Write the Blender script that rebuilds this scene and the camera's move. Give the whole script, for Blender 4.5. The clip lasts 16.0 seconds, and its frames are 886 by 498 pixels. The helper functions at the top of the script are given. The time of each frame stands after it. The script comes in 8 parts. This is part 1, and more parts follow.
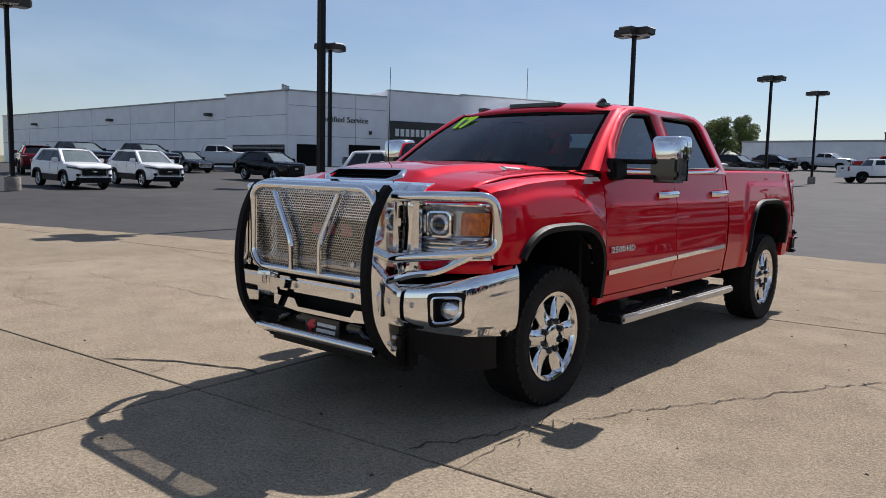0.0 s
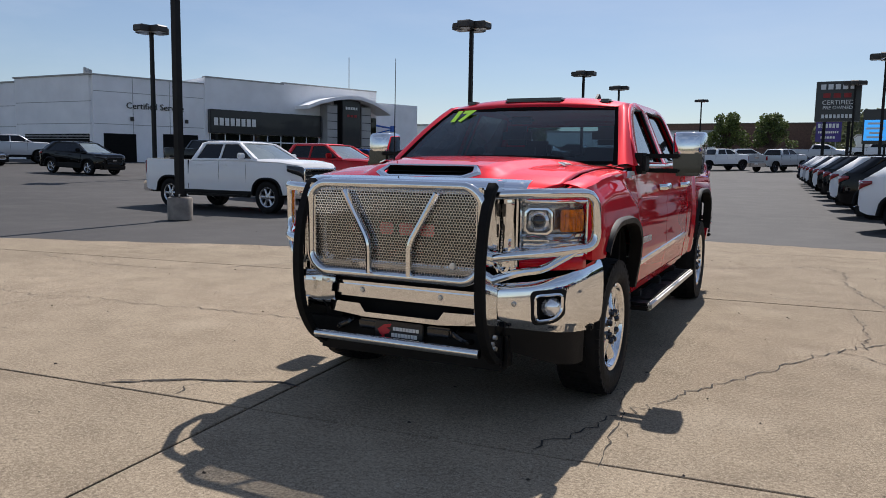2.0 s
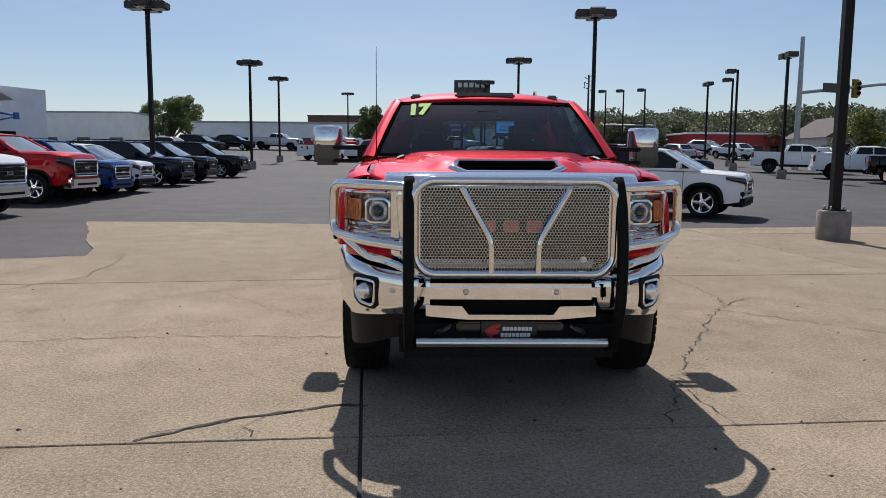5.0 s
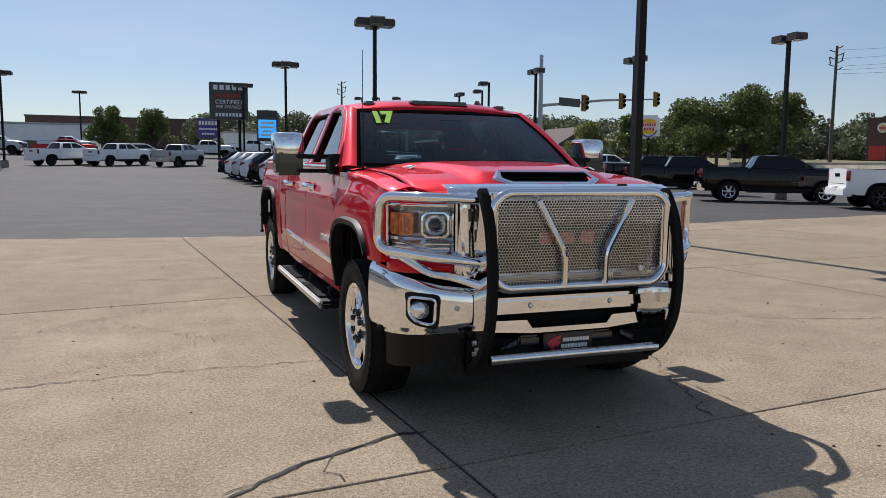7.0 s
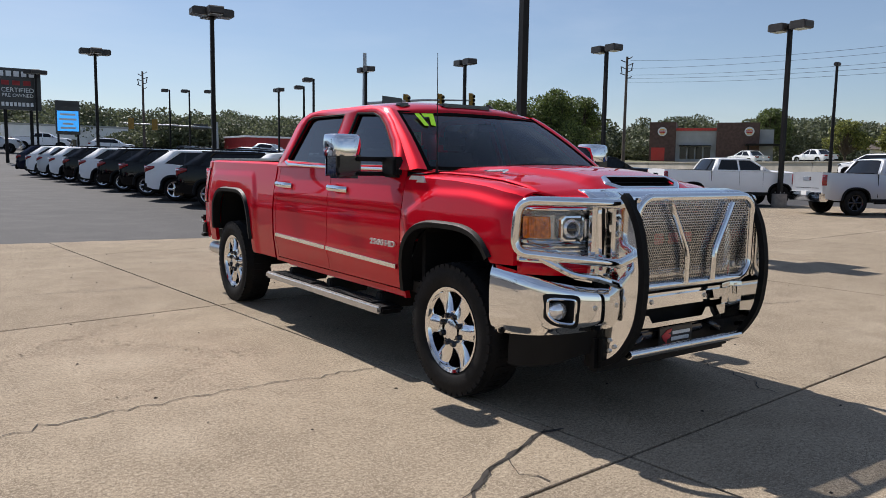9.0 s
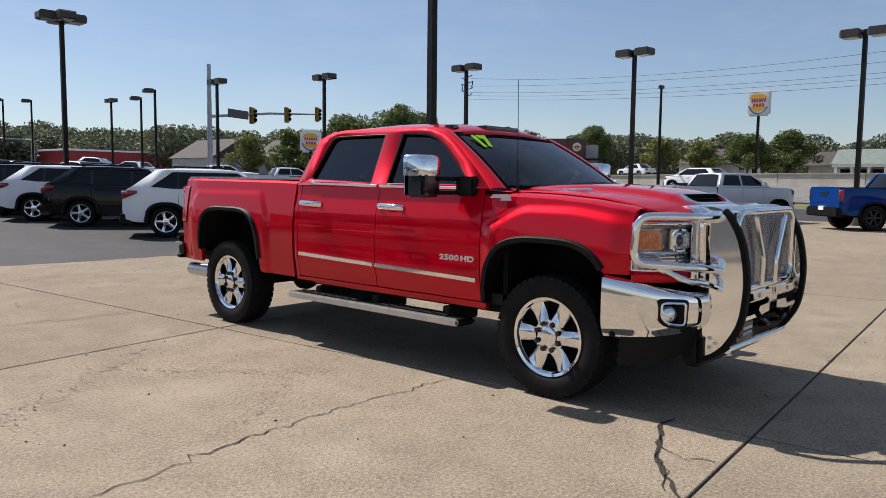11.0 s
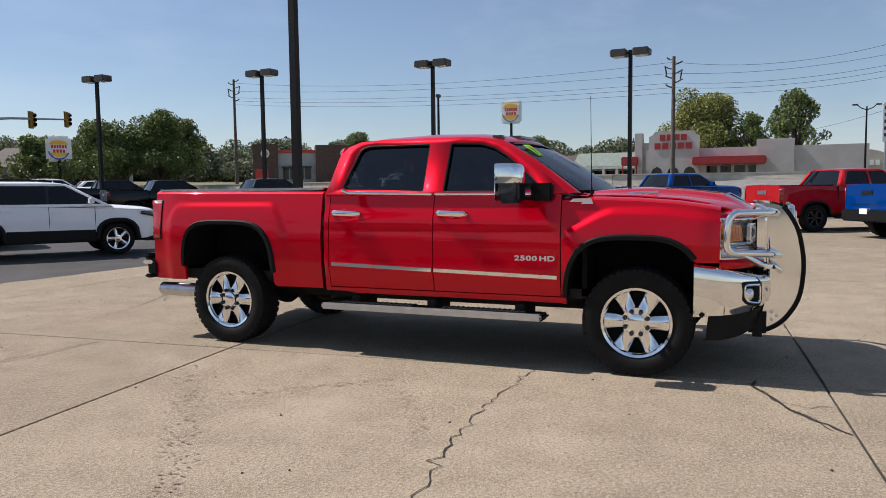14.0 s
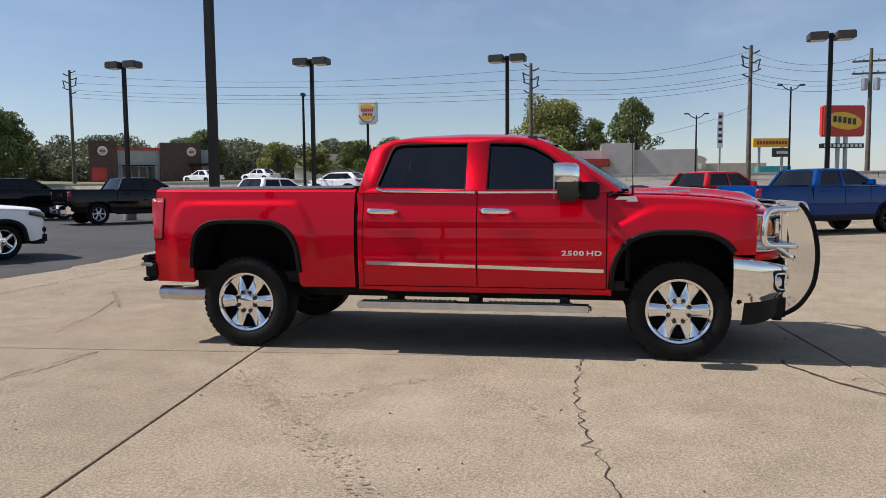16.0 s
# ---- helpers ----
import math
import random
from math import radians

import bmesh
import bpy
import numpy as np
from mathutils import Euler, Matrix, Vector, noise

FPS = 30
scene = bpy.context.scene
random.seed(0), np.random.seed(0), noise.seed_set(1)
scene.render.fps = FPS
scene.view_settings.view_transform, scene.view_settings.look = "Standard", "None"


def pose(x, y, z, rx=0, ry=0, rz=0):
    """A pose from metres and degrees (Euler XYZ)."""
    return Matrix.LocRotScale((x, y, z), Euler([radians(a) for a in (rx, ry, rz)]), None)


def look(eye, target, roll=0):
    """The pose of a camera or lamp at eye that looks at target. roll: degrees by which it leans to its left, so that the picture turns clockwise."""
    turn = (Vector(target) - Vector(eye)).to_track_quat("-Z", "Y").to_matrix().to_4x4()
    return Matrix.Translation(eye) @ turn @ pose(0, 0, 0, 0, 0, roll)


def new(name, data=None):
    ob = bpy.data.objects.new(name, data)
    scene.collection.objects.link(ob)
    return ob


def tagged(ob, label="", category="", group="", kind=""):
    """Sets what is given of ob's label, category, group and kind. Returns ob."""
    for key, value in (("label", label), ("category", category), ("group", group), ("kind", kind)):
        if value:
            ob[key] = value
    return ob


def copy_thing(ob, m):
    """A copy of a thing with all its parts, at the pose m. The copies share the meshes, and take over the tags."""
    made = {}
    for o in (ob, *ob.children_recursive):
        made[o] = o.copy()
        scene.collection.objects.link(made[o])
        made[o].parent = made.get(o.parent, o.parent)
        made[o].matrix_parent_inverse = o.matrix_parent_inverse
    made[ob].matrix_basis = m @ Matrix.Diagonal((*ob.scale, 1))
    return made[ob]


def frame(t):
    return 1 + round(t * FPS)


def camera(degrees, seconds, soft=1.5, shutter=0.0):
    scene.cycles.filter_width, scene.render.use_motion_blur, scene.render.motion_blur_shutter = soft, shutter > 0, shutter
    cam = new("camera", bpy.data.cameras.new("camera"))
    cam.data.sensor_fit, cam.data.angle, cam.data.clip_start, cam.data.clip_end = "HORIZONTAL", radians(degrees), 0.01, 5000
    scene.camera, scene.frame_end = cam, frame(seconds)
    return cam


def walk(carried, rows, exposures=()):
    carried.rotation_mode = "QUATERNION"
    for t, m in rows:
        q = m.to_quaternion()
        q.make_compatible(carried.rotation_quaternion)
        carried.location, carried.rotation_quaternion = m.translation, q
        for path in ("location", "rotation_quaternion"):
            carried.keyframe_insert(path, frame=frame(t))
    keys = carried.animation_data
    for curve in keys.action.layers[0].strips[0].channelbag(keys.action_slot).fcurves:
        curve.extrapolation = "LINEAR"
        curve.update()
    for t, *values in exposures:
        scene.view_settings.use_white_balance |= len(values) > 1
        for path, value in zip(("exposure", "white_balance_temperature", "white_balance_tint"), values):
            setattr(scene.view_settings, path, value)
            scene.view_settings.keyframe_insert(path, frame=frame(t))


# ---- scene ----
cam = camera(61.3, 16.0, 0.5)
PATH = [
    (0, (3.353, -3.839, 1.407), (2.063, -2.326, 1.199), 1.3),
    (0.5, (3.053, -4.044, 1.4), (1.841, -2.467, 1.188), 1.1),
    (1, (2.738, -4.254, 1.394), (1.612, -2.615, 1.18), 0.8),
    (1.5, (2.407, -4.478, 1.408), (1.392, -2.768, 1.192), 0.8),
    (2, (2.029, -4.603, 1.417), (1.157, -2.818, 1.191), 0.9),
    (2.5, (1.657, -4.745, 1.403), (0.928, -2.896, 1.18), 1.2),
    (3, (1.256, -4.882, 1.411), (0.664, -2.985, 1.191), 1.0),
    (3.5, (0.827, -4.935, 1.43), (0.381, -2.999, 1.203), 0.8),
    (4, (0.382, -5.041, 1.426), (0.095, -3.076, 1.192), 0.7),
    (4.5, (-0.038, -5.053, 1.414), (-0.158, -3.071, 1.175), 0.6),
    (5, (-0.463, -5.028, 1.416), (-0.421, -3.043, 1.176), 0.4),
    (5.2, (-0.633, -5.02, 1.411), (-0.528, -3.037, 1.174), 0.3),
    (7.3, (-2.333, -4.445, 1.45), (-1.555, -2.616, 1.228), 0.8),
    (7.5, (-2.493, -4.371, 1.46), (-1.666, -2.563, 1.236), 1.0),
    (8, (-2.953, -4.22, 1.462), (-2.011, -2.47, 1.236), 1.1),
    (8.5, (-3.323, -3.974, 1.456), (-2.276, -2.286, 1.225), 1.0),
    (9, (-3.723, -3.767, 1.457), (-2.57, -2.148, 1.236), 0.9),
    (9.5, (-4.11, -3.572, 1.471), (-2.863, -2.023, 1.26), 0.8),
    (10, (-4.429, -3.296, 1.495), (-3.102, -1.814, 1.29), 0.5),
    (10.2, (-4.581, -3.194, 1.472), (-3.218, -1.744, 1.273), 0.6),
    (12.3, (-6.061, -2.095, 1.484), (-4.411, -0.981, 1.298), 0.1),
    (12.5, (-6.152, -1.948, 1.503), (-4.476, -0.874, 1.312), 0.1),
    (13, (-6.418, -1.601, 1.482), (-4.68, -0.627, 1.301), -0.2),
    (13.5, (-6.661, -1.256, 1.478), (-4.873, -0.374, 1.307), -0.5),
    (14, (-6.831, -0.877, 1.485), (-4.997, -0.095, 1.322), -0.7),
    (14.5, (-7.066, -0.506, 1.482), (-5.194, 0.178, 1.318), -0.7),
    (15, (-7.192, -0.101, 1.476), (-5.289, 0.491, 1.306), -0.7),
    (15.5, (-7.342, 0.319, 1.472), (-5.412, 0.815, 1.302), -0.6),
    (16, (-7.452, 0.735, 1.48), (-5.497, 1.121, 1.315), -0.5),
]
walk(cam, [(t, look(eye, target, roll)) for t, eye, target, roll in PATH], [(0.0, 0.08, 6300, 14), (3.5, 0.02, 6300, 14), (5.0, -0.01, 6300, 14), (8.0, 0.12, 6300, 14), (12.0, 0.18, 6300, 14), (16.0, 0.22, 6300, 14)])

# ---- daylight ----
SUN_TO = Vector((-0.075, 0.87, 1.0)).normalized()
sun = new("sun", bpy.data.lights.new("sun", "SUN"))
sun.data.energy, sun.data.angle, sun.data.color = 5.0, radians(0.53), (1.0, 0.95, 0.87)
sun.matrix_world = look(SUN_TO * 60, (0, 0, 0))
world = bpy.data.worlds.new("sky")
scene.world = world
world.use_nodes = True
wn, wl = world.node_tree.nodes, world.node_tree.links
sky = wn.new("ShaderNodeTexSky")
sky.sky_type, sky.sun_disc = "NISHITA", False
sky.sun_elevation = math.asin(SUN_TO.z)
sky.sun_rotation = math.atan2(SUN_TO.x, SUN_TO.y)
sky.air_density, sky.dust_density, sky.ozone_density = 1.0, 0.25, 3.0
wc = wn.new("ShaderNodeTexCoord")
wm = wn.new("ShaderNodeMapping")
wm.inputs["Scale"].default_value = (1.2, 2.6, 7.0)
wnz = wn.new("ShaderNodeTexNoise")
wnz.inputs["Scale"].default_value, wnz.inputs["Detail"].default_value, wnz.inputs["Roughness"].default_value = 1.3, 7, 0.6
wr = wn.new("ShaderNodeValToRGB")
wr.color_ramp.elements[0].position, wr.color_ramp.elements[1].position = 0.42, 0.80
wr.color_ramp.elements[0].color = (0.10, 0.10, 0.10, 1)
wr.color_ramp.elements[1].color = (0.36, 0.36, 0.36, 1)
wx = wn.new("ShaderNodeMix")
wx.data_type = "RGBA"
wx.inputs[7].default_value = (8.0, 8.9, 10.0, 1)
wl.new(wc.outputs["Generated"], wm.inputs["Vector"])
wl.new(wm.outputs["Vector"], wnz.inputs["Vector"])
wl.new(wnz.outputs["Fac"], wr.inputs["Fac"])
wl.new(wr.outputs["Color"], wx.inputs[0])
wl.new(sky.outputs["Color"], wx.inputs[6])
wl.new(wx.outputs[2], wn["Background"].inputs["Color"])
wn["Background"].inputs["Strength"].default_value = 0.080


# ---- materials ----
def bsdf(name):
    m = bpy.data.materials.new(name)
    m.use_nodes = True
    return m, m.node_tree.nodes, m.node_tree.links, m.node_tree.nodes["Principled BSDF"]


def noise_node(n, l, scale, detail=4, coord="Object", rough=0.55):
    if coord == "World":
        src = n.new("ShaderNodeNewGeometry").outputs["Position"]
    else:
        src = n.new("ShaderNodeTexCoord").outputs["Object"]
    t = n.new("ShaderNodeTexNoise")
    t.inputs["Scale"].default_value, t.inputs["Detail"].default_value, t.inputs["Roughness"].default_value = scale, detail, rough
    l.new(src, t.inputs["Vector"])
    return t.outputs["Fac"]


def ramp_node(n, l, fac, stops):
    r = n.new("ShaderNodeValToRGB")
    while len(r.color_ramp.elements) < len(stops):
        r.color_ramp.elements.new(0.5)
    for e, (p, c) in zip(r.color_ramp.elements, stops):
        e.position, e.color = p, (*c, 1)
    l.new(fac, r.inputs["Fac"])
    return r.outputs["Color"]


def mix_node(n, l, fac, a, b, blend="MIX"):
    x = n.new("ShaderNodeMix")
    x.data_type, x.blend_type = "RGBA", blend
    for sock, v in ((x.inputs[0], fac), (x.inputs[6], a), (x.inputs[7], b)):
        if isinstance(v, (int, float)):
            sock.default_value = v
        elif isinstance(v, tuple):
            sock.default_value = (*v, 1)
        else:
            l.new(v, sock)
    return x.outputs[2]


def bump_node(n, l, b, fac, strength, distance=0.01):
    u = n.new("ShaderNodeBump")
    u.inputs["Strength"].default_value, u.inputs["Distance"].default_value = strength, distance
    l.new(fac, u.inputs["Height"])
    l.new(u.outputs["Normal"], b.inputs["Normal"])


def plain(name, col, rough=0.5, metal=0.0, coat=0.0, var=0.12, vscale=6.0, bump=0.0, bscale=120.0, emit=0.0, spec=None):
    """A surface with slow tone variation, fine roughness variation and optional relief."""
    m, n, l, b = bsdf(name)
    lo, hi = tuple(c * (1 - var) for c in col), tuple(min(1, c * (1 + var)) for c in col)
    f = noise_node(n, l, vscale, 5)
    l.new(ramp_node(n, l, f, [(0.3, lo), (0.7, hi)]), b.inputs["Base Color"])
    b.inputs["Metallic"].default_value = metal
    b.inputs["Specular IOR Level"].default_value = spec if spec is not None else (0.2 if max(col) < 0.03 and not coat and not metal else 0.5)
    f2 = noise_node(n, l, vscale * 4, 3)
    rr = n.new("ShaderNodeMapRange")
    rr.inputs["To Min"].default_value, rr.inputs["To Max"].default_value = rough * 0.8, min(1, rough * 1.25)
    l.new(f2, rr.inputs["Value"])
    l.new(rr.outputs["Result"], b.inputs["Roughness"])
    b.inputs["Coat Weight"].default_value, b.inputs["Coat Roughness"].default_value = coat, 0.03
    if bump:
        bump_node(n, l, b, noise_node(n, l, bscale, 3), bump, 0.004)
    if emit:
        b.inputs["Emission Color"].default_value, b.inputs["Emission Strength"].default_value = (*col, 1), emit
    return m


def paint(name, col, metal=0.25, dust=0.05):
    """Car paint: base coat with flakes, clear coat, a thin film of dust."""
    m, n, l, b = bsdf(name)
    d = noise_node(n, l, 3.0, 6)
    base = mix_node(n, l, ramp_node(n, l, d, [(0.45, (0, 0, 0)), (0.8, (dust * 2,) * 3)]), col, (0.42, 0.36, 0.29))
    l.new(base, b.inputs["Base Color"])
    b.inputs["Metallic"].default_value, b.inputs["Roughness"].default_value = metal, 0.45
    b.inputs["Specular IOR Level"].default_value = 0.0
    b.inputs["Coat Weight"].default_value, b.inputs["Coat Roughness"].default_value = 1.0, 0.02
    b.inputs["Coat IOR"].default_value = 1.38
    return m


def clear_glass(name, tint, gloss=1.0):
    """A thin tinted pane: see-through, with reflections that grow towards grazing."""
    m, n, l, b = bsdf(name)
    n.remove(b)
    tr, gl, mx, fr = n.new("ShaderNodeBsdfTransparent"), n.new("ShaderNodeBsdfGlossy"), n.new("ShaderNodeMixShader"), n.new("ShaderNodeLayerWeight")
    tr.inputs["Color"].default_value = (*tint, 1)
    gl.inputs["Roughness"].default_value = 0.01
    gl.inputs["Color"].default_value = (gloss, gloss, gloss, 1)
    fr.inputs["Blend"].default_value = 0.5
    pw, ma = n.new("ShaderNodeMath"), n.new("ShaderNodeMath")
    pw.operation, ma.operation = "POWER", "MULTIPLY_ADD"
    pw.inputs[1].default_value, ma.inputs[1].default_value, ma.inputs[2].default_value = 4.0, 0.9, 0.06
    l.new(fr.outputs["Facing"], pw.inputs[0])
    l.new(pw.outputs[0], ma.inputs[0])
    l.new(ma.outputs[0], mx.inputs[0])
    l.new(tr.outputs[0], mx.inputs[1])
    l.new(gl.outputs[0], mx.inputs[2])
    l.new(mx.outputs[0], n["Material Output"].inputs["Surface"])
    return m


def concrete_slab(name):
    m, n, l, b = bsdf(name)
    big, mid, fine = noise_node(n, l, 0.35, 6, "World"), noise_node(n, l, 2.3, 8, "World", 0.65), noise_node(n, l, 150, 3, "World", 0.6)
    base = ramp_node(n, l, big, [(0.25, (0.285, 0.226, 0.158)), (0.75, (0.385, 0.312, 0.222))])
    stain = mix_node(n, l, ramp_node(n, l, mid, [(0.36, (0.55, 0.55, 0.55)), (0.58, (0, 0, 0))]), base, (0.200, 0.157, 0.110))
    wide = noise_node(n, l, 0.9, 3, "World", 0.5)
    worn = mix_node(n, l, ramp_node(n, l, wide, [(0.56, (0, 0, 0)), (0.72, (0.45, 0.45, 0.45))]), stain, (0.455, 0.38, 0.282))
    grain = noise_node(n, l, 46, 8, "World", 0.95)
    mottle = mix_node(n, l, ramp_node(n, l, grain, [(0.40, (0.8, 0.8, 0.8)), (0.50, (0, 0, 0))]), worn, (0.085, 0.066, 0.046))
    pale = mix_node(n, l, ramp_node(n, l, grain, [(0.52, (0, 0, 0)), (0.60, (0.7, 0.7, 0.7))]), mottle, (0.60, 0.505, 0.375))
    speck = mix_node(n, l, ramp_node(n, l, fine, [(0.33, (0.8, 0.8, 0.8)), (0.43, (0, 0, 0))]), pale, (0.10, 0.08, 0.062))
    chip = noise_node(n, l, 120, 3, "World", 0.7)
    spots = mix_node(n, l, ramp_node(n, l, chip, [(0.58, (0, 0, 0)), (0.66, (0.7, 0.7, 0.7))]), speck, (0.66, 0.56, 0.43))
    place = n.new("ShaderNodeNewGeometry").outputs["Position"]
    for sc, rad, c in ((3.1, 0.05, (0.10, 0.085, 0.07)), (17.0, 0.13, (0.11, 0.09, 0.07)), (11.0, 0.08, (0.62, 0.55, 0.45)), (0.8, 0.03, (0.07, 0.06, 0.05))):
        pit = n.new("ShaderNodeTexVoronoi")
        pit.inputs["Scale"].default_value = sc
        l.new(place, pit.inputs["Vector"])
        spots = mix_node(n, l, ramp_node(n, l, pit.outputs["Distance"], [(0.0, (0.9, 0.9, 0.9)), (rad, (0, 0, 0))]), spots, c)
    oi = n.new("ShaderNodeObjectInfo")
    tone = n.new("ShaderNodeMapRange")
    tone.inputs["To Min"].default_value, tone.inputs["To Max"].default_value = 0.84, 0.98
    l.new(oi.outputs["Random"], tone.inputs["Value"])
    hv = n.new("ShaderNodeHueSaturation")
    l.new(spots, hv.inputs["Color"])
    l.new(tone.outputs["Result"], hv.inputs["Value"])
    l.new(hv.outputs["Color"], b.inputs["Base Color"])
    b.inputs["Roughness"].default_value = 0.95
    b.inputs["Specular IOR Level"].default_value = 0.12
    bump_node(n, l, b, noise_node(n, l, 140, 4, "World", 0.7), 0.22, 0.002)
    return m


def asphalt(name, dark=(0.021, 0.019, 0.0177), light=(0.045, 0.041, 0.0388)):
    m, n, l, b = bsdf(name)
    big, mid, fine = noise_node(n, l, 0.12, 5, "World"), noise_node(n, l, 1.1, 7, "World", 0.6), noise_node(n, l, 60, 2, "World")
    base = ramp_node(n, l, big, [(0.3, dark), (0.7, light)])
    worn = mix_node(n, l, ramp_node(n, l, mid, [(0.45, (0, 0, 0)), (0.75, (0.45, 0.45, 0.45))]), base, tuple(c * 1.9 for c in light))
    speck = mix_node(n, l, ramp_node(n, l, fine, [(0.55, (0, 0, 0)), (0.75, (0.6, 0.6, 0.6))]), worn, tuple(c * 2.5 for c in light))
    l.new(speck, b.inputs["Base Color"])
    b.inputs["Roughness"].default_value = 0.85
    bump_node(n, l, b, fine, 0.3, 0.004)
    return m


def grass_soil(name):
    m, n, l, b = bsdf(name)
    big, fine = noise_node(n, l, 0.06, 6, "World"), noise_node(n, l, 3.0, 6, "World", 0.7)
    a = ramp_node(n, l, big, [(0.35, (0.10, 0.12, 0.045)), (0.65, (0.22, 0.19, 0.10))])
    c = ramp_node(n, l, fine, [(0.3, (0.06, 0.07, 0.03)), (0.7, (0.27, 0.23, 0.13))])
    l.new(mix_node(n, l, 0.5, a, c), b.inputs["Base Color"])
    b.inputs["Roughness"].default_value = 0.95
    return m


def leaves_mat(name, dark, light):
    m, n, l, b = bsdf(name)
    g = n.new("ShaderNodeNewGeometry")
    col = ramp_node(n, l, g.outputs["Random Per Island"], [(0.0, dark), (0.75, light), (1.0, tuple(min(1, c * 1.5) for c in light))])
    l.new(col, b.inputs["Base Color"])
    b.inputs["Roughness"].default_value = 0.6
    tl, mx = n.new("ShaderNodeBsdfTranslucent"), n.new("ShaderNodeMixShader")
    l.new(col, tl.inputs["Color"])
    mx.inputs[0].default_value = 0.22
    l.new(b.outputs[0], mx.inputs[1])
    l.new(tl.outputs[0], mx.inputs[2])
    l.new(mx.outputs[0], n["Material Output"].inputs["Surface"])
    return m


M_RED = paint("red_paint", (0.58, 0.0006, 0.0125), 0.40, 0.0)
M_CHROME = plain("chrome", (0.88, 0.88, 0.88), 0.045, 1.0, 0, 0.03, 3)
M_POLISH = plain("polished_steel", (0.86, 0.86, 0.85), 0.06, 1.0, 0, 0.05, 4)
M_RIM = plain("polished_rim", (0.86, 0.86, 0.86), 0.06, 1.0, 0, 0.05, 9)
M_ALU = plain("dull_aluminium", (0.60, 0.60, 0.60), 0.32, 1.0, 0, 0.1, 8)
M_RUBBER = plain("rubber", (0.006, 0.006, 0.006), 0.75, 0, 0, 0.3, 12, 0.25, 200)
M_TYRE = plain("tyre_rubber", (0.008, 0.0075, 0.0075), 0.7, 0, 0, 0.35, 9, 0.3, 150)
M_BLACK = plain("black_plastic", (0.006, 0.006, 0.0065), 0.5, 0, 0, 0.25, 8, 0.15, 300)
M_GLOSSBLACK = plain("gloss_black", (0.010, 0.010, 0.011), 0.12, 0, 0.6, 0.2, 8)
M_FRIT = plain("windscreen_frit", (0.004, 0.004, 0.0045), 0.8, 0, 0, 0.1, 8, spec=0.0)
# near-black for dark parts and seams; in recesses it carries their shade
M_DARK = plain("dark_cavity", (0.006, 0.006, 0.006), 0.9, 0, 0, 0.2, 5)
M_UNDER = plain("underbody", (0.02, 0.018, 0.016), 0.8, 0, 0, 0.4, 6)
M_AMBER = plain("amber_lens", (0.80, 0.18, 0.004), 0.15, 0, 0.8, 0.45, 40)
M_REDLENS = plain("red_lens", (0.26, 0.004, 0.008), 0.12, 0, 0.9, 0.15, 25)
M_TAILRED = plain("tail_lamp_red", (0.50, 0.006, 0.012), 0.12, 0, 0.9, 0.15, 25)
M_CLEARLENS = clear_glass("clear_lens", (0.95, 0.96, 0.97), 0.4)
M_LAMPBOWL = plain("lamp_reflector", (0.90, 0.91, 0.93), 0.14, 0.75, 0, 0.15, 25)
M_HEADGREY = plain("lamp_housing", (0.62, 0.63, 0.66), 0.2, 0.8, 0, 0.2, 18)
M_DARKLENS = plain("projector_lens", (0.015, 0.017, 0.02), 0.03, 0, 1.0, 0.1, 9)
M_WIND = clear_glass("windscreen_glass", (0.42, 0.54, 0.58), 0.62)
M_TINT = clear_glass("tinted_glass", (0.07, 0.075, 0.08), 1.0)
M_CARGLASS = plain("car_window_glass", (0.006, 0.007, 0.008), 0.03, 0, 0, 0.2, 2, spec=0.45)
# pale base stands in for sky reflection and sunlit dashboard behind the glass
M_CARSCREEN = plain("car_windscreen_glass", (0.16, 0.19, 0.18), 0.03, 0, 1.0, 0.2, 2, spec=0.8)
M_SEAT = plain("seat_leather", (0.035, 0.033, 0.032), 0.5, 0, 0, 0.2, 8, 0.2, 180)
M_GREENPAINT = plain("window_marker_paint", (0.26, 0.55, 0.008), 0.6, 0, 0, 0.1, 30, spec=0.2)
M_WHITEPLATE = plain("pale_lettering", (0.75, 0.75, 0.74), 0.3, 0.6, 0, 0.06, 20)
M_REDPLATE = plain("red_emblem", (0.55, 0.02, 0.03), 0.35, 0, 0.3, 0.1, 20)
M_CONCRETE = concrete_slab("worn_concrete")
M_ASPHALT = asphalt("lot_asphalt")
M_ROAD = asphalt("road_asphalt", (0.12, 0.112, 0.10), (0.20, 0.188, 0.17))
M_GRASS = grass_soil("dry_grass")
M_BASE = plain("lamp_footing_concrete", (0.24, 0.21, 0.18), 0.9, 0, 0, 0.3, 5, 0.4, 60)
M_BRONZE = plain("bronze_pole_paint", (0.012, 0.010, 0.009), 0.5, 0.0, 0, 0.25, 4)
M_HEADBOX = plain("lamp_head_paint", (0.05, 0.043, 0.038), 0.5, 0.1, 0, 0.2, 6)
M_LAMPGLASS = plain("lamp_head_lens", (0.42, 0.41, 0.38), 0.2, 0, 0.5, 0.1, 10)
M_WHITEWALL = plain("white_wall_panel", (0.90, 0.90, 0.91), 0.7, 0, 0, 0.06, 0.7, 0.15, 40)
M_GREYWALL = plain("grey_wall_panel", (0.42, 0.42, 0.41), 0.75, 0, 0, 0.12, 0.8, 0.2, 30)
M_BEIGE = plain("beige_stucco", (0.50, 0.43, 0.36), 0.85, 0, 0, 0.1, 1.0, 0.3, 30)
M_STUCCO = plain("pale_stucco", (0.50, 0.455, 0.44), 0.9, 0, 0, 0.1, 0.8, 0.3, 30)
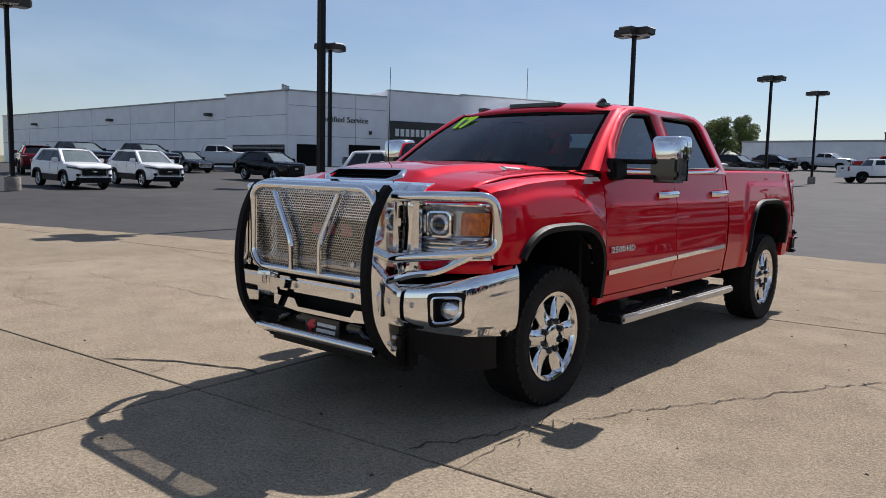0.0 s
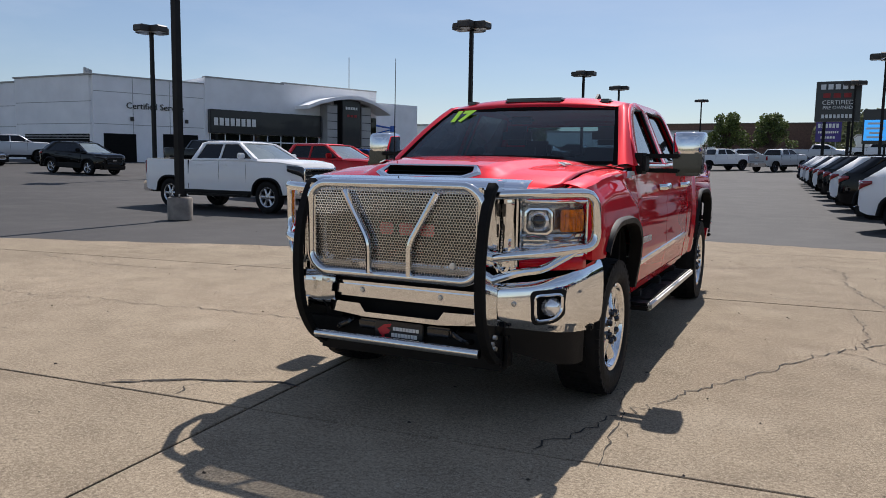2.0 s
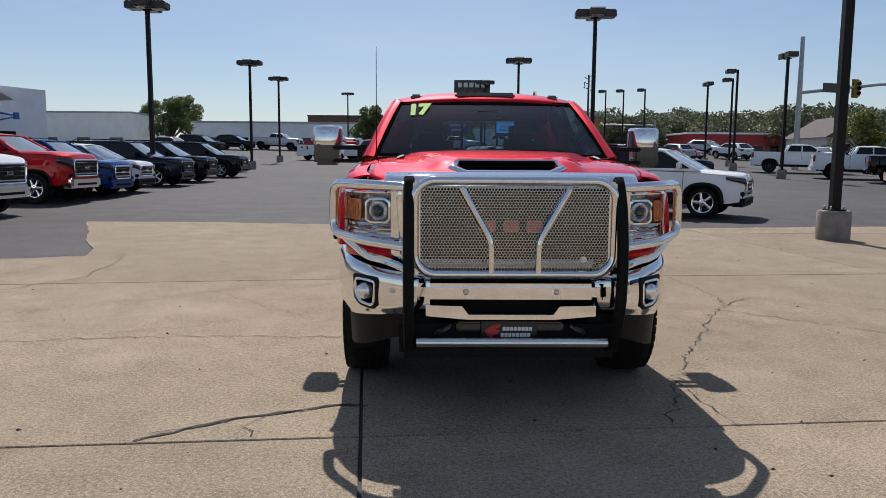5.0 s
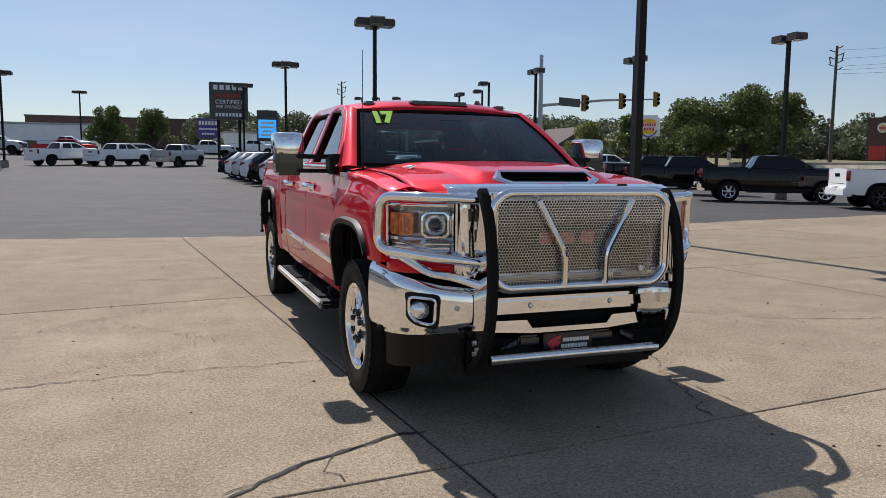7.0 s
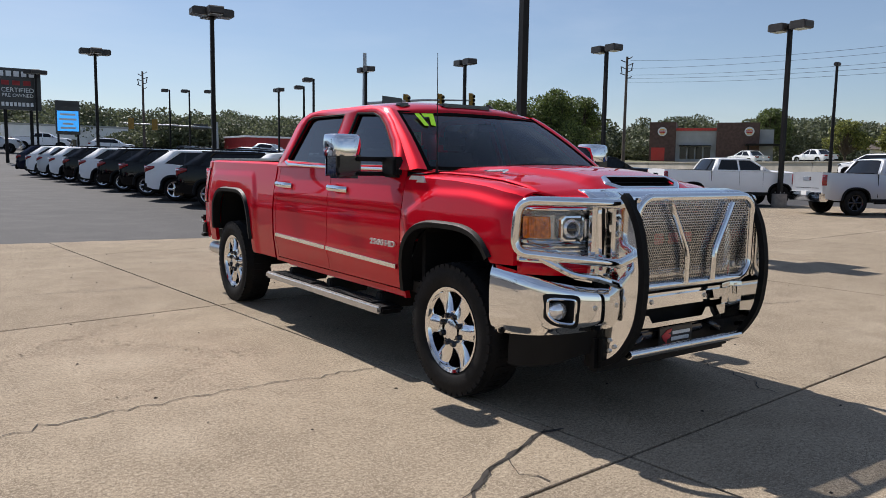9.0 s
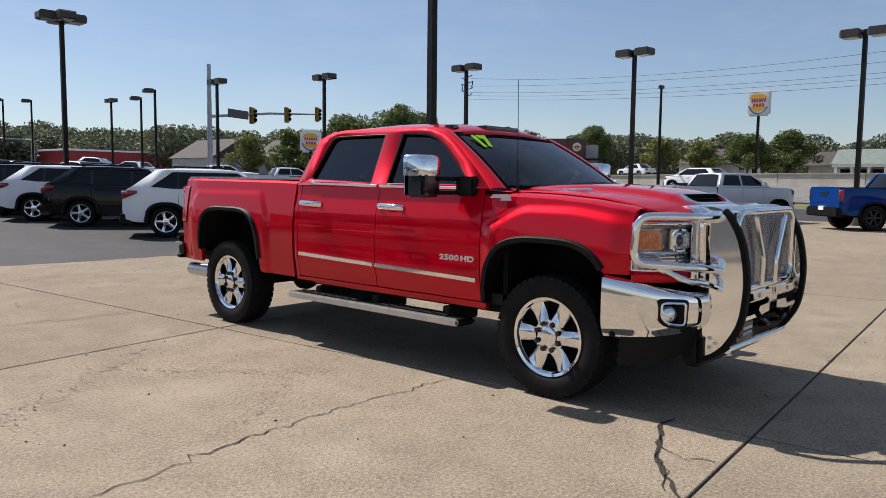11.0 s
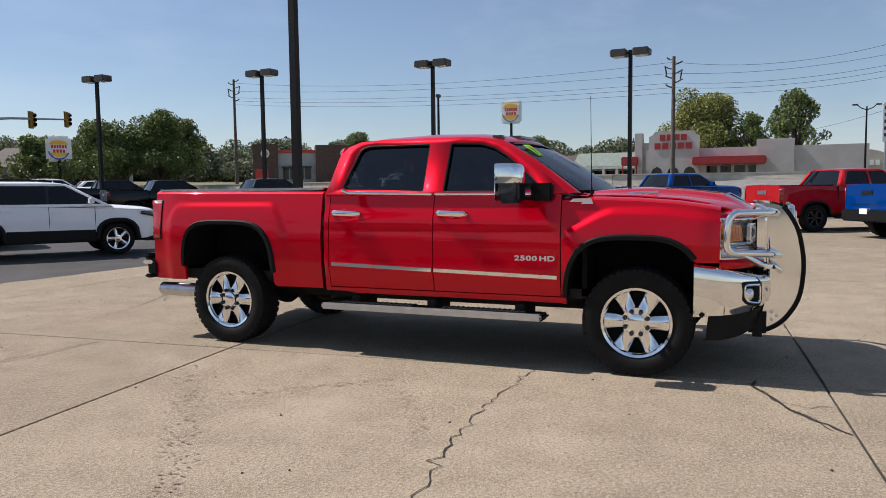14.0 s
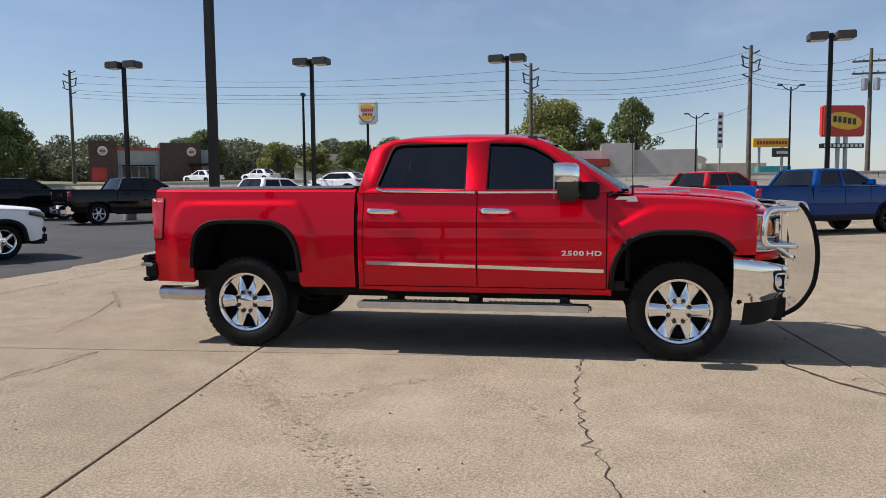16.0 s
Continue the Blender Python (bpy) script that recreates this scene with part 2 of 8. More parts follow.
M_BROWN = plain("brown_brick_wall", (0.115, 0.068, 0.055), 0.85, 0, 0, 0.25, 3.0, 0.3, 20)
M_REDWALL = plain("red_panel", (0.36, 0.03, 0.03), 0.55, 0, 0, 0.12, 2.0)
M_SIGNRED = plain("sign_red", (0.55, 0.03, 0.02), 0.4, 0, 0.2, 0.08, 3.0)
M_SIGNYEL = plain("sign_yellow", (0.85, 0.48, 0.03), 0.4, 0, 0.2, 0.08, 3.0)
M_SIGNWHITE = plain("sign_white", (0.80, 0.80, 0.78), 0.4, 0, 0.2, 0.04, 3.0)
M_SIGNBLUE = plain("sign_blue", (0.02, 0.10, 0.45), 0.4, 0, 0.2, 0.08, 3.0)
M_SIGNPURPLE = plain("sign_purple", (0.055, 0.03, 0.22), 0.4, 0, 0.2, 0.08, 3.0)
M_SIGNBLACK = plain("sign_black", (0.012, 0.012, 0.013), 0.35, 0, 0.3, 0.2, 2.0)
M_SCREEN = plain("led_screen", (0.05, 0.35, 0.85), 0.4, 0, 0, 0.4, 1.2, emit=0.8)
M_WOOD = plain("utility_pole_wood", (0.105, 0.083, 0.068), 0.9, 0, 0, 0.3, 3, 0.4, 30)
M_POLEIRON = plain("pole_ironwork", (0.055, 0.050, 0.046), 0.7, 0.2, 0, 0.2, 6)
M_CABLE = plain("overhead_cable", (0.02, 0.02, 0.02), 0.6)
M_GALV = plain("galvanised_steel", (0.38, 0.39, 0.40), 0.45, 0.7, 0, 0.15, 4)
M_PARAPET = plain("parapet_concrete", (0.50, 0.45, 0.38), 0.9, 0, 0, 0.2, 0.9, 0.3, 20)
M_BARK = plain("bark", (0.10, 0.075, 0.055), 0.95, 0, 0, 0.3, 6, 0.5, 30)
M_LEAF = leaves_mat("oak_leaves", (0.042, 0.062, 0.016), (0.145, 0.185, 0.048))
M_LEAF2 = leaves_mat("yellowing_leaves", (0.06, 0.075, 0.018), (0.26, 0.27, 0.07))
# lighter, greyer greens: distance haze mixed into the leaf colour
M_FARLEAF = leaves_mat("far_leaves", (0.045, 0.058, 0.030), (0.15, 0.165, 0.085))
M_ROOF = plain("shingle_roof", (0.080, 0.062, 0.052), 0.9, 0, 0, 0.25, 2, 0.3, 30)
M_ROOFGREEN = plain("metal_roof", (0.20, 0.235, 0.20), 0.6, 0, 0, 0.15, 2, 0.2, 20)
M_TEAL = plain("teal_paint", (0.02, 0.30, 0.33), 0.5, 0, 0, 0.15, 3)
M_SIGNAL = plain("signal_housing", (0.30, 0.17, 0.02), 0.5, 0, 0, 0.15, 5)
M_MESH = plain("punched_steel", (0.56, 0.56, 0.56), 0.22, 1.0, 0, 0.1, 6)
M_PAD = plain("step_pad", (0.02, 0.02, 0.02), 0.8, 0, 0, 0.3, 20, 0.5, 200)


# ---- mesh helpers ----
def finish(name, bm, mat, sharp=35.0):
    me = bpy.data.meshes.new(name)
    bmesh.ops.recalc_face_normals(bm, faces=bm.faces)
    bm.to_mesh(me)
    bm.free()
    me.materials.append(mat)
    me.polygons.foreach_set("use_smooth", [True] * len(me.polygons))
    me.set_sharp_from_angle(angle=radians(sharp))
    return me


def part(name, bm, mat, parent=None, label="", sharp=35.0, solid=0.0):
    ob = new(name, finish(name, bm, mat, sharp))
    if parent:
        ob.parent = parent
    if label:
        tagged(ob, label)
    if solid:
        md = ob.modifiers.new("thickness", "SOLIDIFY")
        md.thickness, md.offset = solid, 0
    return ob


def quick(name, verts, faces, mat, parent=None, label="", smooth=False):
    me = bpy.data.meshes.new(name)
    me.from_pydata(verts, [], faces)
    me.materials.append(mat)
    if smooth:
        me.polygons.foreach_set("use_smooth", [True] * len(me.polygons))
    ob = new(name, me)
    if parent:
        ob.parent = parent
    if label:
        tagged(ob, label)
    return ob


def thing(name, label, category, group="", kind="", at=None):
    e = new(name)
    e.empty_display_size = 0.2
    tagged(e, label, category, group, kind)
    if at is not None:
        e.matrix_world = at
    return e


def box(bm, x0, x1, y0, y1, z0, z1, bev=0.0, m=None, seg=2):
    vs = [bm.verts.new((x, y, z)) for z in (z0, z1) for y in (y0, y1) for x in (x0, x1)]
    fs = [bm.faces.new([vs[i] for i in f]) for f in ((0, 2, 3, 1), (4, 5, 7, 6), (0, 1, 5, 4), (2, 6, 7, 3), (0, 4, 6, 2), (1, 3, 7, 5))]
    if bev:
        r = bmesh.ops.bevel(bm, geom=list({e for f in fs for e in f.edges}), offset=bev, segments=seg, affect="EDGES")
        vs = list({v for f in r["faces"] for v in f.verts} | {v for v in vs if v.is_valid})
    if m is not None:
        bmesh.ops.transform(bm, matrix=m, verts=[v for v in vs if v.is_valid])
    return bm


def boxm(*a, **k):
    return box(bmesh.new(), *a, **k)


def grid(bm, rows, wrap=False):
    """Quads through a table of points."""
    vv = [[bm.verts.new(p) for p in r] for r in rows]
    n = len(vv[0])
    for a, b in zip(vv, vv[1:]):
        for j in range(n if wrap else n - 1):
            k = (j + 1) % n
            try:
                bm.faces.new((a[j], a[k], b[k], b[j]))
            except ValueError:
                pass
    return vv


def tube(bm, pts, r, seg=10, closed=False, flat=1.0):
    """A round (or flattened) bar along a line of points."""
    pts = [Vector(p) for p in pts]
    n, rings, up = len(pts), [], None
    for i, p in enumerate(pts):
        a = pts[i - 1] if (i or closed) else p
        b = pts[(i + 1) % n] if (i < n - 1 or closed) else p
        d = (b - a).normalized()
        if up is None:
            up = Vector((0, 0, 1)) if abs(d.z) < 0.9 else Vector((1, 0, 0))
        s = d.cross(up).normalized()
        up = s.cross(d).normalized()
        rr = r[i] if isinstance(r, (list, tuple)) else r
        rings.append([p + (s * math.cos(2 * math.pi * k / seg) * flat + up * math.sin(2 * math.pi * k / seg)) * rr for k in range(seg)])
    if closed:
        rings.append(rings[0])
    vv = grid(bm, rings, True)
    if not closed:
        bm.faces.new(vv[0])
        bm.faces.new(vv[-1])
    return bm


def tubem(*a, **k):
    return tube(bmesh.new(), *a, **k)


def fillet(pts, r, n=5, closed=False):
    """A line of points with its corners rounded."""
    pts, out = [Vector(p) for p in pts], []
    for i, p in enumerate(pts):
        if not closed and i in (0, len(pts) - 1):
            out.append(p)
            continue
        a, b = pts[i - 1], pts[(i + 1) % len(pts)]
        k = min(r, (a - p).length * 0.45, (b - p).length * 0.45)
        s, e = p + (a - p).normalized() * k, p + (b - p).normalized() * k
        for j in range(n + 1):
            t = j / n
            out.append(s * (1 - t) ** 2 + p * 2 * t * (1 - t) + e * t * t)
    return out


def lathe(bm, prof, seg=24, m=None, close=False):
    """Turns a profile of (radius, along) about the x axis."""
    prof = list(prof)
    rows = []
    for rad, x in prof + ([prof[0]] if close else []):
        rows.append([Vector((x, rad * math.cos(2 * math.pi * k / seg), rad * math.sin(2 * math.pi * k / seg))) for k in range(seg)])
    if m is not None:
        rows = [[m @ p for p in r] for r in rows]
    vv = grid(bm, rows, True)
    if not close:
        for r in (vv[0], vv[-1]):
            try:
                bm.faces.new(r)
            except ValueError:
                pass
    bmesh.ops.remove_doubles(bm, verts=bm.verts, dist=1e-6)
    return bm


def prism(bm, poly, a0, a1, axis="x"):
    """A flat outline given thickness along an axis."""
    put = {"x": lambda u, v, a: (a, u, v), "y": lambda u, v, a: (u, a, v), "z": lambda u, v, a: (u, v, a)}[axis]
    lo = [bm.verts.new(put(u, v, a0)) for u, v in poly]
    hi = [bm.verts.new(put(u, v, a1)) for u, v in poly]
    bm.faces.new(lo)
    bm.faces.new(hi[::-1])
    for i in range(len(poly)):
        j = (i + 1) % len(poly)
        bm.faces.new((lo[i], lo[j], hi[j], hi[i]))
    return bm


def prismm(*a, **k):
    return prism(bmesh.new(), *a, **k)


def lerp(tab, x):
    return float(np.interp(x, [a for a, _ in tab], [b for _, b in tab]))


def sstep(a, b, x):
    t = min(1.0, max(0.0, (x - a) / (b - a)))
    return t * t * (3 - 2 * t)


def plate_with_holes(bm, outer, holes, put):
    """A sheet with openings: outlines in the plane, put() carries them into space."""
    edges = []
    for loop in [outer] + holes:
        vs = [bm.verts.new(put(*p)) for p in loop]
        edges += [bm.edges.new((vs[i], vs[(i + 1) % len(vs)])) for i in range(len(vs))]
    bmesh.ops.triangle_fill(bm, use_beauty=True, edges=edges)
    return bm


def round_poly(poly, r, n=4):
    return [(p.x, p.y) for p in fillet([(u, v, 0) for u, v in poly], r, n, True)]


def lettering(name, text, size, m, mat, parent=None, depth=0.01, label="", align="CENTER", stretch=1.0, bold=0.0):
    c = bpy.data.curves.new(name, "FONT")
    c.body, c.size, c.extrude, c.align_x, c.align_y = text, size, depth, align, "CENTER"
    c.resolution_u, c.offset = 3, bold
    ob = new(name, c)
    dg = bpy.context.evaluated_depsgraph_get()
    me = bpy.data.meshes.new_from_object(ob.evaluated_get(dg))
    bpy.data.objects.remove(ob)
    bpy.data.curves.remove(c)
    me.transform(m @ Matrix.Diagonal((stretch, 1, 1, 1)))
    me.materials.clear()
    me.materials.append(mat)
    o = new(name, me)
    if parent:
        o.parent = parent
    if label:
        tagged(o, label)
    return o


def flip_copy(ob, name=None):
    """The mirror image across x of a part, with its modifiers."""
    me = ob.data.copy()
    me.transform(Matrix.Diagonal((-1, 1, 1, 1)))
    me.flip_normals()
    o = new(name or ob.name.split(".")[0], me)
    o.parent = ob.parent
    for md in ob.modifiers:
        nm = o.modifiers.new(md.name, md.type)
        nm.thickness, nm.offset = md.thickness, md.offset
    if "label" in ob:
        tagged(o, ob["label"])
    for c in ob.children:
        k = flip_copy(c)
        k.parent = o
    return o


# ---- ground form ----
def ground_z(x, y):
    fy = 0.0165 * max(0, y - 11) + 0.013 * max(0, y - 45) + 0.025 * max(0, y - 68)
    fy = min(fy, 3.2) * (1 - 0.6 * sstep(6, 22, x) * max(sstep(48, 24, y), sstep(30, 42, x)))
    neg = 0.022 * max(0, min(-x - 14, 40)) * min(1, max(0, (y - 3) / 5))
    pos = min(2.16, (0.048 + 0.035 * sstep(25, -5, y)) * max(0, min(x - 29, 45)))
    return min(3.2, fy + neg + pos)


def axis_lines(lo, hi, step, far, grow=1.35):
    a = list(np.arange(lo, hi + 1e-6, step))
    s, p = step, lo
    left = []
    while p > -far:
        s *= grow
        p -= s
        left.append(p)
    s, p = step, hi
    right = []
    while p < far:
        s *= grow
        p += s
        right.append(p)
    return left[::-1] + a + right


def terrain(name, xs, ys, drop, mat):
    vs = [(x, y, ground_z(x, y) - drop) for y in ys for x in xs]
    n = len(xs)
    fs = [(j * n + i, j * n + i + 1, (j + 1) * n + i + 1, (j + 1) * n + i) for j in range(len(ys) - 1) for i in range(n - 1)]
    return quick(name, vs, fs, mat, smooth=True)


tagged(terrain("ground", axis_lines(-110, 110, 2.0, 2400), axis_lines(-60, 130, 2.0, 2400), 0.09, M_GRASS),
       "dry grass and soil reaching to the horizon", "ground", kind="structure")
tagged(terrain("asphalt_lot", list(np.arange(-108, 34.1, 2.0)), list(np.arange(-60, 118.1, 2.0)), 0.014, M_ASPHALT),
       "dark patched asphalt of the sales lot", "pavement", kind="structure")
tagged(terrain("road", list(np.arange(38, 52.1, 2.0)), list(np.arange(-300, 300.1, 10.0)), 0.03, M_ROAD),
       "pale worn asphalt road beyond the lot", "road", kind="structure")


# ---- wheels, shared by all vehicles ----
def build_wheel(name, R, W, rim_r, spokes, parent, at, rim_mat, lugs=0, tread=0, dish=0.02):
    """A wheel whose outer face looks along +x of its own frame; at places it."""
    half = W / 2
    bm = bmesh.new()
    sh = R - rim_r
    prof = [(rim_r, -half * 0.8), (rim_r + sh * 0.25, -half * 0.98), (rim_r + sh * 0.6, -half), (R - 0.02, -half * 0.93), (R, -half * 0.72),
            (R, half * 0.72), (R - 0.02, half * 0.93), (rim_r + sh * 0.6, half), (rim_r + sh * 0.25, half * 0.98), (rim_r, half * 0.8), (rim_r - 0.012, half * 0.6), (rim_r - 0.012, -half * 0.6)]
    lathe(bm, prof, 40, None, True)
    w = part("wheel", boxm(-0.03, 0.03, -0.07, 0.07, -0.07, 0.07, 0.01), M_UNDER, parent)
    w.matrix_basis = at
    ty = part("tyre", bm, M_TYRE, w, "black tyre")
    if tread:
        bm = bmesh.new()
        for i in range(tread):
            a = 2 * math.pi * i / tread
            rot = Matrix.Rotation(a, 4, "X")
            for sx in (-1, 1):
                o = 0.35 if sx > 0 else 0.0
                r2 = Matrix.Rotation(a + o * 2 * math.pi / tread, 4, "X")
                x0, x1 = sorted((sx * half * 0.62, sx * half * 0.955))
                box(bm, x0, x1, -R * math.pi / tread * 0.74, R * math.pi / tread * 0.74, R - 0.045, R - 0.007, 0, r2)
            box(bm, -half * 0.42, half * 0.42, -R * math.pi / tread * 0.5, R * math.pi / tread * 0.5, R - 0.01, R + 0.004, 0, rot)
        tr_ = part("tread", bm, M_TYRE, ty, "chunky all-terrain tread blocks")
        tr_["kind"] = "stuff"
    bm = bmesh.new()
    xo = half * 0.80
    lathe(bm, [(rim_r - 0.012, -half * 0.6), (rim_r - 0.004, xo * 0.9), (rim_r + 0.008, xo), (rim_r + 0.004, xo + 0.012), (rim_r - 0.016, xo + 0.006), (rim_r - 0.024, xo - 0.012), (rim_r * (0.90 if lugs else 0.89), xo - 0.016), (rim_r * (0.885 if lugs else 0.88), xo - 0.05), (rim_r - 0.05, -half * 0.5)], 40, None, True)
    hub = rim_r * (0.43 if lugs else 0.33)
    lathe(bm, [(0.0, xo + 0.010), (hub * 0.40, xo + 0.008), (hub * 0.58, xo + 0.001), (hub * 0.61, xo - 0.012), (hub, xo - 0.014), (hub * 1.08, xo - 0.035), (hub * 1.08, xo - 0.08), (0, xo - 0.08)], 28)
    for i in range(spokes):
        rot = Matrix.Rotation(2 * math.pi * i / spokes + math.pi / 2, 4, "X")
        r0, r1 = hub * 0.85, rim_r - 0.018
        w0, w1 = rim_r * (0.185 if lugs else 0.15), rim_r * (0.235 if lugs else 0.62 / spokes + 0.06)
        d = dish
        rows = []
        for k in range(6):
            t = k / 5
            r = r0 + (r1 - r0) * t
            ww = w0 + (w1 - w0) * t ** (1.6 if lugs else 1.2)
            x = xo - 0.012 - d * math.sin(math.pi * t) * 0.5 - 0.004 * t
            rows.append([rot @ Vector(p) for p in ((x - 0.055, -ww * 1.0, r), (x - 0.012, -ww, r), (x, -ww * 0.80, r), (x + 0.007, -ww * 0.45, r), (x + 0.010, 0, r), (x + 0.007, ww * 0.45, r), (x, ww * 0.80, r), (x - 0.012, ww, r), (x - 0.055, ww * 1.0, r))])
        grid(bm, rows, True)
    rim = part("rim", bm, rim_mat, w, "polished alloy rim" if rim_mat is M_RIM else "", 30)
    bm = bmesh.new()
    lathe(bm, [(0, xo - 0.11), (rim_r - 0.03, xo - 0.11), (rim_r - 0.03, xo - 0.12), (0, xo - 0.12)], 24)
    # added near-black disc behind the spokes; the wheel's dim inside is its colour
    part("brake_disc", bm, M_DARK, w)
    if lugs:
        for i in range(lugs):
            a = 2 * math.pi * (i + 0.5) / lugs
            c = Vector((0, math.cos(a) * hub * 0.80, math.sin(a) * hub * 0.80))
            lug = bmesh.new()
            lathe(lug, [(0.019, xo - 0.03), (0.019, xo + 0.010), (0.013, xo + 0.020), (0.0, xo + 0.022)], 8, Matrix.Translation(c))
            part("lug_nut", lug, M_GLOSSBLACK, rim)
    return w


# ---- the red pickup truck ----
truck = thing("pickup_truck", "red crew-cab heavy-duty pickup truck with chrome grille guard on concrete", "pickup truck")


def hw(y, z):
    """Half width of the body side."""
    b = lerp([(0.45, 0.928), (0.60, 0.958), (0.80, 0.983), (1.02, 0.988), (1.06, 0.986), (1.16, 0.975), (1.27, 0.958), (1.38, 0.936), (1.5, 0.915)], z)
    crease = 0.012 * (sstep(1.15, 1.18, z) - sstep(1.18, 1.30, z)) if 0.6 < y < 2.83 else 0
    low = 0.012 * (sstep(0.70, 0.74, z) - sstep(0.74, 0.95, z)) if 0.6 < y < 2.8 else 0
    drop = 0.16 * sstep(0.16, 0.60, y) + 0.05 * sstep(-0.1, -0.6, y)
    f = sstep(0.60, 0.46, y) * sstep(1.335, 1.255, z + drop) * 0.030
    dr = 0.26 * sstep(3.46, 3.20, y) ** 2 + 0.16 * sstep(4.46, 4.66, y) ** 2
    r = sstep(3.18, 3.30, y) * sstep(4.70, 4.58, y) * sstep(1.385, 1.315, z + dr) * 0.017
    front = -0.10 * sstep(-0.40, -0.80, y) ** 1.5
    tail = -0.025 * sstep(4.55, 4.85, y)
    return b + crease + low + (f + r) * sstep(0.45, 0.6, z) + front + tail


def arch_front(y):
    u = abs((y - 0.03) / 0.525)
    return 0.42 + 0.66 * max(0, 1 - u ** 3.3) ** (1 / 3.3) if u < 1 else 0


def arch_rear(y):
    u = abs((y - 3.895) / 0.53)
    return 0.42 + 0.75 * max(0, 1 - u ** (5.5 if y > 3.895 else 3.6)) ** (1 / 4.5) if u < 1 else 0


def side_panel(name, ys, low, top, nz=20, inward=0.0, label="", mat=None):
    rows = []
    for y in ys:
        zl, zt = low(y), top(y)
        r = [(hw(y, zl) - 0.035, y, zl), ]
        r += [(hw(y, zl + (zt - zl) * k / nz), y, zl + (zt - zl) * k / nz) for k in range(nz + 1)]
        if inward:
            w, e = hw(y, zt), inward
            for k in range(1, 6):
                t = k / 5
                r.append((w - e * (1 - math.cos(t * math.pi / 2)) * 0.5 - e * t * 0.5, y, zt + 0.028 * math.sin(t * math.pi / 2)))
        else:
            r.append((hw(y, zt) - 0.04, y, zt + 0.004))
        rows.append(r)
    # returns at both ends
    rows.insert(0, [(x - 0.04, y + 0.002, z) for x, y, z in rows[0]])
    rows.append([(x - 0.04, y - 0.002, z) for x, y, z in rows[-1]])
    bm = bmesh.new()
    grid(bm, rows)
    ob = part(name, bm, mat or M_RED, truck, label, 28)
    return ob, flip_copy(ob)


def ylist(a, b, step=0.03, extra=()):
    n = max(2, int(round((b - a) / step)))
    return sorted(set([round(a + (b - a) * i / n, 4) for i in range(n + 1)] + list(extra)))


HOOD_EDGE = [(-0.84, 1.225), (-0.7, 1.295), (-0.55, 1.335), (-0.3, 1.372), (0.0, 1.395), (0.3, 1.405), (0.62, 1.405)]
dense_f = [0.03 + 0.525 * s * u for s in (-1, 1) for u in (0.9, 0.94, 0.97, 0.985, 0.995, 0.9995)]
dense_r = [3.895 + 0.53 * s * u for s in (-1, 1) for u in (0.9, 0.94, 0.97, 0.985, 0.995, 0.9995)]
side_panel("front_fender", [y for y in ylist(-0.60, 0.592, 0.018, dense_f) if -0.601 < y < 0.593],
           lambda y: max(arch_front(y), 0.905 if y < -0.42 else 0.54), lambda y: lerp(HOOD_EDGE, y) - 0.03, 30, 0.115)
side_panel("front_door", ylist(0.600, 1.708, 0.05), lambda y: 0.60, lambda y: 1.425, 20)
side_panel("rear_door", ylist(1.716, 2.745, 0.05), lambda y: 0.60, lambda y: 1.425, 20)
side_panel("cab_corner", ylist(2.752, 2.80, 0.02), lambda y: 0.57, lambda y: 1.44, 20)
side_panel("rocker_panel", ylist(0.575, 2.80, 0.1), lambda y: 0.545 if y < 2.5 else 0.56, lambda y: 0.592, 3)
BED = [(2.83, 1.462), (3.2, 1.468), (4.8, 1.482)]
side_panel("bed_side", [y for y in ylist(2.835, 4.835, 0.028, dense_r)],
           lambda y: max(arch_rear(y), 0.575 if y < 3.9 else 0.60), lambda y: lerp(BED, y) - 0.02, 32, 0.06)

# black seams between panels
for s in (-1, 1):
    for y, z0, z1 in ((0.596, 0.56, 1.42), (1.712, 0.60, 1.86), (2.7485, 0.62, 1.44), (2.817, 0.57, 1.44)):
        rows = []
        for k in range(15):
            z = z0 + (z1 - z0) * k / 14
            w = (hw(y, z) if z < 1.43 else 0.935 - 0.43 * (z - 1.43)) - 0.010
            rows.append([(s * (w - 0.03), y - 0.012, z), (s * w, y - 0.004, z), (s * w, y + 0.004, z), (s * (w - 0.03), y + 0.012, z)])
        bm = bmesh.new()
        grid(bm, rows)
        part("door_seam", bm, M_DARK, truck)

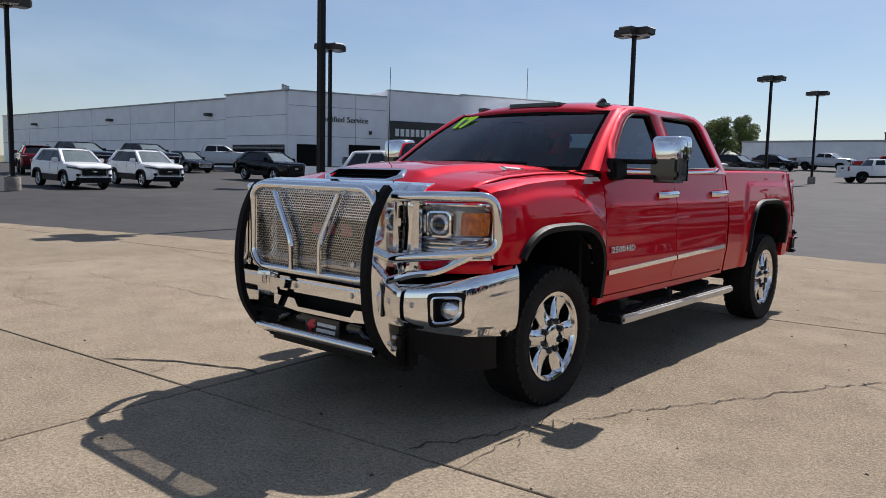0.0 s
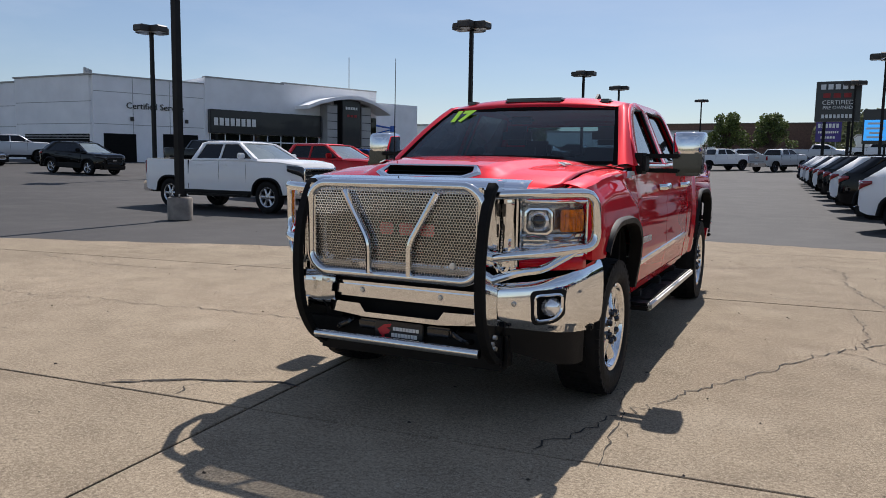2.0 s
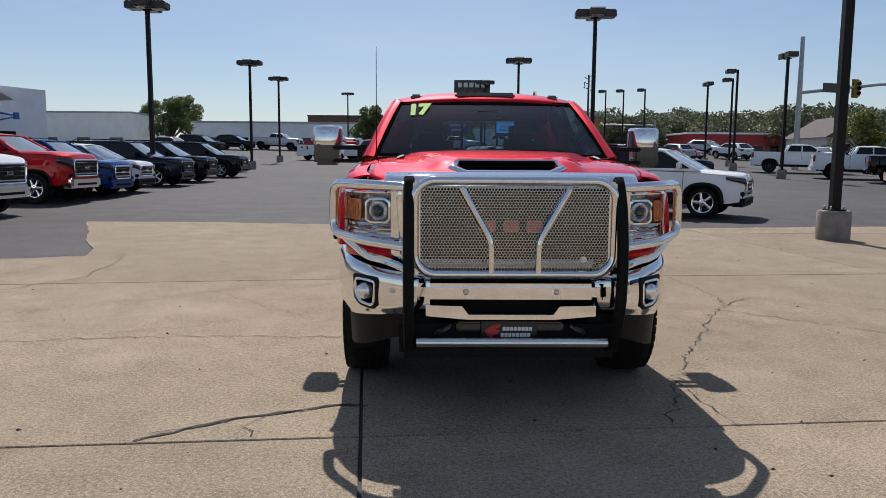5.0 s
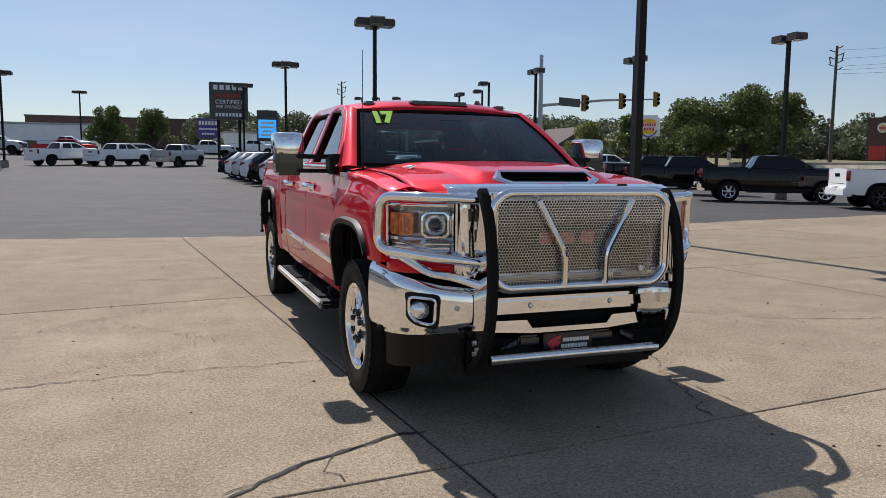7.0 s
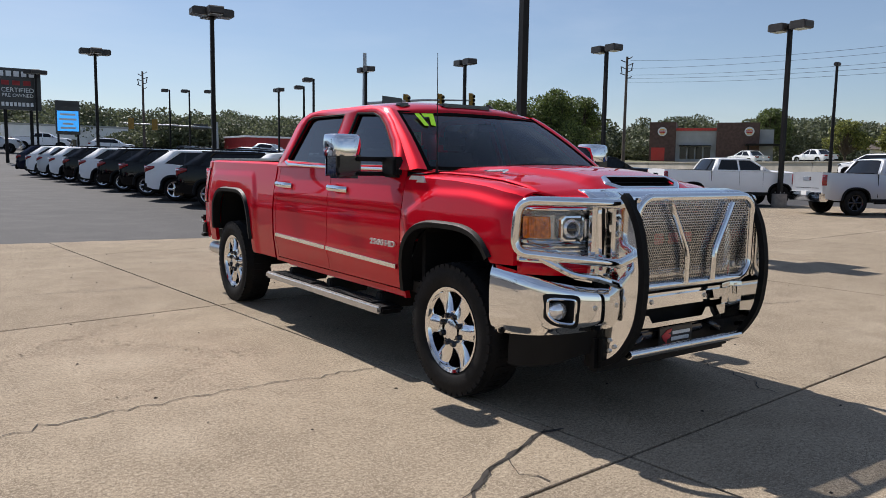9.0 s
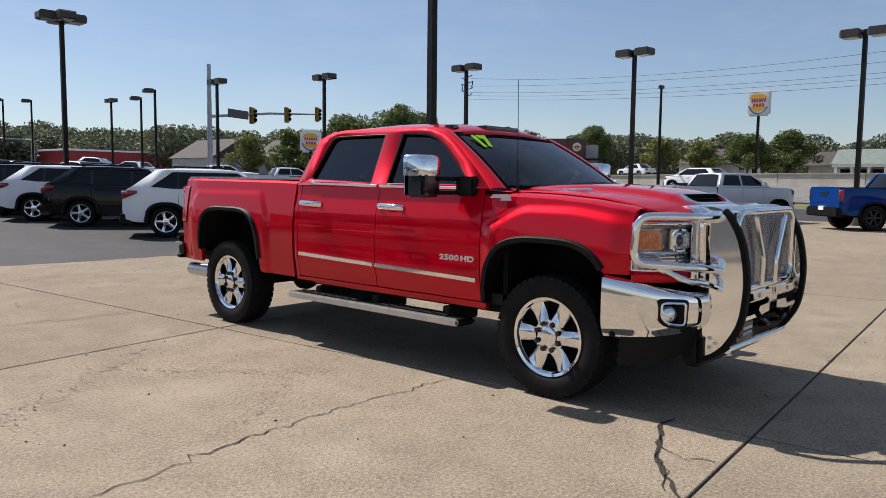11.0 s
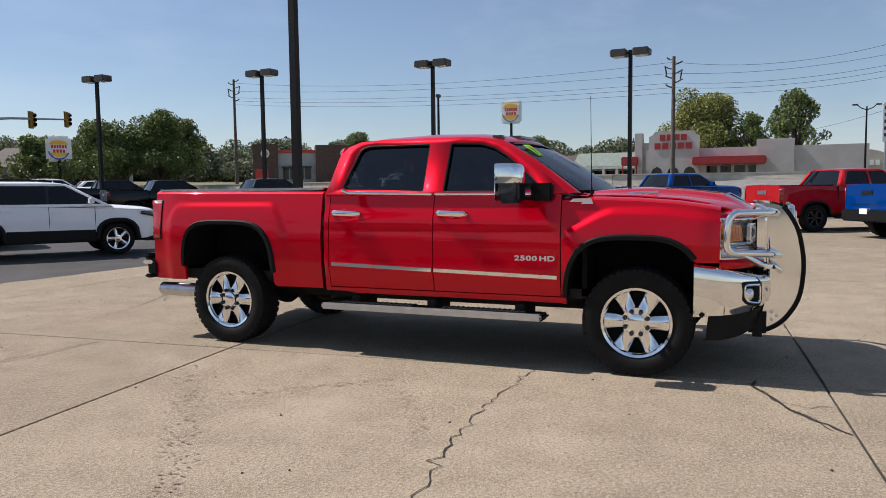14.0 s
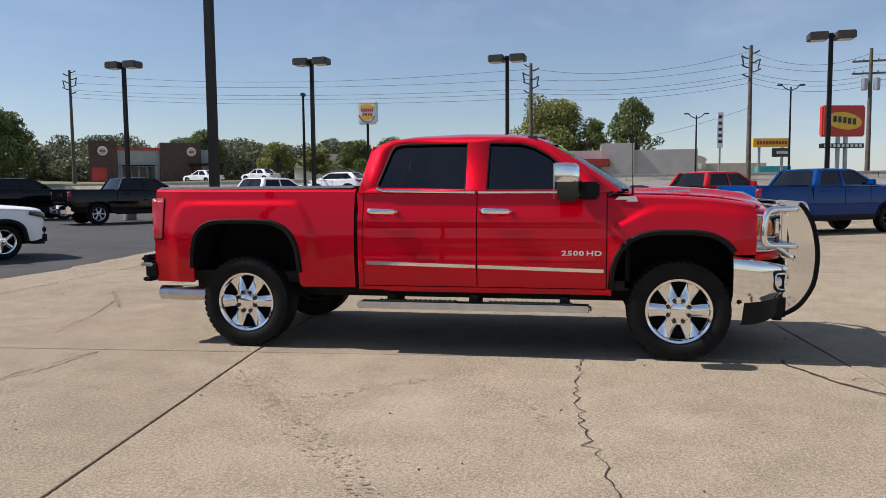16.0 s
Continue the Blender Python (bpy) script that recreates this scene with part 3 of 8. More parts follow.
# wheel arch mouldings and liners
for s in (-1, 1):
    for fn, y0, y1 in ((arch_front, -0.488, 0.553), (arch_rear, 3.367, 4.423)):
        ys = [y0 + (y1 - y0) * (0.5 - 0.5 * math.cos(math.pi * k / 48)) for k in range(49)]
        pts = [(y, max(fn(y), 0.54)) for y in ys]
        if fn is arch_front:
            pts = [(y, z) for y, z in pts if not (y < -0.42 and z < 0.9)]
        cy = sum(p[0] for p in pts) / len(pts)
        rows = []
        for i, (y, z) in enumerate(pts):
            a, b = pts[max(0, i - 1)], pts[min(len(pts) - 1, i + 1)]
            d = Vector((b[0] - a[0], b[1] - a[1]))
            d.normalize()
            nrm = Vector((-d.y, d.x))
            w = hw(y, z)
            o, q = (y + nrm.x * 0.036, z + nrm.y * 0.036), (y - nrm.x * 0.012, z - nrm.y * 0.012)
            wo = hw(o[0], o[1])
            rows.append([(s * (wo - 0.01), *o), (s * (wo + 0.012), o[0] - nrm.x * 0.006, o[1] - nrm.y * 0.006), (s * (w + 0.026), y + nrm.x * 0.02, z + nrm.y * 0.02), (s * (w + 0.022), *q), (s * (w - 0.06), *q)])
        bm = bmesh.new()
        grid(bm, rows)
        part("wheel_arch_trim", bm, M_BLACK, truck, "black plastic wheel arch moulding", 40)
        full = [(y, max(fn(y), 0.42)) for y in ys]
        rows = [[(s * 0.925, y, z), (s * 0.50, y, z)] for y, z in full]
        bm = bmesh.new()
        vv = grid(bm, rows)
        bm.faces.new([r[1] for r in vv])
        part("wheel_well_liner", bm, M_DARK, truck)

# wheels
for s in (-1, 1):
    for y in (0.0, 3.904):
        build_wheel("wheel", 0.425, 0.275, 0.270, 6, truck, pose(s * (0.985 - 0.125), y, 0.423, 0, 0, 0 if s > 0 else 180), M_RIM, 8, 44, 0.03)

# hood
HOOD_C = [(-0.86, 1.255), (-0.82, 1.305), (-0.76, 1.341), (-0.7, 1.365), (-0.6, 1.390), (-0.4, 1.420), (-0.2, 1.442), (0.0, 1.459), (0.2, 1.464), (0.46, 1.452)]


def hood_z(x, y):
    """Crowned panel with a raised middle that widens towards the windscreen."""
    a = abs(x)
    edge, c = lerp(HOOD_EDGE, y) + 0.002, lerp(HOOD_C, y) - 0.018
    crown = c - (c - edge) * min(1.0, a / 0.815) ** 2.6
    w = 0.385 + 0.21 * sstep(-0.55, 0.42, y)
    rise = lerp([(-0.80, 0.0), (-0.70, 0.012), (-0.60, 0.034), (-0.35, 0.032), (0.0, 0.026), (0.42, 0.014)], y)
    return crown + rise * sstep(w + 0.085, w - 0.005, a)


rows = []
for i in range(62):
    y = -0.86 + 1.28 * i / 61
    lim = 0.815 - 0.12 * sstep(-0.62, -0.86, y)
    yy = lambda u: y + 0.09 * u * u * sstep(-0.3, -0.86, y) - (0.10 * (1 - u * u) - 0.13 * u * u) * sstep(0.1, 0.42, y)
    rows.append([(lim * u, yy(u), hood_z(lim * u, y)) for u in [k / 20 - 1 for k in range(41)]])
bm = bmesh.new()
grid(bm, rows)
bmesh.ops.delete(bm, geom=[f for f in bm.faces if abs(f.calc_center_median().x) < 0.25 + 0.35 * (f.calc_center_median().y + 0.735) and -0.730 < f.calc_center_median().y < -0.608], context="FACES_ONLY")
hood = part("hood", bm, M_RED, truck, "", 40, 0.012)
# cowl below the windscreen
bm = bmesh.new()
grid(bm, [[(0.86 * u, 0.30 + 0.12 * u * u + d, z) for u in [k / 10 - 1 for k in range(21)]] for d, z in ((0.0, 1.425), (0.10, 1.428), (0.16, 1.435))])
part("cowl", bm, M_BLACK, truck)
for s in (-1, 1):
    # short black panel between fender top, hood and pillar
    bm = bmesh.new()
    grid(bm, [[(s * 0.80, 0.38, 1.425), (s * 0.90, 0.40, 1.405)], [(s * 0.82, 0.52, 1.44), (s * 0.925, 0.60, 1.415)]])
    part("cowl_corner", bm, M_RED, truck)
    bm = bmesh.new()
    tube(bm, [(s * 0.1 - 0.25, 0.22, 1.463), (s * 0.1 + 0.05, 0.26, 1.475), (s * 0.1 + 0.42, 0.33, 1.47)], 0.010, 6)
    part("wiper", bm, M_BLACK, truck)

# hood scoop: bright frame round a dark mouth
def scoop_loop(e, m, t, v0, v1, dy=0.0, dz=0.0):
    pts = [(-e, 0.5), (-m, v0), (m, v0), (e, 0.5), (t, v1), (-t, v1)]
    pts = round_poly(pts, 0.012, 3)
    return [(x, -0.745 + 0.130 * v + dy, 1.334 + 0.072 * v + dz) for x, v in pts]


bm = bmesh.new()
grid(bm, [scoop_loop(0.354, 0.266, 0.306, -0.10, 1.16, 0.0, -0.020), scoop_loop(0.345, 0.260, 0.298, -0.04, 1.05), scoop_loop(0.325, 0.252, 0.290, 0.06, 1.02, -0.004, 0.008),
          scoop_loop(0.294, 0.240, 0.278, 0.20, 0.95, -0.002, 0.004)], True)
scoop = part("hood_scoop", bm, M_CHROME, truck, "chrome-framed hood scoop", 40)
bm = bmesh.new()
vv = grid(bm, [scoop_loop(0.293, 0.239, 0.277, 0.205, 0.945, -0.001, 0.002), scoop_loop(0.27, 0.23, 0.26, 0.2, 0.9, 0.11, -0.05)], True)
bm.faces.new(vv[-1])
# the hollow's shade sits in this near-black colour
part("scoop_mouth", bm, M_DARK, scoop)
for v in (0.45, 0.68):
    part("scoop_slat", tubem([(-0.27, -0.745 + 0.13 * v + 0.03, 1.334 + 0.072 * v - 0.012), (0.27, -0.745 + 0.13 * v + 0.03, 1.334 + 0.072 * v - 0.012)], 0.004, 6), M_BLACK, scoop)

# windscreen, roof, pillars, side frames, rear wall
WS = lambda u, t: (u * (0.855 + (0.685 - 0.855) * t), 0.46 + 0.68 * t - 0.15 * (1 - u * u) * (1 - 0.45 * t), 1.425 + 0.445 * t + 0.02 * math.sin(math.pi * t))
bm = bmesh.new()
grid(bm, [[WS(k / 10 - 1, j / 10) for k in range(21)] for j in range(11)])
wind = part("windscreen", bm, M_WIND, truck, "laminated windscreen with dark edge")
bm = bmesh.new()
pad = lambda p: (p[0], p[1] - 0.004, p[2] + 0.002)
for t0, t1, u0, u1 in ((0.0, 0.05, -1, 1), (0.93, 1.0, -1, 1)):
    grid(bm, [[pad(WS(u0 + (u1 - u0) * k / 20, t)) for k in range(21)] for t in (t0, t1)])
for s in (-1, 1):
    grid(bm, [[pad(WS(s * u, 0.05 + 0.88 * j / 10)) for u in (0.965, 1.0)] for j in range(11)])
part("black_band", bm, M_FRIT, wind)
lettering("marker_number", "17", 0.215, Matrix.Translation((-0.535, 0.945, 1.785)) @ pose(0, 0, 0, 33.5, 0, -7) @ pose(0, 0, 0.012, 0, 0, 4), M_GREENPAINT, wind, 0.002, "bright green painted number 17", bold=0.014, stretch=0.78)

sx = lambda z: 0.935 - 0.43 * (z - 1.425)
outer = [(0.545, 1.425), (0.80, 1.63), (1.00, 1.775), (1.12, 1.845), (1.28, 1.895), (1.45, 1.915), (2.30, 1.920), (2.52, 1.905), (2.64, 1.86), (2.70, 1.80), (2.80, 1.425)]
w1 = [(0.735, 1.448), (0.93, 1.62), (1.09, 1.745), (1.22, 1.82), (1.34, 1.855), (1.62, 1.868), (1.63, 1.448)]
w2 = [(1.815, 1.452), (1.82, 1.868), (2.43, 1.868), (2.50, 1.845), (2.525, 1.80), (2.625, 1.50), (2.60, 1.475)]
for s in (-1, 1):
    put = lambda y, z: (s * sx(z), y, z)
    bm = bmesh.new()
    plate_with_holes(bm, outer, [w1, w2], put)
    part("window_frame", bm, M_RED, truck, "", 30, 0.03)
    for w, nm in ((w1, "front_side_window"), (w2, "rear_side_window")):
        cy, cz = sum(p[0] for p in w) / len(w), sum(p[1] for p in w) / len(w)
        big = [(cy + (y - cy) * 1.03, cz + (z - cz) * 1.05) for y, z in w]
        bm = bmesh.new()
        vs = [bm.verts.new((s * (sx(z) - 0.016), y, z)) for y, z in big]
        bm.faces.new(vs)
        part(nm, bm, M_TINT, truck, "dark tinted side window")
        loop = [(s * (sx(z) + 0.006), y, z) for y, z in w]
        seal = part("window_seal", tubem(fillet(loop, 0.02, 3, True), 0.011, 6, True), M_BLACK, truck)
    # chrome strip at the belt line
    bm = bmesh.new()
    tube(bm, [(s * (sx(1.43) + 0.012), 0.66, 1.428), (s * (sx(1.43) + 0.012), 1.70, 1.432)], 0.013, 8)
    part("belt_moulding", bm, M_CHROME, truck)
    bm = bmesh.new()
    tube(bm, [(s * (sx(1.43) + 0.012), 1.73, 1.432), (s * (sx(1.43) + 0.012), 2.55, 1.448), (s * (sx(1.46) + 0.012), 2.63, 1.472)], 0.013, 8)
    part("belt_moulding", bm, M_CHROME, truck)
    # front pillar
    rows = []
    for j in range(11):
        t = j / 10
        p = Vector(WS(s * 1.0, t))
        yq, zq = lerp([(0, 0.55), (0.5, 0.86), (0.85, 1.10), (1, 1.24)], t), lerp([(0, 1.425), (0.5, 1.675), (0.85, 1.83), (1, 1.885)], t)
        q = Vector((s * (sx(zq) + 0.012), yq, zq))
        mid = (p + q) / 2 + Vector((s * 0.014, -0.018, 0.012))
        rows.append([p + Vector((0, -0.004, 0.004)), p.lerp(mid, 0.5) + Vector((s * 0.004, -0.006, 0.004)), mid, q])
    bm = bmesh.new()
    grid(bm, rows)
    part("front_pillar", bm, M_RED, truck, "", 50)

rows = []
for i in range(25):
    t = i / 24
    y = 1.10 + 1.62 * t
    zc = lerp([(1.10, 1.862), (1.16, 1.905), (1.26, 1.945), (1.45, 1.972), (1.9, 1.985), (2.4, 1.968), (2.62, 1.93), (2.70, 1.87), (2.74, 1.80)], y)
    ze = lerp([(1.10, 1.845), (1.2, 1.872), (1.35, 1.90), (1.8, 1.912), (2.3, 1.905), (2.55, 1.885), (2.70, 1.80), (2.74, 1.74)], y)
    we = lerp([(1.10, 0.70), (1.25, 0.735), (2.4, 0.735), (2.74, 0.76)], y)
    row = []
    for k in range(25):
        u = k / 12 - 1
        e = abs(u) ** 3.0
        row.append((u * we, y - 0.05 * (1 - u * u) * sstep(1.4, 1.1, y), zc + (ze - zc) * e))
    rows.append(row)
bm = bmesh.new()
grid(bm, rows)
part("roof", bm, M_RED, truck, "", 50, 0.01)
bm = bmesh.new()
plate_with_holes(bm, [(-0.93, 0.60), (0.93, 0.60), (0.93, 1.42), (0.74, 1.86), (-0.74, 1.86), (-0.93, 1.42)], [[(-0.66, 1.46), (0.66, 1.46), (0.60, 1.80), (-0.60, 1.80)]], lambda x, z: (x, 2.80 - 0.10 * sstep(1.42, 1.9, z), z))
part("cab_back", bm, M_RED, truck, "", 30, 0.02)
bm = bmesh.new()
bm.faces.new([bm.verts.new(p) for p in ((-0.68, 2.79, 1.45), (0.68, 2.79, 1.45), (0.62, 2.72, 1.81), (-0.62, 2.72, 1.81))])
part("rear_window", bm, M_WIND, truck)

# roof marker lamps, fin, whip antenna
for x in (-0.56, 0.56):
    bm = bmesh.new()
    box(bm, x - 0.045, x + 0.045, 1.20, 1.31, 1.905, 1.938, 0.014)
    part("marker_lamp", bm, M_GLOSSBLACK, truck, "smoked roof marker lamp")
part("marker_lamp", boxm(-0.245, 0.245, 1.14, 1.28, 1.915, 1.952, 0.016), M_GLOSSBLACK, truck, "smoked centre roof marker lamp bar")
bm = prismm([(1.30, 1.935), (1.50, 1.945), (1.49, 1.97), (1.46, 1.992), (1.43, 1.994), (1.37, 1.958)], 0.44, 0.458)
part("antenna_fin", bm, M_BLACK, truck)
part("whip_antenna", tubem([(-0.83, 0.38, 1.41), (-0.83, 0.38, 1.50), (-0.83, 0.39, 2.20)], [0.011, 0.004, 0.002], 6), M_BLACK, truck)

# interior
bm = boxm(-0.80, 0.80, 0.55, 0.95, 1.05, 1.36, 0.06)
part("dashboard", bm, M_BLACK, truck)
for x in (-0.42, 0.42):
    seat = part("front_seat", boxm(x - 0.27, x + 0.27, 1.35, 1.9, 0.85, 1.05, 0.06), M_SEAT, truck)
    bm = boxm(x - 0.26, x + 0.26, 1.80, 1.98, 0.98, 1.58, 0.07)
    part("seat_back", bm, M_SEAT, seat)
    part("headrest", boxm(x - 0.14, x + 0.14, 1.87, 1.99, 1.60, 1.77, 0.05), M_SEAT, seat)
seat = part("rear_bench", boxm(-0.75, 0.75, 2.1, 2.62, 0.85, 1.05, 0.06), M_SEAT, truck)
part("seat_back", boxm(-0.75, 0.75, 2.55, 2.70, 1.0, 1.50, 0.06), M_SEAT, seat)
for x in (-0.45, 0.45):
    part("headrest", boxm(x - 0.14, x + 0.14, 2.56, 2.68, 1.50, 1.66, 0.04), M_SEAT, seat)
ring = [(0.42 + 0.19 * math.cos(a), 1.10 - 0.07 * math.sin(a), 1.27 + 0.17 * math.sin(a)) for a in [2 * math.pi * k / 20 for k in range(20)]]
part("steering_wheel", tubem(ring, 0.016, 6, True), M_BLACK, truck)
part("cab_floor", boxm(-0.9, 0.9, 0.4, 2.78, 0.58, 0.66), M_UNDER, truck)
part("firewall", boxm(-0.9, 0.9, 0.40, 0.44, 0.6, 1.40), M_DARK, truck)
bm = boxm(-0.10, 0.10, 0.88, 0.91, 1.73, 1.785, 0.02)
part("rear_view_mirror", bm, M_BLACK, truck)

# door fittings
for s in (-1, 1):
    for y0 in (1.41, 2.44):
        y1 = y0 + 0.27
        bm = bmesh.new()
        tube(bm, fillet([(s * 0.965, y0, 1.262), (s * 1.012, y0 + 0.03, 1.266), (s * 1.012, y1 - 0.03, 1.272), (s * 0.965, y1, 1.272)], 0.03, 4), 0.024, 10, False, 0.7)
        handle = part("door_handle", bm, M_CHROME, truck, "chrome door handle")
        bm = bmesh.new()
        lathe(bm, [(0.045, 0.972), (0.04, 0.976), (0.0, 0.972)], 14, pose(0, (y0 + y1) / 2, 1.265) if s > 0 else pose(0, (y0 + y1) / 2, 1.265, 0, 0, 180))
        part("handle_cup", bm, M_RED, handle)
    for y0, y1 in ((0.622, 1.700), (1.722, 2.715)):
        rows = []
        for k in range(9):
            y = y0 + (y1 - y0) * k / 8
            z = 0.757 + 0.0245 * (y - 0.62)
            w = hw(y, z)
            rows.append([(s * (w - 0.01), y, z - 0.021), (s * (w + 0.014), y, z - 0.016), (s * (w + 0.014), y, z + 0.014), (s * (w - 0.01), y, z + 0.020)])
        bm = bmesh.new()
        vv = grid(bm, rows)
        bm.faces.new(vv[0])
        bm.faces.new(vv[-1])
        part("side_moulding", bm, M_CHROME, truck, "bright door moulding strip")
    lm = pose(s * 1.0, 0.81, 0.905, 90, 0, 90 * s)
    for ch, dx in zip("2500HD", (-0.144, -0.095, -0.046, 0.003, 0.074, 0.142)):
        lettering("door_badge", ch, 0.056, lm @ pose(dx, 0, 0), M_WHITEPLATE, truck, 0.006, "silver model character", stretch=1.55, bold=0.0015)
    # fender emblem: slanted bright bars
    emb = part("fender_badge", prismm([(0.34, 1.345), (0.44, 1.345), (0.42, 1.362), (0.53, 1.362), (0.50, 1.388), (0.36, 1.388)], s * 0.943, s * 0.958), M_WHITEPLATE, truck, "bright fender emblem")
    # engine emblem on the hood side
    hm = Matrix.Translation((s * 0.64, 0.02, 1.427)) @ pose(0, 0, 0, -2, s * 20, 0)
    hb = part("hood_badge", boxm(-0.026, 0.026, -0.135, 0.125, -0.006, 0.003, 0.003, hm), M_CHROME, truck, "chrome hood emblem strip with plain marks")
    for k in range(8):
        part("badge_bar", boxm(-0.014, 0.014, -0.11 + k * 0.021, -0.096 + k * 0.021, 0.003, 0.007, 0, hm), M_ALU, hb)
    # towing mirror
    bm = boxm(0.90, 0.995, 0.66, 0.84, 1.37, 1.515, 0.02)
    if s < 0:
        bmesh.ops.scale(bm, vec=(-1, 1, 1), verts=bm.verts)
    mirror = part("towing_mirror", bm, M_BLACK, truck, "extended towing mirror with chrome cap")
    X = lambda a, b: (min(s * a, s * b), max(s * a, s * b))
    part("mirror_arm", boxm(*X(0.95, 1.20), 0.80, 0.86, 1.480, 1.512, 0.01), M_BLACK, mirror)
    part("mirror_arm", boxm(*X(0.95, 1.20), 0.80, 0.86, 1.380, 1.410, 0.01), M_BLACK, mirror)
    part("mirror_housing", boxm(*X(1.150, 1.345), 0.83, 1.0, 1.360, 1.545, 0.022), M_GLOSSBLACK, mirror)
    bm = bmesh.new()
    rows = []
    for z, y0, i, o in ((1.515, 0.822, 1.144, 1.352), (1.56, 0.820, 1.142, 1.354), (1.630, 0.824, 1.143, 1.353), (1.652, 0.834, 1.146, 1.350), (1.664, 0.852, 1.153, 1.343), (1.668, 0.90, 1.170, 1.328)):
        rows.append([(s * i, 1.02, z), (s * i, y0 + 0.05, z), (s * (i + 0.02), y0 + 0.012, z), (s * (i + 0.07), y0, z), (s * (o - 0.07), y0 + 0.004, z), (s * (o - 0.02), y0 + 0.02, z), (s * o, y0 + 0.06, z), (s * o, 1.02, z)])
    vv = grid(bm, rows, True)
    bm.faces.new(vv[-1])
    part("mirror_cap", bm, M_CHROME, mirror, "chrome mirror cap", 60)
    part("mirror_glass", boxm(*X(1.165, 1.335), 1.022, 1.028, 1.375, 1.66), M_CHROME, mirror)
    part("mirror_indicator", boxm(*X(1.23, 1.342), 0.822, 0.832, 1.40, 1.435, 0.003), M_GLOSSBLACK, mirror)
    # running board
    bm = boxm(*X(0.86, 1.06), 0.72, 2.80, 0.40, 0.455, 0.02)
    step = part("running_board", bm, M_BLACK, truck, "bright-edged running board with black tread pads")
    part("board_edge", boxm(*X(1.035, 1.072), 0.735, 2.795, 0.402, 0.462, 0.014), M_ALU, step, "satin aluminium edge")
    for y0, y1 in ((0.88, 1.62), (1.90, 2.62)):
        bm = boxm(*X(0.90, 1.03), y0, y1, 0.45, 0.464, 0.004)
        for k in range(16):
            yy = y0 + 0.02 + (y1 - y0 - 0.04) * k / 15
            box(bm, *X(0.91, 1.045), yy - 0.010, yy + 0.010, 0.462, 0.470)
        part("tread_pad", bm, M_PAD, step)
    for y in (0.95, 1.75, 2.5):
        part("board_bracket", boxm(*X(0.60, 0.95), y - 0.04, y + 0.04, 0.40, 0.52, 0.01), M_UNDER, step)

# underbody
# solid box for the frame rails, closed so it also blocks light
part("chassis_frame", boxm(-0.45, 0.45, -0.7, 4.7, 0.42, 0.60, 0.03), M_UNDER, truck)
part("front_axle", boxm(-0.75, 0.75, -0.09, 0.09, 0.33, 0.50, 0.04), M_UNDER, truck)
bm = tubem([(-0.75, 3.904, 0.42), (0.75, 3.904, 0.42)], 0.06, 12)
part("rear_axle", bm, M_UNDER, truck)
bm = bmesh.new()
lathe(bm, [(0.06, -0.16), (0.15, -0.08), (0.17, 0), (0.15, 0.08), (0.06, 0.16)], 16, Matrix.Translation((0, 3.904, 0.42)))
part("differential", bm, M_UNDER, truck)
part("bed_floor", boxm(-0.85, 0.85, 2.84, 4.80, 0.60, 0.70), M_UNDER, truck)
part("bed_front", boxm(-0.90, 0.90, 2.84, 2.87, 0.60, 1.44), M_RED, truck)
# bed cover with aluminium rails
cover = part("bed_cover", boxm(-0.86, 0.86, 2.85, 4.80, 1.465, 1.497, 0.008), M_BLACK, truck, "dark folding bed cover with bright rails")
for s in (-1, 1):
    part("cover_rail", boxm(*sorted((s * 0.84, s * 0.895)), 2.86, 4.80, 1.478, 1.502, 0.006), M_ALU, cover)
for y in (3.35, 3.85, 4.35):
    part("cover_rib", boxm(-0.84, 0.84, y - 0.012, y + 0.012, 1.497, 1.503), M_ALU, cover)
# tailgate, tail lamps, rear bumper, exhaust tip
part("tailgate", boxm(-0.84, 0.84, 4.80, 4.85, 0.72, 1.49, 0.02), M_RED, truck)
for s in (-1, 1):
    def lamp_skin(z0, z1, y0, off):
        rws = []
        for k in range(9):
            z = z0 + (z1 - z0) * k / 8
            rws.append([(s * (hw(y0, z) - 0.02), y0 - 0.001, z)] + [(s * (hw(y, z) + off), y, z) for y in (y0, 4.76, 4.80, 4.832)] + [(s * (0.925 + off), 4.856 + off, z), (s * 0.80, 4.860 + off, z)])
        bm = bmesh.new()
        vv = grid(bm, rws)
        return bm
    lamp = part("tail_lamp", lamp_skin(1.015, 1.385, 4.748, 0.006), M_TAILRED, truck, "red tail lamp cluster", 40, 0.01)
    part("lamp_bezel", lamp_skin(1.004, 1.396, 4.740, 0.003), M_BLACK, lamp, "", 40, 0.01)
    part("lamp_segment", lamp_skin(1.195, 1.210, 4.752, 0.008), M_LAMPBOWL, lamp, "", 40)
    part("lamp_segment", lamp_skin(1.300, 1.306, 4.752, 0.008), M_BLACK, lamp, "", 40)
    part("reversing_lens", boxm(*sorted((s * 0.83, s * 0.92)), 4.860, 4.874, 1.10, 1.17, 0.004), M_LAMPBOWL, lamp)
bumper = part("rear_bumper", boxm(-0.97, 0.97, 4.80, 4.955, 0.62, 0.80, 0.03), M_BLACK, truck, "chrome and black rear step bumper")
part("bumper_face", boxm(-0.975, 0.975, 4.90, 4.985, 0.785, 0.85, 0.02), M_BLACK, bumper)
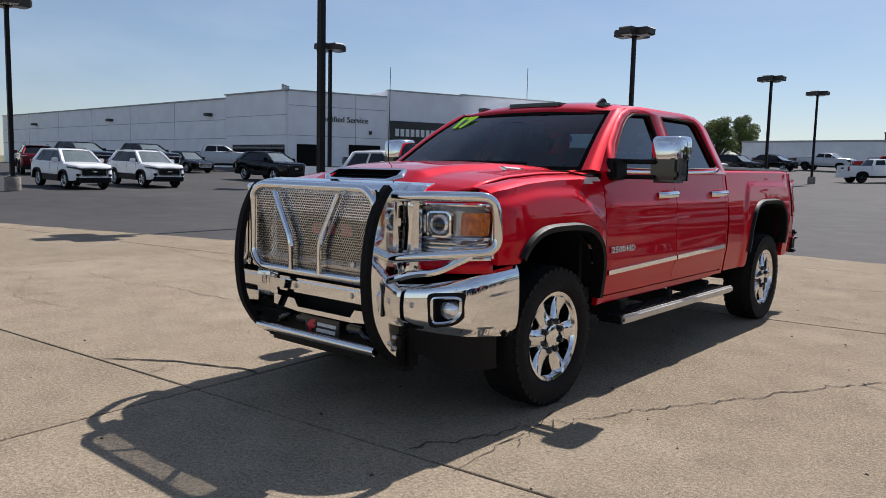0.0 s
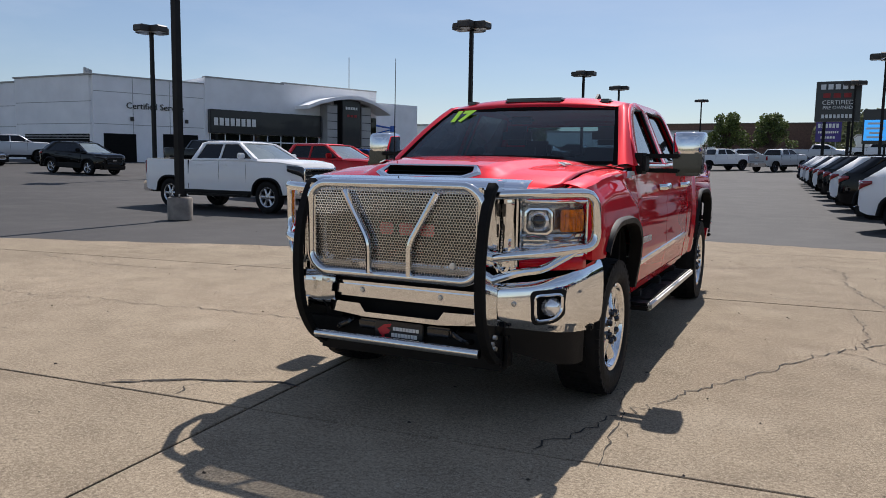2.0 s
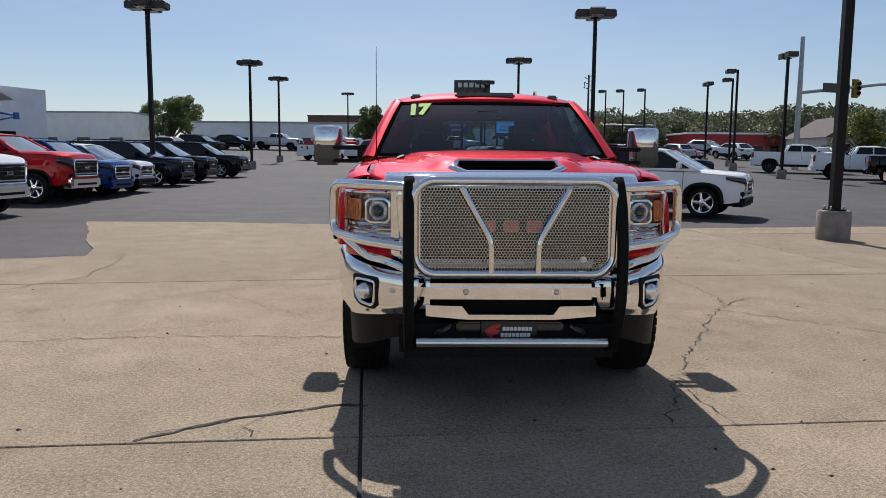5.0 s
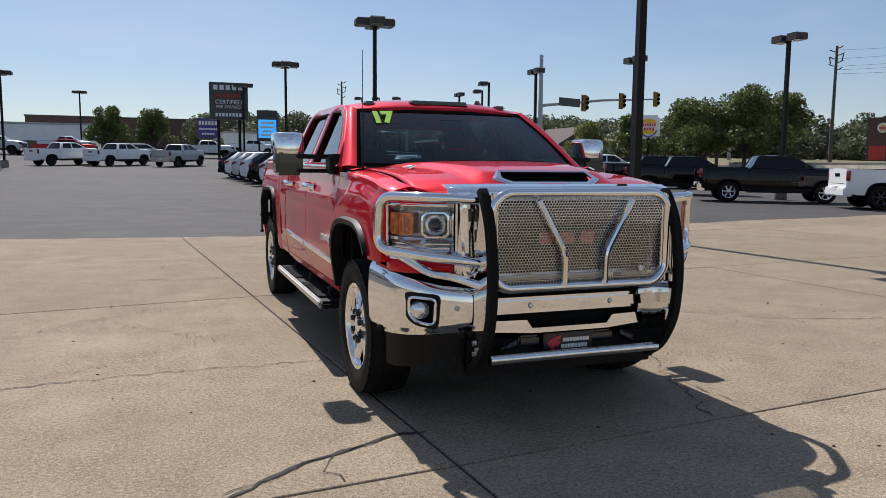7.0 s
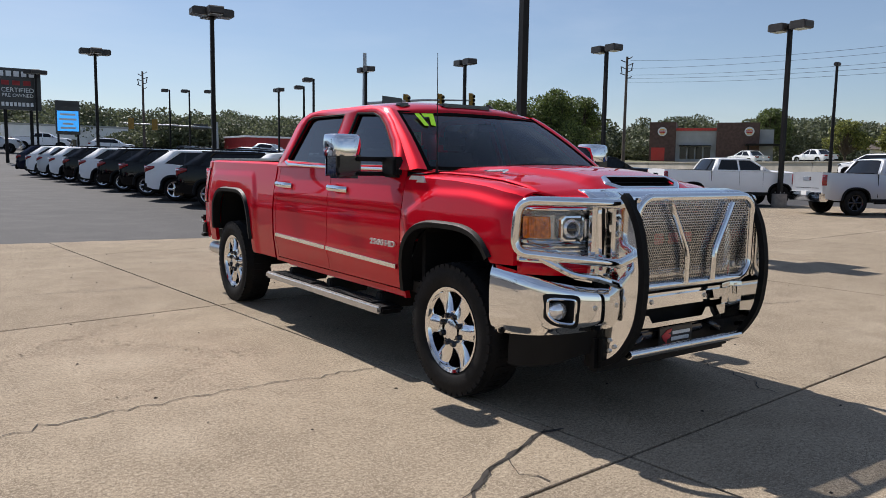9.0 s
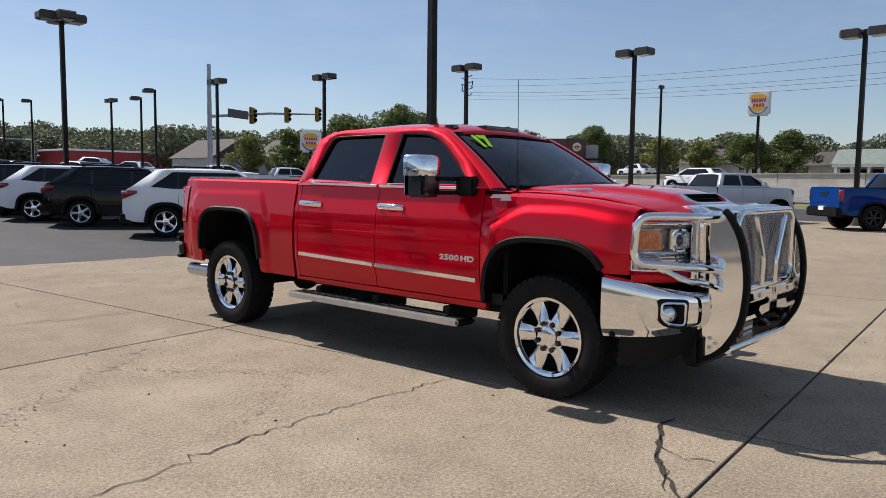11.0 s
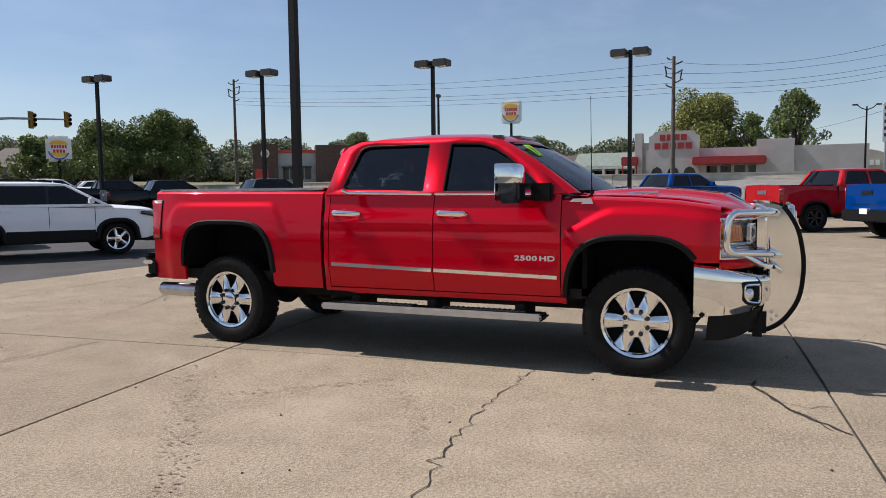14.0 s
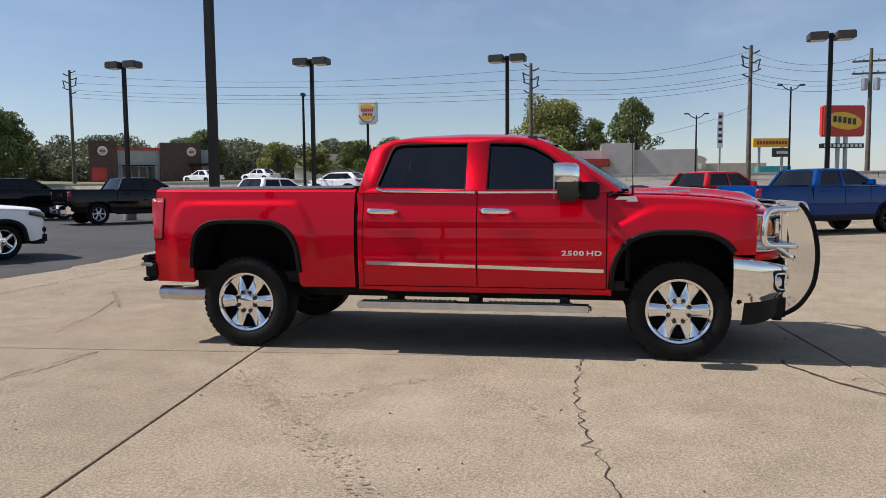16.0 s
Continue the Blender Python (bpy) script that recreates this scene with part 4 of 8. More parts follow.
for s in (-1, 1):
    part("chrome_corner", boxm(*sorted((s * 0.66, s * 0.985)), 4.86, 4.99, 0.745, 0.785, 0.012), M_CHROME, bumper)
    part("lower_step", boxm(*sorted((s * 0.60, s * 0.98)), 4.88, 4.97, 0.60, 0.64, 0.012), M_BLACK, bumper)
bm = bmesh.new()
lathe(bm, [(0.060, -0.26), (0.070, -0.25), (0.070, 0.26), (0.066, 0.265), (0.062, 0.25), (0.062, -0.1), (0.0, -0.1)], 24, pose(-0.86, 4.57, 0.480, 0, 0, 90))
part("exhaust_tip", bm, M_ALU, truck, "large polished exhaust tip")

# ---- front end ----
PLAN = fillet([(0.44, -0.955, 0), (0.60, -0.93, 0), (0.80, -0.83, 0), (0.925, -0.685, 0), (0.985, -0.42, 0)], 0.14, 6)


def along(n):
    pts = [Vector((p.x, p.y)) for p in PLAN]
    d = [0.0]
    for a, b in zip(pts, pts[1:]):
        d.append(d[-1] + (b - a).length)
    out = []
    for i in range(n + 1):
        s = d[-1] * i / n
        out.append((float(np.interp(s, d, [p.x for p in pts])), float(np.interp(s, d, [p.y for p in pts])), i / n))
    return out


def wing_top(t):
    return lerp([(0, 0.775), (0.35, 0.80), (0.6, 0.835), (0.85, 0.88), (1, 0.90)], t)


def wing_low(t):
    return lerp([(0, 0.565), (0.3, 0.54), (0.6, 0.515), (1, 0.49)], t)


FOG = [(0.745, 0.745), (0.885, 0.752), (0.885, 0.640), (0.850, 0.592), (0.755, 0.578)]


def inside(p, poly):
    c, n = False, len(poly)
    for i in range(n):
        (x1, y1), (x2, y2) = poly[i], poly[i - 1]
        if (y1 > p[1]) != (y2 > p[1]) and p[0] < (x2 - x1) * (p[1] - y1) / (y2 - y1) + x1:
            c = not c
    return c


cols = along(46)
rows = []
for x, y, t in cols:
    zl, zt = wing_low(t), wing_top(t)
    nx, ny = (0.35 + 0.65 * sstep(0.3, 0.9, t)), -(1 - 0.85 * sstep(0.3, 0.95, t))
    r = [(x - nx * 0.05, y - ny * 0.05, zt - 0.012)]
    for k in range(17):
        v = k / 16
        bul = 0.022 * math.sin(math.pi * (0.15 + 0.75 * v)) - 0.03 * sstep(0.8, 1.0, v) - 0.02 * sstep(0.10, 0.0, v)
        r.append((x + nx * bul, y + ny * bul, zt + (zl - zt) * v))
    r.append((x - nx * 0.05, y - ny * 0.05, zl + 0.004))
    rows.append(r)
bm = bmesh.new()
vv = [[bm.verts.new(p) for p in r] for r in rows]
for a, b in zip(vv, vv[1:]):
    for j in range(len(a) - 1):
        q = (a[j], b[j], b[j + 1], a[j + 1])
        c = sum((v.co for v in q), Vector()) / 4
        if c.y < -0.55 and inside((0.815 + (c.x - 0.815) / 0.93, 0.664 + (c.z - 0.664) / 0.93), FOG):
            continue
        bm.faces.new(q)
bumper = part("front_bumper", bm, M_CHROME, truck, "chrome front bumper wing", 50)
bw = bumper


def wing_y(x):
    return float(np.interp(x, [c[0] for c in cols], [c[1] for c in cols]))


# fog lamp bezel, recess and lamp
loop = round_poly(FOG, 0.03, 3)
bm = bmesh.new()
ctr = (0.815, 0.664)
big = [(ctr[0] + (u - ctr[0]) * 1.16, ctr[1] + (v - ctr[1]) * 1.14) for u, v in loop]
sml = [(ctr[0] + (u - ctr[0]) * 0.84, ctr[1] + (v - ctr[1]) * 0.84) for u, v in loop]
mid = [(ctr[0] + (u - ctr[0]) * 0.90, ctr[1] + (v - ctr[1]) * 0.90) for u, v in loop]
grid(bm, [[(u, wing_y(u) + 0.01, v) for u, v in big], [(u, wing_y(u) - 0.030, v) for u, v in big], [(u, wing_y(u) - 0.037, v) for u, v in mid], [(u, wing_y(u) - 0.030, v) for u, v in sml], [(u, wing_y(u) + 0.025, v) for u, v in sml]], True)
bez = part("fog_lamp_bezel", bm, M_BLACK, bw, "black fog lamp surround")
bm = bmesh.new()
bm.faces.new([bm.verts.new((u, wing_y(u) + 0.022, v)) for u, v in sml])
# dark sheet painted for the depth of the fog lamp recess
part("bezel_back", bm, M_DARK, bw)
tr = tubem([(u, wing_y(u) - 0.032, v) for u, v in sml], 0.009, 6, True)
part("bezel_trim", tr, M_CHROME, bw)
bm = bmesh.new()
lathe(bm, [(0.0, 0.03), (0.03, 0.026), (0.047, 0.012), (0.050, 0.0), (0.050, -0.04), (0, -0.04)], 20, pose(0.818, wing_y(0.81) + 0.002, 0.664, 0, 0, -90))
part("fog_lamp", bm, M_LAMPBOWL, bw, "round clear fog lamp")
for x, z in ((0.655, 0.685),):
    bm = bmesh.new()
    lathe(bm, [(0.0, 0.012), (0.012, 0.010), (0.016, 0.0)], 12, pose(x, wing_y(x) - 0.022, z, 0, 0, -90))
    part("parking_sensor", bm, M_ALU, bw)
# dark air dam below the wing
rows = [[(x * 0.975, y + 0.02, wing_low(t) + 0.01), (x * 0.965, y + 0.04, lerp([(0, 0.46), (0.30, 0.40), (0.55, 0.335), (0.75, 0.31), (1, 0.315)], t)), (x * 0.93, y + 0.09, lerp([(0, 0.46), (0.30, 0.40), (0.55, 0.335), (0.75, 0.31), (1, 0.315)], t))] for x, y, t in cols[::3] if t < 0.90]
bm = bmesh.new()
grid(bm, rows)
part("air_dam", bm, M_BLACK, bw, "black plastic air dam")
tow = bmesh.new()
box(tow, 0.86, 0.97, -0.50, -0.46, 0.49, 0.53, 0.01)
part("bumper_step", tow, M_BLACK, bw)
flip_copy(bumper)
# centre of the bumper
cb = part("bumper_centre", boxm(-0.53, 0.53, -0.985, -0.93, 0.645, 0.735, 0.018), M_CHROME, truck, "chrome centre bumper bar with sensors")
for x in (-0.25, 0.25):
    bm = bmesh.new()
    lathe(bm, [(0.0, 0.010), (0.012, 0.008), (0.016, 0.0)], 12, pose(x, -0.985, 0.69, 0, 0, -90))
    part("parking_sensor", bm, M_ALU, cb)
low = prismm([(-0.47, 0.615), (-0.47, 0.555), (-0.24, 0.535), (0.24, 0.535), (0.47, 0.555), (0.47, 0.615), (0.27, 0.61), (0.235, 0.563), (-0.235, 0.563), (-0.27, 0.61)], -0.985, -0.94, "y")
part("bumper_lower_bar", low, M_CHROME, truck, "chrome lower bumper bar with dropped middle")
# near-black sheet: shade behind the bumper openings put into its colour
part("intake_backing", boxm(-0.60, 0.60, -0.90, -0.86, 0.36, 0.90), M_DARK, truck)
part("lower_valance", boxm(-0.62, 0.62, -0.93, -0.80, 0.30, 0.53, 0.03), M_BLACK, truck)
for s in (-1, 1):
    hook = fillet([(s * 0.33, -0.90, 0.52), (s * 0.33, -1.0, 0.50), (s * 0.42, -1.0, 0.46), (s * 0.42, -0.9, 0.45)], 0.04, 4)
    part("tow_hook", tubem(hook, 0.016, 8), M_GLOSSBLACK, truck)
part("lower_skid_panel", boxm(-0.30, 0.30, -0.955, -0.93, 0.455, 0.515, 0.012), M_GLOSSBLACK, truck, "dark lower panel")
plate = part("dealer_plate", boxm(-0.165, 0.145, -0.985, -0.972, 0.405, 0.525, 0.004), M_SIGNBLACK, truck, "black dealer plate with red emblem and two lines of marks")
bm = prismm([(-0.145, 0.475), (-0.10, 0.505), (-0.055, 0.512), (-0.065, 0.492), (-0.09, 0.486), (-0.06, 0.475), (-0.075, 0.455), (-0.10, 0.45), (-0.10, 0.425), (-0.13, 0.45)], -0.990, -0.985, "y")
part("plate_emblem", bm, M_REDPLATE, plate)
for k in range(8):
    part("plate_bar", boxm(-0.045 + k * 0.021, -0.028 + k * 0.021, -0.989, -0.985, 0.475, 0.495), M_SIGNWHITE, plate)
    part("plate_bar", boxm(-0.055 + k * 0.021, -0.038 + k * 0.021, -0.989, -0.985, 0.438, 0.460), M_SIGNWHITE, plate)

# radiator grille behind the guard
# core block whose near-black colour carries the dimness between the bars
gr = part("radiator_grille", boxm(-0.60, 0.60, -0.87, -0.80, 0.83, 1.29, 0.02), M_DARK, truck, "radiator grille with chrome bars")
for k in range(8):
    z = 0.875 + 0.05 * k
    part("grille_bar", boxm(-0.57, 0.57, -0.895, -0.865, z - 0.006, z + 0.006, 0.004), M_GLOSSBLACK, gr)
fr = fillet([(-0.61, -0.89, 1.27), (0.61, -0.89, 1.27), (0.58, -0.89, 0.84), (-0.58, -0.89, 0.84)], 0.06, 5, True)
part("grille_surround", tubem(fr, 0.036, 10, True), M_CHROME, gr, "chrome grille surround")
for x in (-0.13, 0.0, 0.13):
    part("grille_emblem", boxm(x - 0.045, x + 0.045, -0.930, -0.915, 1.015, 1.08, 0.008), M_REDWALL, gr, "red block of the emblem")
rows = [[(x, -0.955 + 0.05 * abs(x) + 0.12 * max(0, abs(x) - 0.5) + d, z - 0.02 * max(0, abs(x) - 0.45)) for x in [0.70 * (k / 12 - 1) for k in range(25)]] for d, z in ((0.02, 1.235), (-0.005, 1.270), (0.0, 1.298), (0.03, 1.322), (0.09, 1.340))]
bm = bmesh.new()
grid(bm, rows)
part("grille_cap", bm, M_CHROME, gr, "broad chrome bar under the hood edge", 35, 0.008)
for s in (-1, 1):
    part("grille_end", boxm(*sorted((s * 0.585, s * 0.665)), -0.905, -0.85, 0.86, 1.255, 0.016), M_CHROME, gr, "upright chrome end of the grille")
    for k in range(3):
        part("grille_slot", boxm(*sorted((s * 0.575, s * 0.60)), -0.925, -0.90, 0.92 + 0.11 * k, 1.0 + 0.11 * k, 0.006), M_GLOSSBLACK, gr)

# headlamps
HP = [(0.60, -0.865), (0.70, -0.845), (0.80, -0.80), (0.88, -0.735), (0.925, -0.66), (0.945, -0.60)]
hp = fillet([(x, y, 0) for x, y in HP], 0.06, 3)
hx = lambda d: [(p.x - d * 0.4, p.y + d, 0) for p in hp]


def lamp_strip(z0, z1, d0, d1, sel=slice(None)):
    bm = bmesh.new()
    P, Q = hx(d0)[sel], hx(d1)[sel]
    grid(bm, [[(x, y, z0) for x, y, _ in P], [(x, y, z1) for x, y, _ in Q]])
    return bm


lampL = part("headlamp", lamp_strip(0.94, 1.225, 0.07, 0.07), M_HEADGREY, truck, "clear headlamp with projector and amber corner")
bm = lamp_strip(0.935, 1.23, 0.0, 0.012)
part("lamp_cover", bm, M_CLEARLENS, lampL)
part("lamp_rim", tubem([(x, y + 0.006, 1.228) for x, y, _ in hx(0.004)], 0.010, 8), M_CHROME, lampL)
part("lamp_rim", tubem([(x, y + 0.006, 0.938) for x, y, _ in hx(0.004)], 0.012, 8), M_CHROME, lampL)
part("lamp_rim", tubem([(0.60, -0.86, 0.938), (0.60, -0.86, 1.228)], 0.012, 8), M_CHROME, lampL)
part("lamp_rim", tubem([(0.946, -0.60, 0.938), (0.946, -0.60, 1.228)], 0.010, 8), M_CHROME, lampL)
part("amber_reflector", lamp_strip(1.064, 1.184, 0.012, 0.022, slice(9, 17)), M_AMBER, lampL, "amber corner lens")
for k in range(9, len(hp) - 1):
    x, y, _ = hx(0.010)[k]
    part("amber_rib", tubem([(x, y, 1.072), (x - 0.004, y + 0.012, 1.17)], 0.004, 6), M_AMBER, lampL)
part("lamp_tray", lamp_strip(0.950, 1.035, 0.012, 0.060), M_LAMPBOWL, lampL, "bright lower tray")
part("lamp_brow", lamp_strip(1.222, 1.192, 0.012, 0.050), M_LAMPBOWL, lampL, "bright upper brow")
for z in (0.968, 0.990, 1.012):
    part("lamp_bar", lamp_strip(z, z + 0.008, 0.014 + (z - 0.95) * 0.3, 0.012 + (z - 0.95) * 0.3), M_CHROME, lampL)
part("lamp_divider", lamp_strip(1.035, 1.052, 0.020, 0.016), M_CHROME, lampL)
part("inner_reflector", boxm(0.612, 0.668, -0.842, -0.80, 1.072, 1.172, 0.006), M_LAMPBOWL, lampL, "white inner reflector block")
ring8 = [(-0.075, -0.05), (-0.05, -0.072), (0.05, -0.072), (0.075, -0.05), (0.075, 0.05), (0.05, 0.072), (-0.05, 0.072), (-0.075, 0.05)]
hm = pose(0.738, -0.800, 1.122, 0, 0, -75)
bm = bmesh.new()
grid(bm, [[hm @ Vector((0.0, a * 1.05, b * 1.02)) for a, b in ring8], [hm @ Vector((0.022, a, b * 0.97)) for a, b in ring8], [hm @ Vector((0.024, a * 0.86, b * 0.84)) for a, b in ring8], [hm @ Vector((-0.01, a * 0.76, b * 0.74)) for a, b in ring8]], True)
part("projector_ring", bm, M_CHROME, lampL)
bm = bmesh.new()
lathe(bm, [(0.058, -0.01), (0.054, 0.012), (0.040, 0.022), (0.034, 0.016)], 24, hm)
part("projector_bowl", bm, M_LAMPBOWL, lampL)
bm = bmesh.new()
lathe(bm, [(0.036, 0.010), (0.030, 0.026), (0.016, 0.036), (0.0, 0.039)], 24, hm)
part("projector_lens", bm, M_DARKLENS, lampL)
flip_copy(lampL)
# painted strip below the headlamp
bm = lamp_strip(0.86, 0.932, 0.004, 0.004)
s1 = part("fascia_strip", bm, M_RED, truck, "", 40, 0.01)
flip_copy(s1)
bm = bmesh.new()
grid(bm, [[(x, y, 1.232) for x, y, _ in hx(0.006)], [(x - 0.03, y + 0.05, 1.262) for x, y, _ in hx(0.006)], [(x - 0.10, y + 0.14, 1.30) for x, y, _ in hx(0.006)]])
s1 = part("fender_nose", bm, M_RED, truck, "", 60, 0.01)
flip_copy(s1)

# ---- grille guard ----
guard = part("grille_guard", tubem(fillet([(-0.52, -1.06, 0.425), (0.52, -1.06, 0.425)], 0.01), 0.026, 12), M_POLISH, truck, "polished steel grille guard with punched mesh and rubber-edged uprights")
arc = fillet([(-0.83, 1.335, 0), (-1.02, 1.335, 0), (-1.135, 1.15, 0), (-1.185, 0.88, 0), (-1.155, 0.60, 0), (-1.03, 0.41, 0), (-0.85, 0.325, 0)], 0.12, 5)
back = [(-0.83, 0.36), (-0.90, 0.50), (-0.945, 0.70), (-0.945, 1.02), (-0.92, 1.18), (-0.84, 1.28)]
for s in (-1, 1):
    poly = [(p.x, p.y) for p in arc] + back
    up = part("upright_plate", prismm(poly, s * 0.552, s * 0.570), M_POLISH, guard, "polished upright plate")
    rows = []
    for i, p in enumerate(arc):
        a, b = arc[max(0, i - 1)], arc[min(len(arc) - 1, i + 1)]
        d = (b - a).normalized()
        nrm = Vector((d.y, -d.x, 0)) * -1
        if nrm.x > 0 and i > 3:
            nrm = -nrm
        if p.x > -1.0 and p.y > 1.0:
            continue
        o, q = p + nrm * 0.020, p - nrm * 0.012
        rows.append([(s * 0.532, q.x, q.y), (s * 0.532, p.x, p.y), (s * 0.540, o.x, o.y), (s * 0.583, o.x, o.y), (s * 0.591, p.x, p.y), (s * 0.591, q.x, q.y)])
    bm = bmesh.new()
    vv = grid(bm, rows, True)
    bm.faces.new(vv[0])
    bm.faces.new(vv[-1])
    part("rubber_strip", bm, M_RUBBER, up, "black rubber edge strip", 40)
    for z, y in ((0.47, -1.0), (0.50, -0.965), (0.44, -0.965)):
        bm = bmesh.new()
        lathe(bm, [(0.013, 0.0), (0.012, 0.010), (0.0, 0.013)], 8, pose(s * 0.570, y, z, 0, 0, 0 if s > 0 else 180))
        part("bolt", bm, M_ALU, up)
    # headlamp loop and brace
    loop = fillet([(s * 0.56, -0.985, 1.262), (s * 0.80, -0.94, 1.275), (s * 1.005, -0.66, 1.275), (s * 1.015, -0.64, 0.985), (s * 0.80, -0.94, 0.965), (s * 0.56, -1.01, 0.935)], 0.09, 6)
    part("side_loop", tubem(loop, 0.0265, 12), M_POLISH, guard)
    br = fillet([(s * 0.93, -0.765, 0.965), (s * 0.80, -0.90, 0.875), (s * 0.70, -0.965, 0.865), (s * 0.56, -1.02, 0.815)], 0.06, 5)
    part("brace_tube", tubem(br, 0.021, 10), M_POLISH, guard)
    bent = fillet([(s * 0.285, -1.118, 1.265), (s * 0.125, -1.122, 0.985), (s * 0.125, -1.118, 0.815)], 0.05, 5)
    part("v_bar", tubem(bent, 0.017, 8, False, 1.1), M_POLISH, guard)
oct_ = [(-0.46, 1.302), (0.46, 1.302), (0.532, 1.245), (0.532, 0.872), (0.46, 0.805), (-0.46, 0.805), (-0.532, 0.872), (-0.532, 1.245)]
part("mesh_frame", tubem(fillet([(x, -1.09, z) for x, z in oct_], 0.05, 6, True), 0.025, 12, True), M_POLISH, guard)
# punched mesh: a lattice of six-sided holes
verts, faces = [], []
pitch, rad = 0.0168, 0.0074
nx, nz = int(0.53 / pitch), int(0.24 / (pitch * 0.866))
for j in range(-nz - 1, nz + 2):
    for i in range(-nx - 1, nx + 2):
        cx, cz = i * pitch + (pitch / 2 if j % 2 else 0), 1.052 + j * pitch * 0.866
        if not inside((cx, cz), oct_):
            continue
        b0 = len(verts)
        for rr in (pitch / math.sqrt(3) * 1.002, rad):
            for k in range(6):
                a = math.pi / 6 + k * math.pi / 3
                verts.append((cx + rr * math.cos(a), -1.086, cz + rr * math.sin(a)))
        for k in range(6):
            verts.append((verts[b0 + 6 + k][0], -1.082, verts[b0 + 6 + k][2]))
        for k in range(6):
            q = (k + 1) % 6
            faces.append((b0 + k, b0 + q, b0 + 6 + q, b0 + 6 + k))
            faces.append((b0 + 6 + k, b0 + 6 + q, b0 + 12 + q, b0 + 12 + k))
mesh = quick("punched_mesh", verts, faces, M_MESH, guard, "punched steel mesh")
mesh["kind"] = "stuff"
# slim mesh panels beyond the uprights' inner side
for s in (-1, 1):
    part("mesh_bracket", boxm(*sorted((s * 0.50, s * 0.54)), -1.10, -1.06, 0.80, 1.30, 0.01), M_POLISH, guard)
for x in (0.27,):
    bm = bmesh.new()
    lathe(bm, [(0.0, 0.008), (0.016, 0.006), (0.018, 0.0)], 16, pose(x + 0.10, -1.09, 0.885, 0, 0, -90))
    part("guard_emblem", bm, M_ALU, guard)


# ---- other vehicles ----
def build_car(name, label, category, spec, paint_mat, rim_mat=None, group=""):
    """A car, its front axle at its origin, nose along -y."""
    S = spec
    car = thing(name, label, category, group)
    wb, fo, ro, W, R = S["wb"], S["fo"], S["ro"], S["hw"], S["R"]
    L0, L1 = -fo, wb + ro

    def wid(y):
        d, e = min(1, max(0, (y - L0) / 0.50)), min(1, max(0, (L1 - y) / 0.32))
        f = (0.70 + 0.30 * (1 - (1 - d) ** 2.6)) * (0.87 + 0.13 * (1 - (1 - e) ** 2.4))
        return W * f

    def low(y):
        z = lerp([(L0, S["sill"] + 0.06), (L0 + 0.3, S["sill"]), (L1 - 0.3, S["sill"]), (L1, S["sill"] + 0.10)], y)
        for c in (0, wb):
            u = abs(y - c) / (R * 1.22)
            if u < 1:
                z = max(z, R * 0.95 + R * 1.20 * (1 - u ** 2.6) ** (1 / 2.6))
        return z

    ys = set(np.round(np.linspace(L0, L1, 34), 3)) | {round(L0 + d, 4) for d in (0.02, 0.05, 0.09, 0.16, 0.24)} | {round(L1 - d, 4) for d in (0.02, 0.06)}
    for c in (0, wb):
        ys |= {round(c + R * 1.22 * u, 4) for u in (-1.0, -0.995, -0.95, -0.85, -0.65, -0.35, 0, 0.35, 0.65, 0.85, 0.95, 0.995, 1.0)}
    rows = []
    for y in sorted(ys):
        w, zl, ze, zt = wid(y), low(y), lerp(S["edge"], y), lerp(S["top"], y)
        half = []
        for k in range(8):
            v = k / 7
            z = zl + (ze - zl) * v
            q = (z - S["sill"]) / (ze - S["sill"])
            half.append((w * (0.965 + 0.035 * math.sin(math.pi * min(1, 0.15 + q * 0.85))) - 0.012 * (q > 0.99), z))
        half += [(w * 0.965, ze + (zt - ze) * 0.30), (w * 0.90, ze + (zt - ze) * 0.70), (w * 0.80, ze + (zt - ze) * 0.92), (w * 0.5, zt + 0.008), (0.0, zt + 0.016)]
        row = [(-x, y, z) for x, z in half] + [(x, y, z) for x, z in half[-2::-1]]
        rows.append(row)
    bm = bmesh.new()
    vv = grid(bm, rows)
    for r in (vv[0], vv[-1]):
        bm.faces.new(r)
    part("body", bm, paint_mat, car, "", 32)
    # dark underside and wheel wells
    part("underbody", boxm(-W * 0.80, W * 0.80, L0 + 0.25, L1 - 0.2, S["sill"] - 0.06, S["sill"] + 0.5), M_DARK, car)
    for s in (-1, 1):
        for c in (0, wb):
            at = pose(s * (W - 0.135), c, R, 0, 0, 0 if s > 0 else 180)
            build_wheel("wheel", R, S.get("tw", 0.235), R * S.get("rim", 0.66), S.get("spokes", 5), car, at, rim_mat or M_RIM)
            pts = []
            for k in range(19):
                u = -1 + 2 * k / 18
                y = c + R * 1.22 * u
                pts.append((s * (wid(y) + 0.004), y, max(low(y), R * 0.95)))
            part("arch_trim", tubem(pts, 0.055 if S.get("rails") else 0.035, 8), M_BLACK if S.get("clad", True) else paint_mat, car)
        part("sill_cladding", boxm(*sorted((s * (W - 0.10), s * (W + 0.002))), R * 1.2, wb - R * 1.2, S["sill"] - 0.04, S["sill"] + (0.26 if S.get("rails") else 0.10), 0.03), M_BLACK, car)
    # greenhouse
    belt, roof, fb, ft, rt, rb, xb, xr = S["cab"]
    sxx = lambda z: xb + (xr - xb) * (z - belt) / (roof - belt)
    fy = lambda z: fb + (ft - fb) * (z - belt) / (roof - belt)
    ry = lambda z: rb + (rt - rb) * (z - belt) / (roof - belt)
    zb, zt = belt + 0.035, roof - 0.085
    edges_ = [fb + 0.20] + list(S["pillars"]) + [rb - S.get("dpil", 0.12)]
